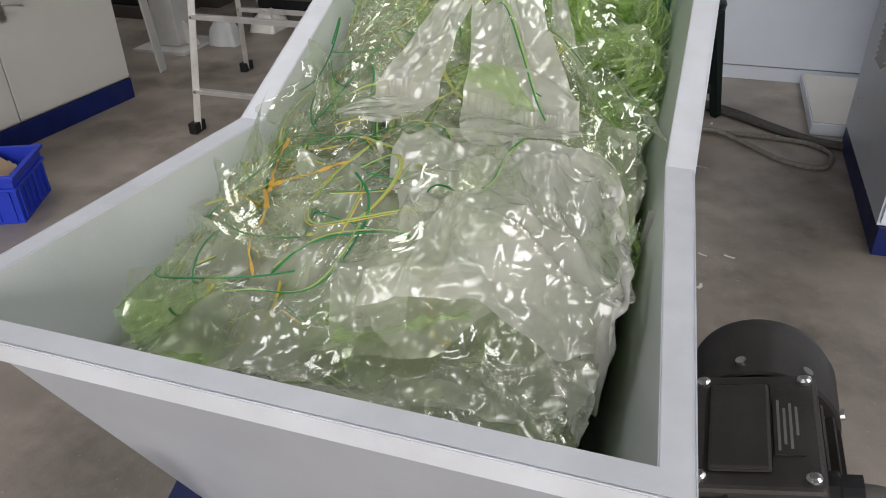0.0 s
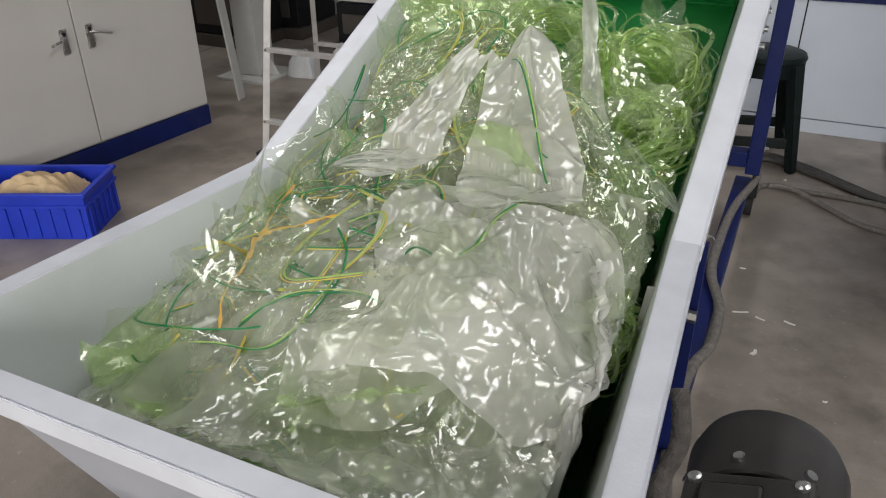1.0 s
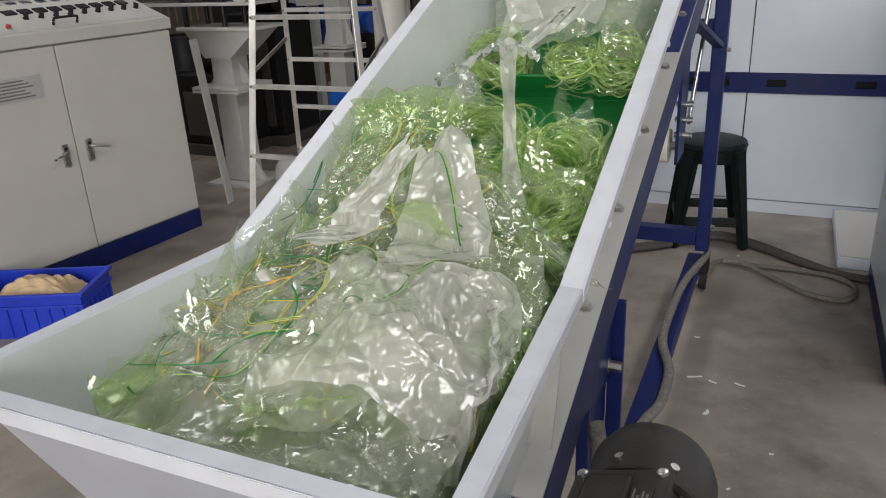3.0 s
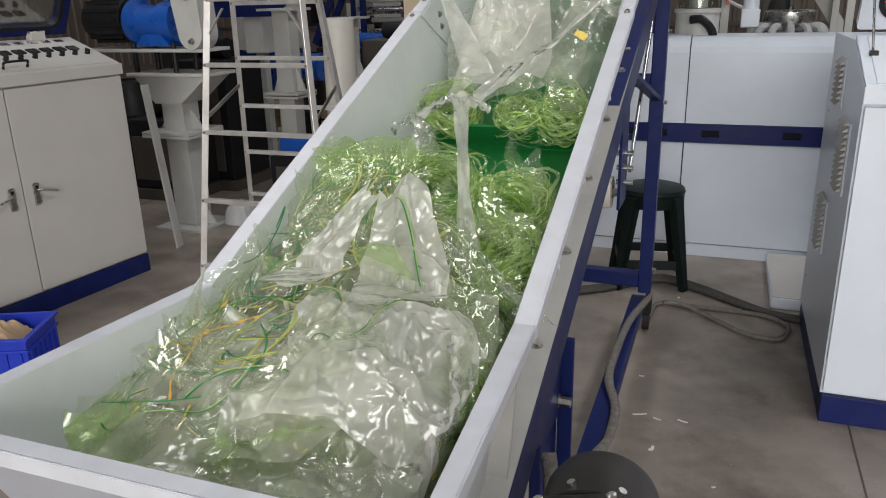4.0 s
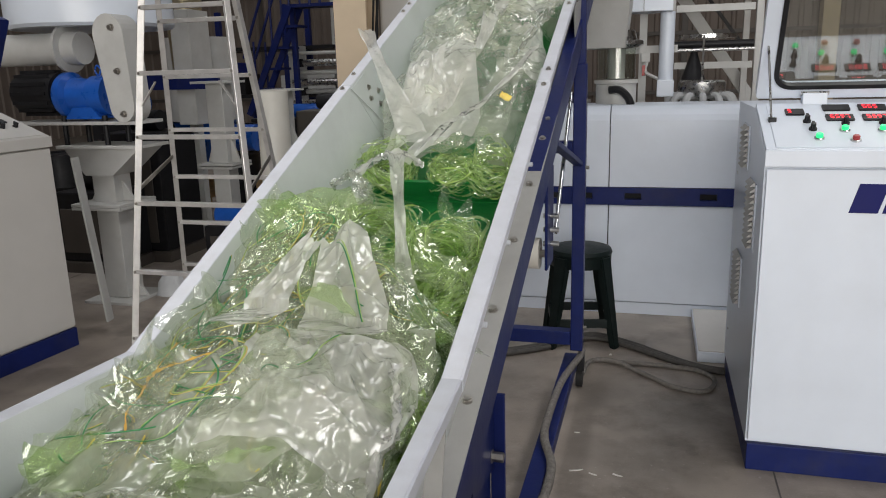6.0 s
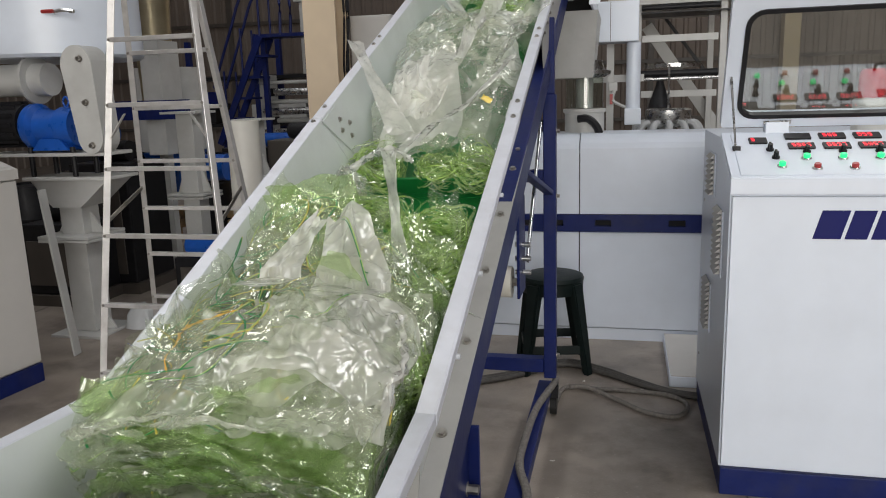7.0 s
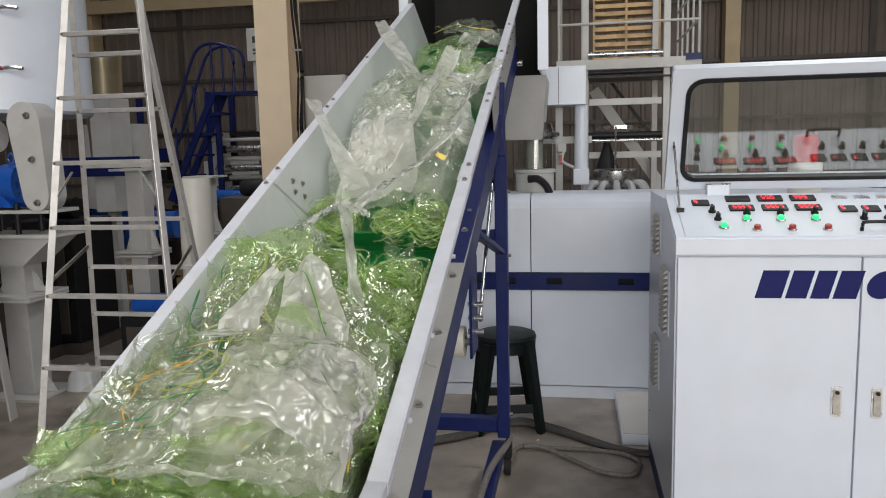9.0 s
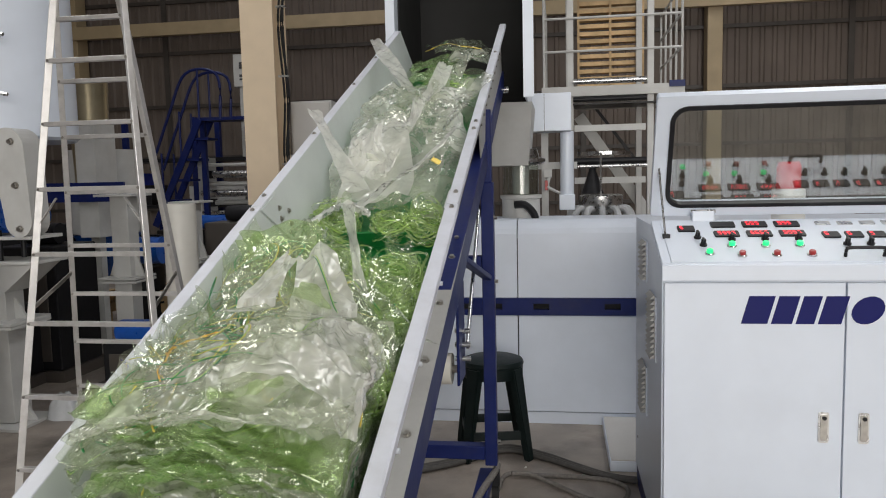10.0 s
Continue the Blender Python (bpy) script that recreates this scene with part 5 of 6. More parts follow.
def pallet(x, y, z, w=1.0, d=0.9, turn=0, label="wooden pallet with gaps between its boards"):
    root = thing("wooden_pallet", label, "pallet", (x, y, z), turn, group="pallets")
    for i in range(3):
        part("stringer", boxed(-w / 2, w / 2, -d / 2 + i * (d - 0.08) / 2, -d / 2 + i * (d - 0.08) / 2 + 0.08, 0.0, 0.09), M_WOOD, root)
    for i in range(7):
        xx = -w / 2 + i * (w - 0.1) / 6
        part("board", boxed(xx, xx + 0.1, -d / 2, d / 2, 0.092, 0.112), M_WOOD, root)
    return root


for i, (x, y) in enumerate(((-2.9, 7.6), (-4.2, 6.8))):
    for j in range(3):
        pallet(x + 0.04 * j, y, 0.115 * j, turn=_rg.uniform(-4, 4))
shelf = Kit("storage_rack", "dark blue storage rack with goods on its shelves", "rack", (-3.6, 11.0, 0))
for x in (-6.0, -4.4, -2.8, -1.2):
    for y in (10.7, 11.5):
        shelf.add("upright", boxed(x - 0.04, x + 0.04, y - 0.04, y + 0.04, 0, 2.4), M_BLUE)
for z in (0.35, 1.05, 1.75):
    shelf.add("shelf_board", boxed(-6.05, -1.15, 10.7, 11.5, z, z + 0.05), M_BLACK)
for i in range(22):
    x, z = _rg.uniform(-5.8, -1.6), _rg.choice((0.0, 0.401, 1.101))
    w, h = _rg.uniform(0.2, 0.5), _rg.uniform(0.2, 0.5)
    o = part("goods_box", boxed(-w / 2, w / 2, -0.25, 0.25, 0.0, h, bev=0.006), _rg.choice((M_CARTON, M_MACHINEWHITE, M_BLACK, M_CRATE, M_CARTON, M_GIRT)))
    o.location = (x, 11.05, z)
    tagged(o, "packed goods box standing on the rack", "box", group="rack goods")
for i, (x, y, r, h, m) in enumerate(((-1.75, 5.9, 0.13, 0.5, M_MACHINEWHITE), (-2.0, 6.2, 0.15, 0.45, M_MACHINEWHITE), (-1.55, 6.4, 0.12, 0.7, M_MOTORBLUE), (-3.9, 5.4, 0.25, 0.8, M_BLACK), (-1.4, 6.9, 0.2, 0.5, M_BLACK), (-3.3, 7.2, 0.22, 0.9, M_BLACK), (-1.2, 8.4, 0.3, 0.8, M_BLUE))):
    o = part("drum", lathe([(0.0, 0.0), (r, 0.0), (r, h * 0.33), (r * 1.04, h * 0.35), (r, h * 0.37), (r, h * 0.64), (r * 1.04, h * 0.66), (r, h * 0.68), (r, h), (r * 0.9, h), (r * 0.9, h - 0.02), (0.0, h - 0.02)], (0, 0, 0), 24), m, smooth=True)
    o.location = (x, y, 0)
    tagged(o, "round drum standing on the hall floor", "drum", group="floor drums")
for i in range(12):
    x, y = _rg.uniform(-2.2, -0.9), _rg.uniform(4.1, 6.4)
    o = part("rubbish_wad", heap_mesh(_rg.uniform(0.12, 0.3), _rg.uniform(0.1, 0.25), _rg.uniform(0.04, 0.12), 50 + i, 12, 0.8), _rg.choice((M_SCRAP, M_CARTON, M_GREYSIGN)), smooth=True, sharp=60)
    o.location = (x, y, 0)
    tagged(o, "crumpled wad of waste lying on the floor", "waste", group="floor waste")
for i, (x, y, w, d, h, m) in enumerate(((-1.9, 4.75, 0.5, 0.12, 0.35, M_BLACK), (-3.05, 4.75, 0.5, 0.4, 0.6, M_BLACK), (-1.35, 7.3, 0.8, 0.3, 1.0, M_BLACK), (-3.0, 8.2, 1.2, 0.3, 0.9, M_BLACK), (-1.1, 9.6, 1.4, 0.8, 1.3, M_BLACK), (0.1, 7.6, 0.9, 0.8, 1.0, M_BLACK), (-1.75, 5.6, 0.5, 0.4, 0.55, M_BLACK), (-2.9, 5.2, 0.5, 0.5, 1.0, M_BLACK), (-1.5, 6.3, 0.6, 0.5, 0.8, M_GIRT), (-3.6, 6.0, 0.5, 0.6, 1.1, M_BLACK), (-2.0, 7.0, 0.8, 0.4, 1.05, M_GIRT), (-2.75, 8.6, 1.5, 0.3, 0.7, M_BLACK), (-0.7, 6.4, 0.7, 0.5, 0.9, M_BLACK))):
    dk = Kit("dark_machine", "dark machine standing in the back of the hall", "machine", (x, y, 0), group="dark machines")
    dk.add("plinth", boxed(x - w / 2 - 0.03, x + w / 2 + 0.03, y - d / 2 - 0.03, y + d / 2 + 0.03, 0, 0.08), M_GIRT)
    dk.add("machine_body", boxed(x - w / 2, x + w / 2, y - d / 2, y + d / 2, 0.08, h, bev=0.012), m)
    dk.add("front_cover", boxed(x - w * 0.4, x + w * 0.35, y - d / 2 - 0.012, y - d / 2 - 0.001, 0.15, h * 0.8, bev=0.003), M_GIRT)
    dk.add("top_motor", lathe([(0.0, -0.3 * w), (0.07, -0.3 * w), (0.08, -0.25 * w), (0.08, 0.25 * w), (0.0, 0.25 * w)], (x, y, h + 0.08), 18, "x"), M_MOTORBLUE if i % 3 == 0 else M_BLACK, smooth=True)

# ---------------------------------------------------------------- film blowing tower on the far side


def tower():
    k = Kit("blowing_tower", "white film blowing tower with platform, rails, rollers and die", "machine", (1.3, 6.3, 0))
    a = k.add
    for x in (1.03, 1.66):
        for y in (6.3, 7.2):
            a("tower_post", boxed(x - 0.026, x + 0.026, y - 0.026, y + 0.026, 0.0, 4.6, bev=0.004), M_MACHINEWHITE)
    a("platform", boxed(0.80, 1.92, 6.25, 7.6, 2.06, 2.14, bev=0.004), M_MACHINEWHITE)
    a("platform_edge", boxed(1.80, 1.92, 6.235, 6.248, 2.11, 2.16), M_BLUE)
    for z in (2.42, 2.68, 2.9):
        a("guard_rail", rod((0.82, 6.27, z), (1.90, 6.27, z), 0.010, seg=8), M_MACHINEWHITE)
        for x in (0.82, 1.90):
            a("guard_rail", rod((x, 6.27, z), (x, 7.58, z), 0.010, seg=8), M_MACHINEWHITE)
    for x in (0.82, 1.90):
        for i in range(5):
            a("rail_post", rod((x, 6.27 + 0.32 * i, 2.14), (x, 6.27 + 0.32 * i, 2.92), 0.010, seg=8), M_MACHINEWHITE)
    for z, y, r, m in ((2.17, 6.18, 0.022, M_STEEL), (2.03, 6.2, 0.018, M_BLACK), (3.02, 6.3, 0.05, M_STEEL), (3.14, 6.35, 0.05, M_BLACK), (1.50, 6.15, 0.014, M_STEEL), (1.54, 6.2, 0.026, M_BLACK)):
        a("nip_roller", rod((1.05, y, z), (1.62, y, z), r, seg=16), m, smooth=True)
    a("under_tray", boxed(1.05, 1.7, 6.2, 6.6, 1.99, 2.0), M_BLACK)
    for z in (1.78, 1.36):
        a("cross_bar", boxed(1.06, 1.62, 6.24, 6.29, z, z + 0.05), M_MACHINEWHITE)
    a("lamp_ring", lathe([(0.20, 1.60), (0.235, 1.60), (0.235, 1.63), (0.20, 1.63)], (1.33, 6.9, 0), 28), M_STEEL)
    a("diagonal_brace", beam_between((1.12, 7.3, 1.98), (1.78, 7.3, 1.02), 0.03, 0.10), M_MACHINEWHITE)
    a("back_brace", beam_between((1.30, 7.9, 2.1), (1.75, 7.9, 1.5), 0.03, 0.03), M_BLACK)
    a("film_stalk", rod((1.25, 5.9, 1.25), (1.25, 5.9, 1.60), 0.008, seg=8), M_STEEL)
    a("die_ring", lathe([(0.0, 1.18), (0.16, 1.18), (0.165, 1.20), (0.165, 1.27), (0.15, 1.28), (0.0, 1.28)], (1.25, 5.9, 0), 32), M_STEEL, smooth=True)
    a("die_body", lathe([(0.0, 0.9), (0.10, 0.9), (0.12, 1.179), (0.0, 1.179)], (1.25, 5.9, 0), 24), M_STEEL, smooth=True)
    a("die_cone", lathe([(0.0, 1.28), (0.09, 1.28), (0.03, 1.46), (0.02, 1.52), (0.0, 1.52)], (1.20, 6.2, 0), 20), M_BLACK, smooth=True)
    for i in range(12):
        c = math.tau * i / 12
        d = Vector((math.cos(c), math.sin(c), 0))
        o = Vector((1.25, 5.9, 0))
        a("air_hose", tubed([o + d * 0.12 + Vector((0, 0, 1.17)), o + d * 0.20 + Vector((0, 0, 1.17)), o + d * 0.24 + Vector((0, 0, 1.08)), o + d * 0.24 + Vector((0, 0, 0.9))], 0.026, 8, 5), M_GREYSIGN, smooth=True)
    a("die_base", boxed(0.95, 1.55, 5.6, 6.2, 0.0, 0.9), M_MACHINEWHITE)
    k.root.location.x += 0.04
    # stack of slatted wood on the platform
    p = Kit("slatted_crate", "stack of pale wooden slats standing on the tower's platform", "wood stack", (1.33, 7.3, 2.141))
    for i in range(13):
        z = 2.16 + 0.068 * i
        for x in (1.04, 1.335):
            p.add("slat", boxed(x, x + 0.285, 7.25, 7.35, z, z + 0.036), M_WOOD)
    for x in (1.03, 1.318, 1.61):
        p.add("upright", boxed(x, x + 0.02, 7.23, 7.249, 2.141, 3.05), M_WOOD)
    p.root.location.x += 0.12
    # feeder: sight glass, pipe and junction box
    f = Kit("extruder_feeder", "white extruder feed throat with a clear sight glass and pipe", "machine", (0.72, 4.75, 0))
    b = f.add
    b("throat", lathe([(0.0, 1.19), (0.115, 1.19), (0.115, 1.30), (0.125, 1.305), (0.125, 1.325), (0.0, 1.325)], (0.67, 4.6, 0), 28), M_MACHINEWHITE, smooth=True)
    g = b("sight_glass", lathe([(0.10, 1.33), (0.108, 1.33), (0.108, 1.50), (0.10, 1.50)], (0.67, 4.6, 0), 28), M_ACRYL, "clear round sight glass", smooth=True)
    b("inner_tube", rod((0.67, 4.6, 1.33), (0.67, 4.6, 1.50), 0.05, seg=16), M_MACHINEWHITE, smooth=True)
    b("throat", lathe([(0.0, 1.502), (0.115, 1.502), (0.15, 1.52), (0.15, 1.54), (0.115, 1.545), (0.10, 1.60), (0.0, 1.60)], (0.67, 4.6, 0), 28), M_STEEL, smooth=True)
    b("elbow", tubed([(0.64, 4.45, 1.27), (0.70, 4.44, 1.27), (0.75, 4.44, 1.22), (0.77, 4.44, 1.15)], 0.022, 8, 5), M_BLACK, smooth=True)
    b("junction_box", boxed(0.715, 0.985, 5.30, 5.55, 1.74, 2.0, bev=0.005), M_WHITE)
    b("box_seam", boxed(0.80, 0.803, 5.296, 5.299, 1.745, 1.995), M_DARKINK)
    b("pipe", rod((0.955, 5.42, 1.19), (0.955, 5.42, 1.74), 0.048, seg=24), M_WHITE, smooth=True)
    b("pipe_collar", boxed(0.90, 1.01, 5.36, 5.48, 1.19, 1.30, bev=0.006), M_WHITE)
    b("frame_post", boxed(0.775, 0.825, 5.5, 5.55, 0.0, 1.74), M_MACHINEWHITE)
    b("cross_arm", boxed(0.64, 1.03, 5.58, 5.62, 1.48, 1.53), M_MACHINEWHITE)
    b("socket", boxed(0.79, 0.85, 5.45, 5.499, 1.42, 1.48, bev=0.003), M_MACHINEWHITE)
    b("air_line", tubed([(0.83, 5.45, 1.42), (0.82, 5.43, 1.36), (0.86, 5.42, 1.33), (0.93, 5.42, 1.30)], 0.012, 6, 5), M_MACHINEWHITE, smooth=True)
    b("red_valve", boxed(0.80, 0.82, 5.42, 5.45, 1.33, 1.40), M_REDBTN)
    b("machine_core", boxed(0.55, 1.05, 4.9, 5.6, 0.0, 1.0), M_INNERSHADE)
    f.root.location.x += 0.075


tower()
k = Kit("warning_beacon", "red warning beacon with a white base on the console", "beacon", (1.865, 3.12, 1.245))
k.add("beacon_base", lathe([(0.0, 1.245), (0.062, 1.245), (0.062, 1.365), (0.055, 1.37), (0.0, 1.37)], (1.865, 3.12, 0), 24), M_NYLON, smooth=True)
k.add("beacon_lens", lathe([(0.0, 1.371), (0.046, 1.371), (0.046, 1.46), (0.038, 1.475), (0.0, 1.477)], (1.865, 3.12, 0), 24), M_REDLENS, "red lens", smooth=True)

# ---------------------------------------------------------------- plastic film on the belt
MOVERS = []          # film pieces and the places where they lie at the start


def smooth01(a, b, t):
    k = min(1.0, max(0.0, (t - a) / (b - a)))
    return k * k * (3 - 2 * k)


def heap_top(x, y):
    """Height of the heap's top over the floor."""
    side = max(0.0, 1 - ((x - 0.5) / 0.27) ** 2)
    low = rim_z(min(y, YK)) - 0.085 + 0.085 * side - 0.05 * smooth01(0.85, 0.64, y)
    mound = rim_z(max(y, YK)) - 0.07 + 0.085 * side
    z = low if y < YK else mound
    f = smooth01(1.24, 1.50, y - 0.75 * (0.5 - x))
    thin = belt_z(y) + 0.05 + 0.03 * side
    z = z * (1 - f) + thin * f
    g = smooth01(1.95, 2.2, y) * smooth01(3.1, 2.7, y)
    return z * (1 - g) + (belt_z(y) + 0.15 + 0.07 * side) * g


def wall_l(y):
    return XL0 + 0.01 + (XL - XL0) * min(1.0, max(0.0, (y - YF) / (YK - YF)))


def keep_in(P, free=False):
    """Holds film between the trough's sides and above the belt, with room for the way that it goes."""
    for p in P:
        if not free:
            d = 0.175 * max(0.0, rim_z(p[1]) - p[2])
            lo, hi = wall_l(p[1] + 0.3) + 0.012 + d, XR - 0.012 - d
            if p[0] < lo:
                p[2] += 0.25 * (lo - p[0])
                p[0] = lo + 0.004 * math.sin(40 * p[1] + 60 * p[2])
            if p[0] > hi:
                p[2] += 0.25 * (p[0] - hi)
                p[0] = hi - 0.004 * (1 + math.sin(40 * p[1] + 60 * p[2]))
        p[2] = max(p[2], belt_z(p[1]) + 0.008)
        front = YF + 0.012 + 0.37 * max(0.0, ZF - p[2])
        if p[1] < front:
            p[1] = front + 0.01 * abs(math.sin(50 * p[0]))
    return P


def tri(c):
    return np.abs((c % 1.0) * 2 - 1) - 0.5


def wrinkles(X, Y, rng, amp, folds, size, decay=1.5, grain=None):
    """Sharp creases in many directions, from broad folds to fine crinkles."""
    Z = np.zeros_like(X)
    for k in range(folds):
        a = rng.uniform(0, math.pi) if grain is None or k == 1 else grain + rng.normal(0, 0.35)
        fr = rng.uniform(0.8, 2.0) * (1.45 ** k) / size
        bend = 0.25 * np.sin(X * rng.uniform(8, 20) + rng.uniform(0, 6)) + 0.25 * np.sin(Y * rng.uniform(8, 20) + rng.uniform(0, 6))
        c = (X * math.cos(a) + Y * math.sin(a)) * fr + rng.uniform(0, 1) + bend
        Z += amp * (0.55 * tri(c) + 0.22 * np.sin(c * math.tau)) / (decay ** k)
    return Z


def creases(X, Y, rng, amp, count, size):
    """Soft billows with a few sharp short creases that run across each other, as in a limp bag."""
    Z = np.zeros_like(X)
    for k in range(4):
        a, fr = rng.uniform(0, math.tau), rng.uniform(0.5, 1.5) / size
        Z += 0.5 * amp * np.sin((X * math.cos(a) + Y * math.sin(a)) * fr * math.tau + rng.uniform(0, 6)) / (1 + 0.3 * k)
    for k in range(count):
        a = rng.uniform(0, math.pi)
        cx, cy = rng.uniform(-0.45, 0.45, 2) * size
        U = (X - cx) * math.cos(a) + (Y - cy) * math.sin(a)
        V = -(X - cx) * math.sin(a) + (Y - cy) * math.cos(a)
        V = V + rng.uniform(-2, 2) * U * U / size
        wd, ln = size * rng.uniform(0.02, 0.07), size * rng.uniform(0.10, 0.40)
        Z += amp * rng.uniform(-0.5, 0.9) * np.exp(-np.abs(V) / wd) * np.exp(-(U / ln) ** 2)
    return Z


def sheet_points(w, h, n, seed, amp, folds=7, ragged=0.12, decay=1.5, grain=None):
    rng = np.random.RandomState(seed)
    u, v = np.meshgrid(np.linspace(-0.5, 0.5, n), np.linspace(-0.5, 0.5, n), indexing="ij")
    edge = 1 + ragged * (np.sin(5 * u + rng.uniform(0, 6)) * np.cos(4 * v + rng.uniform(0, 6)) + 0.5 * np.sin(11 * u + 9 * v + rng.uniform(0, 6)))
    X, Y = u * w * edge, v * h * edge
    size = max(w, h)
    X2 = X + 0.5 * wrinkles(X, Y, rng, amp, 3, size)
    Y2 = Y + 0.5 * wrinkles(X, Y, rng, amp, 3, size)
    if grain == "limp":
        fine = wrinkles(X, Y, rng, amp * 0.28, 5, size * 0.5, 1.35)
        patch = 0.35 + 0.65 * np.clip(0.5 + 0.9 * np.sin(X / size * 5 + rng.uniform(0, 6)) * np.cos(Y / size * 4 + rng.uniform(0, 6)), 0, 1)
        return X + 0.5 * (X2 - X), Y + 0.5 * (Y2 - Y), creases(X, Y, rng, amp, folds * 5, size) + fine * patch
    return X2, Y2, wrinkles(X, Y, rng, amp, folds, size, decay, grain)


def grid_mesh(P, n, m=None):
    m = m or n
    bm = bmesh.new()
    vs = [bm.verts.new(p) for p in P]
    for i in range(n - 1):
        for j in range(m - 1):
            bm.faces.new((vs[i * m + j], vs[(i + 1) * m + j], vs[(i + 1) * m + j + 1], vs[i * m + j + 1]))
    return bm


def film_piece(name, P, n, mat, label, stripes=(), m=None, stay=False, group="film scraps"):
    """One piece of film as a keyed thing; stripes are (material, path in the sheet's grid, width)."""
    c = sum((Vector(p) for p in P), Vector()) / len(P)
    L = [Vector(p) - c for p in P]
    ob = part(name, grid_mesh(L, n, m), mat, smooth=True, sharp=75)
    ob.location = c + SHIFT
    tagged(ob, label, "plastic film", group)
    m = m or n
    for smat, path, r in stripes:
        pts = []
        for u, v in path:
            i, j = min(max(u, 0), 1) * (n - 1), min(max(v, 0), 1) * (m - 1)
            a, b = int(i), int(j)
            a2, b2 = min(a + 1, n - 1), min(b + 1, m - 1)
            fa, fb = i - a, j - b
            p = (L[a * m + b] * (1 - fa) + L[a2 * m + b] * fa) * (1 - fb) + (L[a * m + b2] * (1 - fa) + L[a2 * m + b2] * fa) * fb
            pts.append(p + Vector((0, 0, 0.004)))
        pts = [(pts[max(k - 1, 0)] + pts[k] * 2 + pts[min(k + 1, len(pts) - 1)]) / 4 for k in range(len(pts))]
        part("edge_stripe", tubed(pts, r, 5, 3, 0.45), smat, ob, smooth=True)
    if not stay:
        MOVERS.append((ob, c + SHIFT))
    return ob


def stripe_path(rng, k=9):
    a, b = rng.uniform(0.05, 0.95, 2), rng.uniform(0.05, 0.95, 2)
    mid = rng.uniform(0, 1, 2)
    out = []
    for i in range(k):
        t = i / (k - 1)
        p = a * (1 - t) ** 2 + 2 * mid * t * (1 - t) + b * t * t
        out.append((p[0], p[1]))
    return out


def draped(x, y, w, h, turn, lift, mat, label, seed, n=34, amp=0.02, stripes=0, free=False, stay=False, name="film_sheet", steep=0.0, folds=7, decay=1.5, grain=None, taper=0.0):
    rng = np.random.RandomState(seed + 7000)
    X, Y, Z = sheet_points(w, h, n, seed, amp, folds, decay=decay, grain=grain)
    X = X * (1 - taper * np.clip(Y / h + 0.5, 0, 1) ** 1.5)
    ca, sa = math.cos(radians(turn)), math.sin(radians(turn))
    P = []
    for a, b, c in zip(X.ravel(), Y.ravel(), Z.ravel()):
        px, py = x + a * ca - b * sa, y + (a * sa + b * ca) * 0.94
        P.append([px, py, heap_top(min(max(px, 0.2), 0.8), py) + lift + c + steep * b])
    P = keep_in(P, free)
    st = []
    for k in range(stripes):
        path = stripe_path(rng)
        st.append(((M_GSTRIPE, M_YSTRIPE, M_GSTRIPE, M_LIMESTRIPE)[k % 4], path, rng.uniform(0.0010, 0.0019)))
        if k % 2 == 0:
            st.append((M_YSTRIPE if k % 4 else M_LIMESTRIPE, [(u + 0.012, v + 0.012) for u, v in path], 0.0013))
    return film_piece(name, P, n, mat, label, st, stay=stay)


def chunk(x, y, z, size, seed, mat, label, n=22, stripes=0, stay=False, name="film_wad"):
    """A bunched handful of film in any attitude."""
    rng = np.random.RandomState(seed)
    X, Y, Z = sheet_points(size, size * rng.uniform(0.5, 1.0), n, seed, size * 0.11, 6, 0.2, grain="limp" if mat in (F_HAZE, F_MILK) else None)
    rot = Euler((rng.uniform(-1.1, 1.1), rng.uniform(-1.1, 1.1), rng.uniform(0, 6.28))).to_matrix()
    curl = rng.uniform(2, 6) / size
    P = []
    for a, b, c in zip(X.ravel(), Y.ravel(), Z.ravel()):
        r = 1 / curl
        q = Vector((math.sin(a * curl * 0.5) * r * 2, b, c + (1 - math.cos(a * curl * 0.5)) * r * 2))
        q = rot @ q
        P.append([x + q.x, y + q.y, z + q.z])
    st = [((M_GSTRIPE, M_YSTRIPE)[k % 2], stripe_path(rng), rng.uniform(0.0014, 0.0022)) for k in range(stripes)]
    return film_piece(name, keep_in(P), n, mat, label, st, stay=stay)


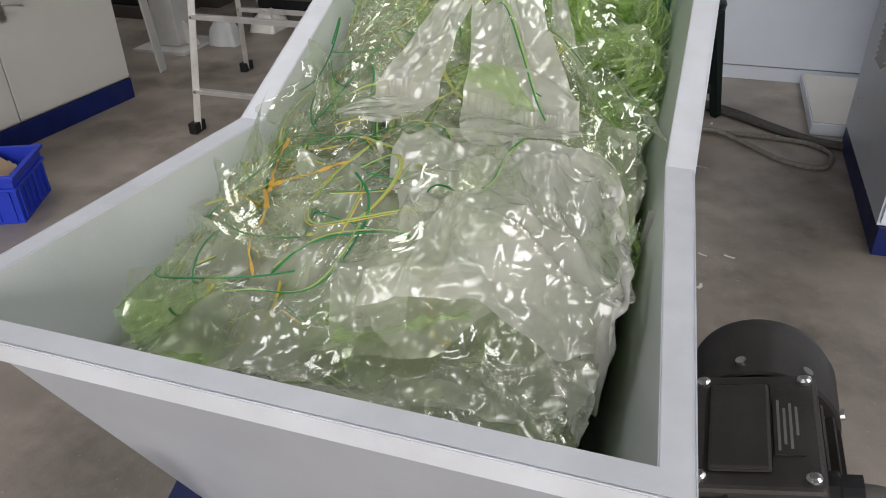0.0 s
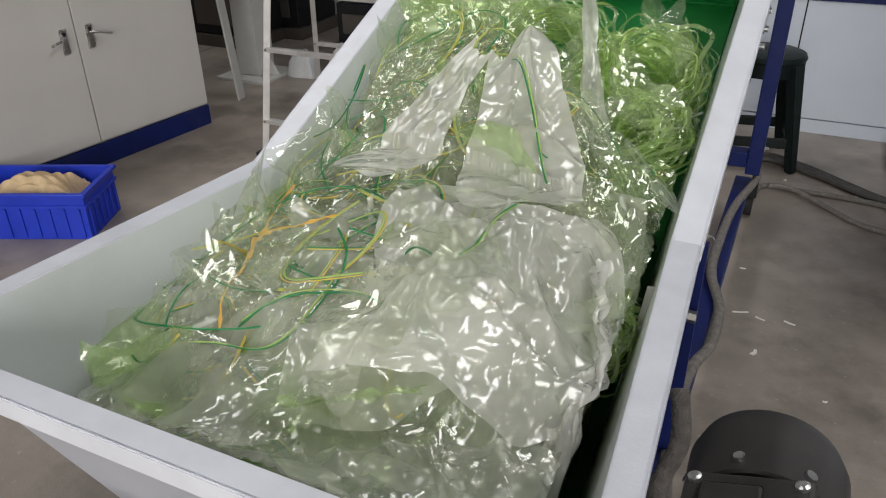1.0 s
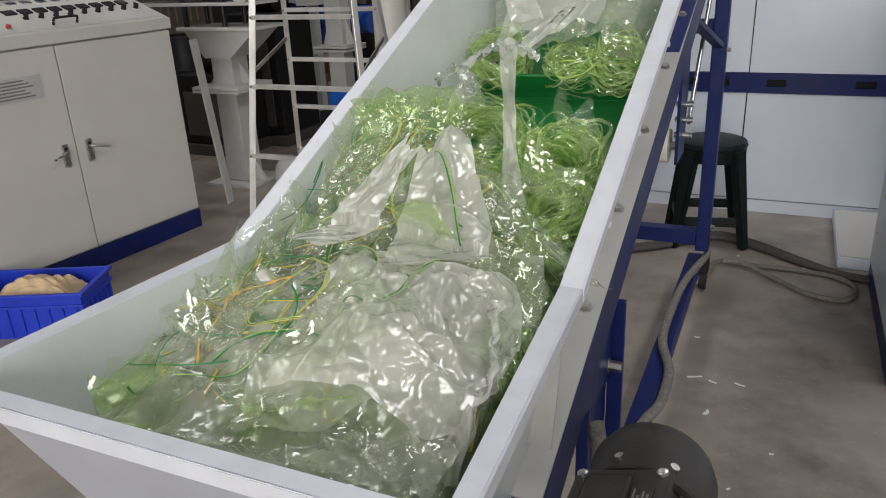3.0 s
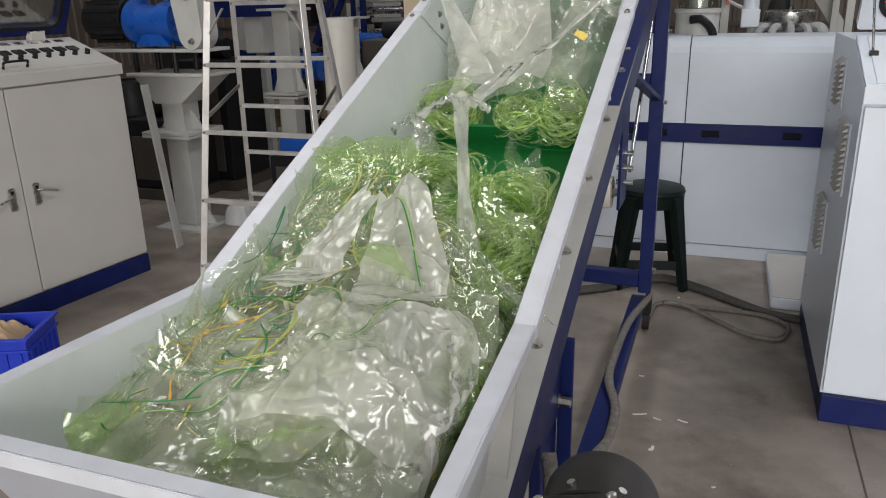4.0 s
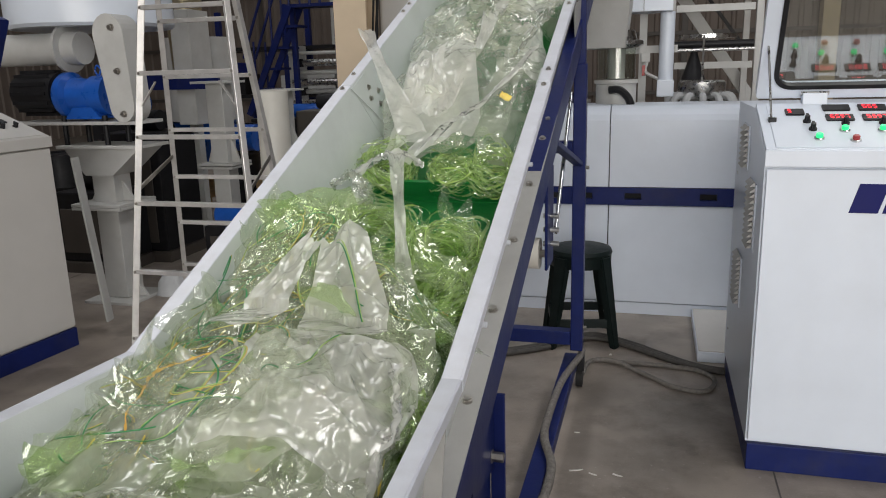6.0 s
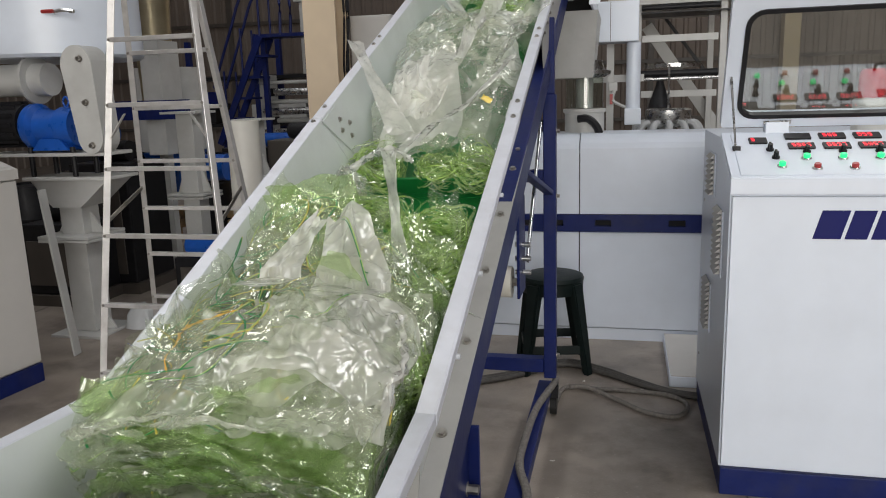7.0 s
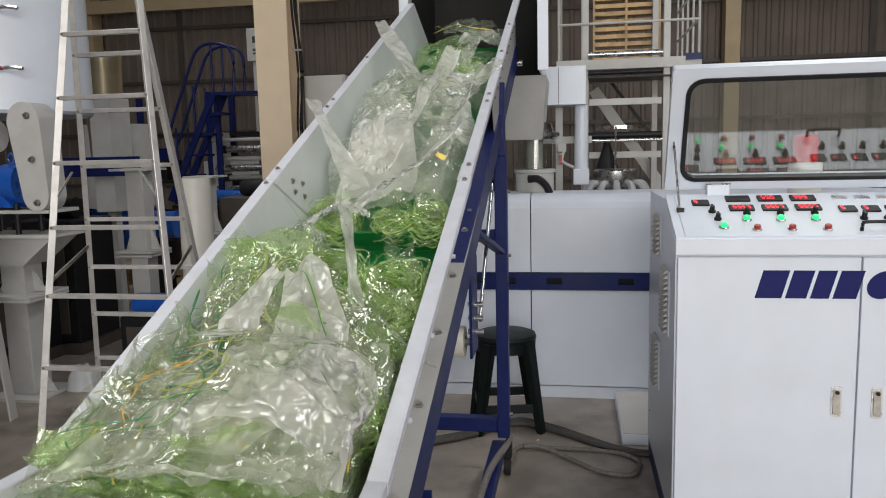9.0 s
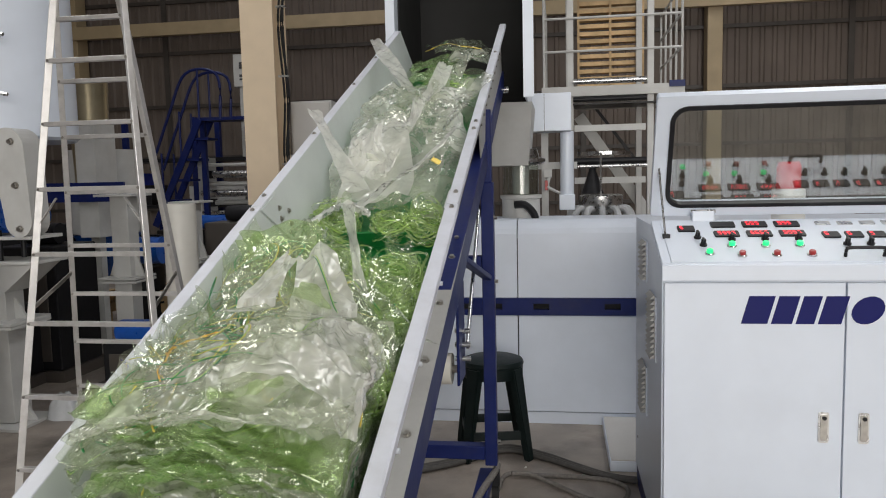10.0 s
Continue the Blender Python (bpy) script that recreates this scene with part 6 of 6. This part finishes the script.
def coil(x, y, z, R, seed, label, loops=40, flat=0.6, axis=(0.2, -0.5, 0.8), squash=0.75):
    """A hank of film edge trim: many loose loops round one axis."""
    rng = np.random.RandomState(seed)
    c = Vector((x, y, z))
    root = new("film_coil")
    root.location = c + SHIFT
    tagged(root, label, "film coil", "coils of edge trim")
    q = Vector(axis).to_track_quat("Z", "Y")
    for k in range(int(loops * 1.4)):
        bm = bmesh.new()
        r = R * rng.uniform(0.55, 1.0)
        tilt = Euler((rng.normal(0, 0.13), rng.normal(0, 0.13), rng.uniform(0, 6.28))).to_matrix()
        off = Vector((rng.normal(0, R * 0.08), rng.normal(0, R * 0.08), rng.normal(0, R * 0.22)))
        wd = rng.uniform(0.0025, 0.0078)
        n = 40
        ph, e = rng.uniform(0, 6.28), rng.uniform(0.03, 0.12)
        prev = None
        first = None
        for i in range(n + 1):
            a = i / n * math.tau
            rr = r * (1 + e * math.sin(3 * a + ph) + 0.04 * math.sin(7 * a + 2 * ph))
            ctr = Vector((rr * math.cos(a), rr * math.sin(a) * squash, 0.02 * math.sin(2 * a + ph)))
            tw = a * 0.5 + ph + 0.6 * math.sin(5 * a + ph)
            sd = Vector((math.cos(a) * math.cos(tw), math.sin(a) * math.cos(tw), math.sin(tw))) * wd / 2
            pair = []
            for s in (-1, 1):
                p = q @ (tilt @ (ctr + sd * s) + off)
                w = c + p
                w.x = min(max(w.x, wall_l(w.y) + 0.012), XR - 0.012)
                w.z = max(w.z, belt_z(w.y) + 0.006)
                pair.append(bm.verts.new(w - c))
            if prev:
                bm.faces.new((prev[0], pair[0], pair[1], prev[1]))
            prev = pair
        mat = (F_COIL if k % 8 else M_LIMESTRIPE) if k % 3 else (F_GREEN if k % 2 else F_CLEAR)
        part("film_loop", bm, mat, root, smooth=True, sharp=85)
    MOVERS.append((root, c + SHIFT))
    return root


def strip(pts, width, mat, label, seed, n=40, m=9, twist=0.6, ruck=0.012, name="film_strip", tape=None):
    """A long gathered strip of film along a path."""
    rng = np.random.RandomState(seed)
    ps = spline(pts, max(2, n // (len(pts) - 1)))
    P = []
    ph = rng.uniform(0, 6.28, 4)
    N = len(ps)
    for i, p in enumerate(ps):
        tg = (ps[min(i + 1, N - 1)] - ps[max(i - 1, 0)]).normalized()
        sd = tg.cross(Vector((0, 0, 1))).normalized()
        nm = sd.cross(tg)
        t = i / (N - 1)
        tw = twist * math.sin(3 * t + ph[0])
        w = width * (0.75 + 0.3 * math.sin(4 * t + ph[1]))
        for j in range(m):
            s = j / (m - 1) - 0.5
            rk = ruck * (abs(math.sin(s * 13 + ph[2] + 1.5 * math.sin(5 * t))) - 0.5) + 0.4 * ruck * math.sin(31 * t + 9 * s + ph[3])
            P.append(p + (sd * math.cos(tw) + nm * math.sin(tw)) * s * w + (nm * math.cos(tw) - sd * math.sin(tw)) * rk)
    return film_piece(name, [list(p) for p in P], N, mat, label, m=m)


def tuft(x, y, z, R, seed, label, count=4, sink=0.0):
    """Loose cut edge trim: green stripes with a yellow one beside them, in open loops."""
    rng = np.random.RandomState(seed)
    c = Vector((x, y, z))
    root = new("edge_trim")
    root.location = c + SHIFT
    tagged(root, label, "edge trim", "loose edge trim")
    for k in range(count):
        a0, sweep = rng.uniform(0, 6.28), rng.uniform(1.4, 4.4) * rng.choice((-1, 1))
        ra, rb = R * rng.uniform(0.5, 1.2), R * rng.uniform(0.35, 0.9)
        tw = rng.uniform(0, 6.28)
        ox, oy = rng.normal(0, R * 0.6), rng.normal(0, R * 0.6)
        lift, ph = rng.uniform(0.004, 0.03), rng.uniform(0, 6.28)
        lines = [[], []]
        for i in range(10):
            a = a0 + sweep * i / 9
            for q, rr in ((0, 1.0), (1, 1.0 + 0.0028 / ra)):
                u, v = ra * rr * math.cos(a), rb * rr * math.sin(a)
                px, py = ox + u * math.cos(tw) - v * math.sin(tw), oy + u * math.sin(tw) + v * math.cos(tw)
                w = Vector((min(max(x + px, wall_l(y + py + 0.3) + 0.02), XR - 0.03), max(y + py, 0.70), 0))
                w.z = heap_top(min(max(w.x, 0.2), 0.8), w.y) + 0.012 - sink + lift + 0.014 * math.sin(2 * a + ph)
                lines[q].append(w - c)
        part("stripe", tubed(lines[0], rng.uniform(0.0008, 0.0016), 5, 6, 0.5), M_GSTRIPE if k % 3 else M_LIMESTRIPE, root, smooth=True)
        if k % 2 == 0:
            part("stripe", tubed(lines[1], 0.0010, 5, 6, 0.5), M_YSTRIPE, root, smooth=True)
    MOVERS.append((root, c + SHIFT))


def heap_back(x):
    """How far up the belt the heap reaches at x."""
    return 1.36 + 0.75 * (0.5 - x)


# inner layers that fill the hopper
_r = np.random.RandomState(11)
for k in range(30):
    x = _r.uniform(0.34, 0.66)
    draped(x, _r.uniform(0.72, heap_back(x) - 0.05), _r.uniform(0.34, 0.50), _r.uniform(0.30, 0.46), _r.uniform(0, 180), -0.13 + 0.10 * _r.rand(), (F_GREEN, F_GREEN, F_HAZE, F_GREEN, F_CLEAR)[k % 5], "crumpled green-tinted plastic film inside the heap", 100 + k, n=34, amp=0.034)
for k in range(26):
    draped(_r.uniform(0.34, 0.66), _r.uniform(0.74, 0.92), _r.uniform(0.28, 0.42), _r.uniform(0.22, 0.34), _r.uniform(0, 180), -0.33 + 0.20 * _r.rand(), (F_GREEN, F_HAZE, F_GREEN, F_CLEAR)[k % 4], "crumpled green-tinted film deep in the hopper", 150 + k, n=28, amp=0.034, stripes=k % 2)
for k in range(30):
    x, y = _r.uniform(0.30, 0.70), _r.uniform(0.72, 0.92)
    chunk(x, y, heap_top(x, y) - _r.uniform(0.08, 0.26), _r.uniform(0.14, 0.24), 1000 + k, (F_CLEAR, F_HAZE, F_GREEN, F_CLEAR, F_MILK)[k % 5], "bunched film deep in the hopper", n=30, stripes=k % 3)
draped(0.47, 0.80, 0.22, 0.16, 15, -0.085, F_MILK, "milky plastic bag buried in the hopper", 1101, n=60, amp=0.03, name="film_bag", folds=8, stripes=2)
draped(0.38, 0.76, 0.16, 0.16, -30, -0.12, F_HAZE, "hazy plastic bag buried in the hopper", 1102, n=56, amp=0.03, name="film_bag", folds=8, stripes=1)
chunk(0.50, 0.84, heap_top(0.5, 0.84) - 0.07, 0.07, 1103, M_PINK, "pale peach wad of film", n=16)
for k in range(6):
    x, y = _r.uniform(0.32, 0.6), _r.uniform(0.76, 0.9)
    tuft(x, y, heap_top(x, y) - 0.06, 0.09, 1150 + k, "loose green and yellow edge trim in the hopper", 3, sink=0.08)
# top layers
for k in range(34):
    x = _r.uniform(0.28, 0.66)
    draped(x, _r.uniform(0.70, heap_back(x)), _r.uniform(0.18, 0.36), _r.uniform(0.18, 0.36), _r.uniform(0, 180), -0.03 + 0.05 * _r.rand(), (F_CLEAR, F_CLEAR, F_GREEN, F_CLEAR, F_HAZE, F_CLEAR)[k % 6], "crinkled clear plastic film with thin green and yellow edge stripes", 200 + k, n=40, amp=0.030, stripes=_r.randint(1, 4))
for k in range(44):
    x = _r.uniform(0.27, 0.70)
    y = _r.uniform(0.70, heap_back(x) + 0.03)
    chunk(x, y, heap_top(x, y) + _r.uniform(-0.03, 0.015), _r.uniform(0.10, 0.21), 400 + k, (F_CLEAR, F_CLEAR, F_GREEN, F_CLEAR)[k % 4], "bunched handful of clear green-tinted film", n=28, stripes=_r.randint(0, 3))
for k in range(22):
    x = _r.uniform(0.27, 0.58)
    y = _r.uniform(0.72, heap_back(x))
    tuft(x, y, heap_top(x, y) + 0.012, _r.uniform(0.06, 0.13), 600 + k, "loose green and yellow striped edge trim on the heap", _r.randint(2, 4))
# film that stays behind at the hopper's front
for k in range(7):
    x, y = _r.uniform(0.24, 0.62), _r.uniform(0.70, 0.78)
    draped(x, y, 0.2, 0.16, _r.uniform(0, 180), -0.10 + 0.05 * _r.rand(), (F_CLEAR, F_GREEN)[k % 2], "crinkled clear film at the hopper's front wall", 700 + k, n=26, amp=0.02, stripes=1, stay=True)

# large milky bags
draped(0.572, 1.10, 0.150, 0.26, 22, 0.060, F_MILK, "milky white plastic bag lying on the heap", 801, taper=0.5, n=90, amp=0.016, name="film_bag", folds=7, grain="limp", stripes=1)
draped(0.625, 0.87, 0.25, 0.29, 14, 0.040, F_MILK, "torn milky white plastic bag lying on the heap", 802, n=90, amp=0.024, name="film_bag", folds=9, grain="limp", stripes=1)
draped(0.64, 0.715, 0.22, 0.13, 8, 0.005, F_HAZE, "hazy torn plastic bag hanging at the hopper's front", 803, n=70, amp=0.022, name="film_bag", folds=8, grain="limp")
draped(0.452, 1.08, 0.10, 0.26, -10, 0.065, F_MILK, "folded flap of milky plastic film", 804, taper=0.7, n=60, amp=0.008, name="film_bag", folds=3, grain="limp")
draped(0.52, 0.80, 0.07, 0.26, 12, 0.030, F_HAZE, "long hazy strip of film over the heap", 805, n=56, amp=0.014, name="film_bag", grain="limp")
draped(0.69, 1.02, 0.10, 0.22, 10, 0.0, F_HAZE, "hazy plastic bag against the trough's side", 806, n=50, amp=0.02, name="film_bag", grain="limp")
strip([(0.715, 0.93, 0.95), (0.735, 0.88, 0.925), (0.748, 0.83, 0.905), (0.738, 0.78, 0.88), (0.725, 0.74, 0.82)], 0.028, F_MILK, "twisted white film tail hanging into the hopper", 811, twist=1.4)
draped(0.735, 1.13, 0.10, 0.15, -35, 0.075, F_CLEAR, "clear film with a yellow stripe hanging over the rim", 812, n=40, amp=0.012, stripes=2, free=True)
# orange tape and peach wad


def on_heap(x, y, up=0.03):
    return (x, y, heap_top(x, y) + up)


strip([on_heap(0.300, 1.01, 0.045), on_heap(0.318, 0.95, 0.04), on_heap(0.335, 0.905), on_heap(0.352, 0.865)], 0.008, M_TAPE, "crumpled orange tape on the heap", 821, name="tape_strip", m=5, ruck=0.003)
strip([on_heap(0.352, 0.868, 0.035), on_heap(0.40, 0.87, 0.04), on_heap(0.44, 0.90, 0.04)], 0.006, M_TAPE, "twisted orange tape on the heap", 822, name="tape_strip", m=5, ruck=0.003)
strip([on_heap(0.345, 0.87), on_heap(0.375, 0.82), on_heap(0.385, 0.77), on_heap(0.41, 0.73)], 0.005, M_TAPE, "thin orange tape trailing down the heap", 824, name="tape_strip", m=5, ruck=0.003)
chunk(0.57, 0.95, 0.925, 0.045, 823, M_PINK, "pale peach wad of film", n=14)
# green film under the hanks
for k in range(14):
    x, y = _r.uniform(0.31, 0.69), _r.uniform(1.38, 1.64)
    chunk(x, y, belt_z(y) + _r.uniform(0.04, 0.08), _r.uniform(0.12, 0.18), 1200 + k, (F_GREEN, F_COIL)[k % 2], "bunched green film under coiled trim", n=24)
# hanks on the belt
coil(0.45, 1.58, belt_z(1.58) + 0.115, 0.115, 901, "green and yellow hank of coiled edge trim on the belt", 84)
coil(0.632, 1.55, belt_z(1.55) + 0.11, 0.10, 902, "loosely coiled clear green edge trim on the belt", 72)
coil(0.66, 1.38, belt_z(1.38) + 0.14, 0.085, 903, "clear green hank of film against the trough's side", 48, axis=(-0.5, -0.3, 0.8))
coil(0.345, 1.96, belt_z(1.96) + 0.085, 0.085, 904, "small green hank of coiled film above the cleat", 54)
coil(0.535, 1.97, belt_z(1.97) + 0.07, 0.08, 905, "small green hank of coiled film above the cleat", 50, axis=(0.1, -0.2, 1))
coil(0.645, 1.96, belt_z(1.96) + 0.075, 0.08, 906, "small green hank of coiled film above the cleat", 50)
coil(0.40, 3.20, belt_z(3.20) + 0.07, 0.08, 907, "yellow-green hank of coiled film near the belt's head", 32)
coil(0.58, 3.35, belt_z(3.35) + 0.07, 0.09, 908, "green hank of coiled film near the belt's head", 35)
coil(0.70, 0.98, 0.83, 0.07, 909, "dark green hank of film deep at the trough's side", 28, axis=(-0.6, -0.3, 0.7))
strip([inc(0.455, 1.72, 0.05), inc(0.482, 1.63, 0.03), inc(0.530, 1.49, 0.045), inc(0.575, 1.36, 0.075), inc(0.60, 1.29, 0.10)], 0.055, F_MILK, "white gathered film strip hanging over a coil", 831, twist=0.25, ruck=0.012)
strip([inc(0.29, 1.66, 0.11), inc(0.34, 1.69, 0.09), inc(0.385, 1.62, 0.10), inc(0.37, 1.52, 0.14)], 0.06, F_HAZE, "hazy film strip curled by the trough's side", 832, twist=0.7, ruck=0.014)
strip([inc(0.31, 1.72, 0.12), inc(0.40, 1.73, 0.07), inc(0.46, 1.72, 0.05), inc(0.52, 1.70, 0.07)], 0.04, F_MILK, "white film strip across the belt", 833, twist=0.5)
# white bags and strips further up the belt
strip([inc(0.215, 2.215, -0.07), inc(0.285, 2.10, -0.035), inc(0.365, 1.98, 0.02), inc(0.45, 1.85, 0.07)], 0.078, F_MILK, "flattened clear film tube leaning over the rim", 841, n=30, twist=0.2, ruck=0.007)
strip([inc(0.725, 2.22, 0.0), inc(0.63, 1.97, 0.03), inc(0.555, 1.85, 0.04), inc(0.47, 1.70, 0.06)], 0.045, F_MILK, "long white film strip along the belt", 842, n=44, twist=0.3, ruck=0.008)
strip([inc(0.79, 2.66, -0.04), inc(0.735, 2.52, -0.01), inc(0.69, 2.38, 0.02), inc(0.64, 2.20, 0.05)], 0.055, F_HAZE, "hazy film strip reaching over the trough's rim", 843, n=34, twist=0.4, ruck=0.008)
strip([inc(0.23, 3.10, -0.09), inc(0.31, 2.95, -0.055), inc(0.39, 2.82, -0.01), inc(0.47, 2.70, 0.04)], 0.07, F_MILK, "flattened film tube sticking up over the rim", 844, n=36, twist=0.25, ruck=0.007)
strip([inc(0.59, 2.86, -0.03), inc(0.575, 2.70, 0.0), inc(0.545, 2.52, 0.02), inc(0.50, 2.34, 0.05)], 0.065, F_MILK, "white film strip standing up from the bunch", 845, n=36, twist=0.5, ruck=0.010)
strip([inc(0.545, 2.46, -0.02), inc(0.55, 2.32, 0.0), inc(0.53, 2.16, 0.03), inc(0.49, 1.98, 0.07)], 0.060, F_MILK, "long gathered strip of white film on the belt", 846, n=36, twist=0.4, ruck=0.012)
strip([inc(0.66, 3.12, 0.0), inc(0.64, 2.98, 0.01), inc(0.61, 2.82, 0.03)], 0.07, F_HAZE, "hazy gathered strip of film on the belt", 847, n=36, twist=0.5, ruck=0.012)
for k, (x, y, w, h, a, lf, mt, tp) in enumerate((
        (0.45, 2.18, 0.24, 0.44, 4, 0.055, F_MILK, 0.55), (0.40, 2.12, 0.24, 0.30, 20, 0.02, F_HAZE, 0.0), (0.60, 2.20, 0.22, 0.40, -14, 0.03, F_HAZE, 0.3), (0.42, 2.10, 0.14, 0.16, 10, 0.085, F_MILK, 0.2),
        (0.665, 2.12, 0.15, 0.32, -4, 0.02, F_HAZE, 0.2), (0.67, 2.36, 0.14, 0.34, 6, 0.03, F_MILK, 0.4), (0.40, 2.42, 0.24, 0.28, 30, 0.03, F_HAZE, 0.3), (0.60, 2.50, 0.22, 0.30, -10, 0.04, F_HAZE, 0.4), (0.45, 2.68, 0.28, 0.34, 35, 0.03, F_HAZE, 0.2),
        (0.62, 2.74, 0.20, 0.30, -20, 0.05, F_MILK, 0.5), (0.38, 2.84, 0.20, 0.28, -30, 0.05, F_HAZE, 0.4), (0.56, 2.96, 0.26, 0.28, 20, 0.05, F_HAZE, 0.0), (0.46, 3.06, 0.28, 0.26, 70, 0.03, F_CLEAR, 0.0), (0.50, 3.2, 0.30, 0.28, 0, 0.03, F_GREEN, 0.0), (0.50, 3.45, 0.30, 0.25, 50, 0.03, F_CLEAR, 0.0), (0.44, 3.35, 0.24, 0.20, 50, 0.06, F_GREEN, 0.0))):
    draped(x, y, w, h, a, lf, mt, "white gathered plastic film riding up the belt", 860 + k, n=64, amp=0.020, name="film_bag", folds=7, grain="limp", taper=tp)
for k in range(12):
    x, y = _r.uniform(0.32, 0.68), _r.uniform(2.10, 3.4)
    chunk(x, y, heap_top(x, y) + _r.uniform(-0.03, 0.015), _r.uniform(0.14, 0.22), 880 + k, (F_HAZE, F_CLEAR, F_HAZE)[k % 3], "bunched white and clear film on the belt")
for k in range(8):
    x, y = _r.uniform(0.30, 0.70), _r.uniform(1.40, 1.62)
    chunk(x, y, belt_z(y) + 0.05, 0.13, 940 + k, (F_CLEAR, F_GREEN)[k % 2], "bunched clear green film on the belt", stripes=1)
# film heaped at the belt's head
for k, (x, y, w, h, a, lf, mt) in enumerate(((0.42, 3.60, 0.26, 0.22, 20, 0.05, F_GREEN), (0.60, 3.62, 0.24, 0.24, -15, 0.08, F_CLEAR), (0.52, 3.70, 0.24, 0.20, 40, 0.11, F_CLEAR), (0.62, 3.52, 0.20, 0.20, 0, 0.10, F_HAZE))):
    draped(x, y, w, h, a, lf, mt, "crumpled clear green film at the belt's head", 1600 + k, n=44, amp=0.03, name="film_bag", folds=7, stripes=1)
strip([inc(0.40, 3.42, 0.06), inc(0.50, 3.47, 0.04), inc(0.60, 3.44, 0.05), inc(0.68, 3.46, 0.07)], 0.012, M_YSTRIPE, "yellow tape lying over film at the belt's head", 1610, name="tape_strip", m=5, ruck=0.003)
# knot of yellow tape
chunk(0.68, 1.945, inc(0, 1.945, 0.02).z, 0.036, 971, M_KNOT, "small knot of yellow tape", n=12)

# clear film wrapped round the hanks, and wads at the heap's foot and sides
for k, (x, y, up, sz) in enumerate(((0.45, 1.60, 0.17, 0.17), (0.40, 1.53, 0.14, 0.13), (0.64, 1.58, 0.15, 0.15), (0.66, 1.38, 0.17, 0.14), (0.36, 1.97, 0.12, 0.13), (0.54, 1.98, 0.11, 0.12), (0.65, 1.97, 0.12, 0.13), (0.33, 1.60, 0.13, 0.15))):
    chunk(x, y, belt_z(y) + up, sz, 1300 + k, F_CLEAR, "clear film wrapped loosely round coiled trim", n=30)
for k in range(16):
    x, y = _r.uniform(0.30, 0.68), _r.uniform(0.72, 0.96)
    chunk(x, y, heap_top(x, y) - _r.uniform(0.02, 0.10), _r.uniform(0.12, 0.2), 1400 + k, (F_CLEAR, F_HAZE, F_CLEAR)[k % 3], "bunched clear film low in the heap", n=30, stripes=k % 2)
for k in range(14):
    x, y = _r.uniform(0.28, 0.68), _r.uniform(0.74, 0.86)
    chunk(x, y, heap_top(x, y) - _r.uniform(0.06, 0.2), _r.uniform(0.16, 0.24), 1500 + k, (F_GREEN, F_CLEAR, F_GREEN, F_HAZE)[k % 4], "bunched green film low in the hopper", n=32, stripes=k % 3)

# ---------------------------------------------------------------- what moves
# the belt stands, runs for a second and a half, stands, and runs again: seconds and metres run
BELT = [(0.0, 0.0), (5.6, 0.0), (5.75, 0.012), (7.0, 0.245), (7.15, 0.262), (7.3, 0.267), (8.7, 0.267), (8.85, 0.273), (9.0, 0.288), (10.0, 0.462)]


def motions():
    for ob, c in MOVERS:
        walk(ob, [(t, pose(*(c + DV * s))) for t, s in BELT])
    for ob, c in CLEATS:
        walk(ob, [(t, pose(*(c + DV * s), math.degrees(TH))) for t, s in BELT])


motions()
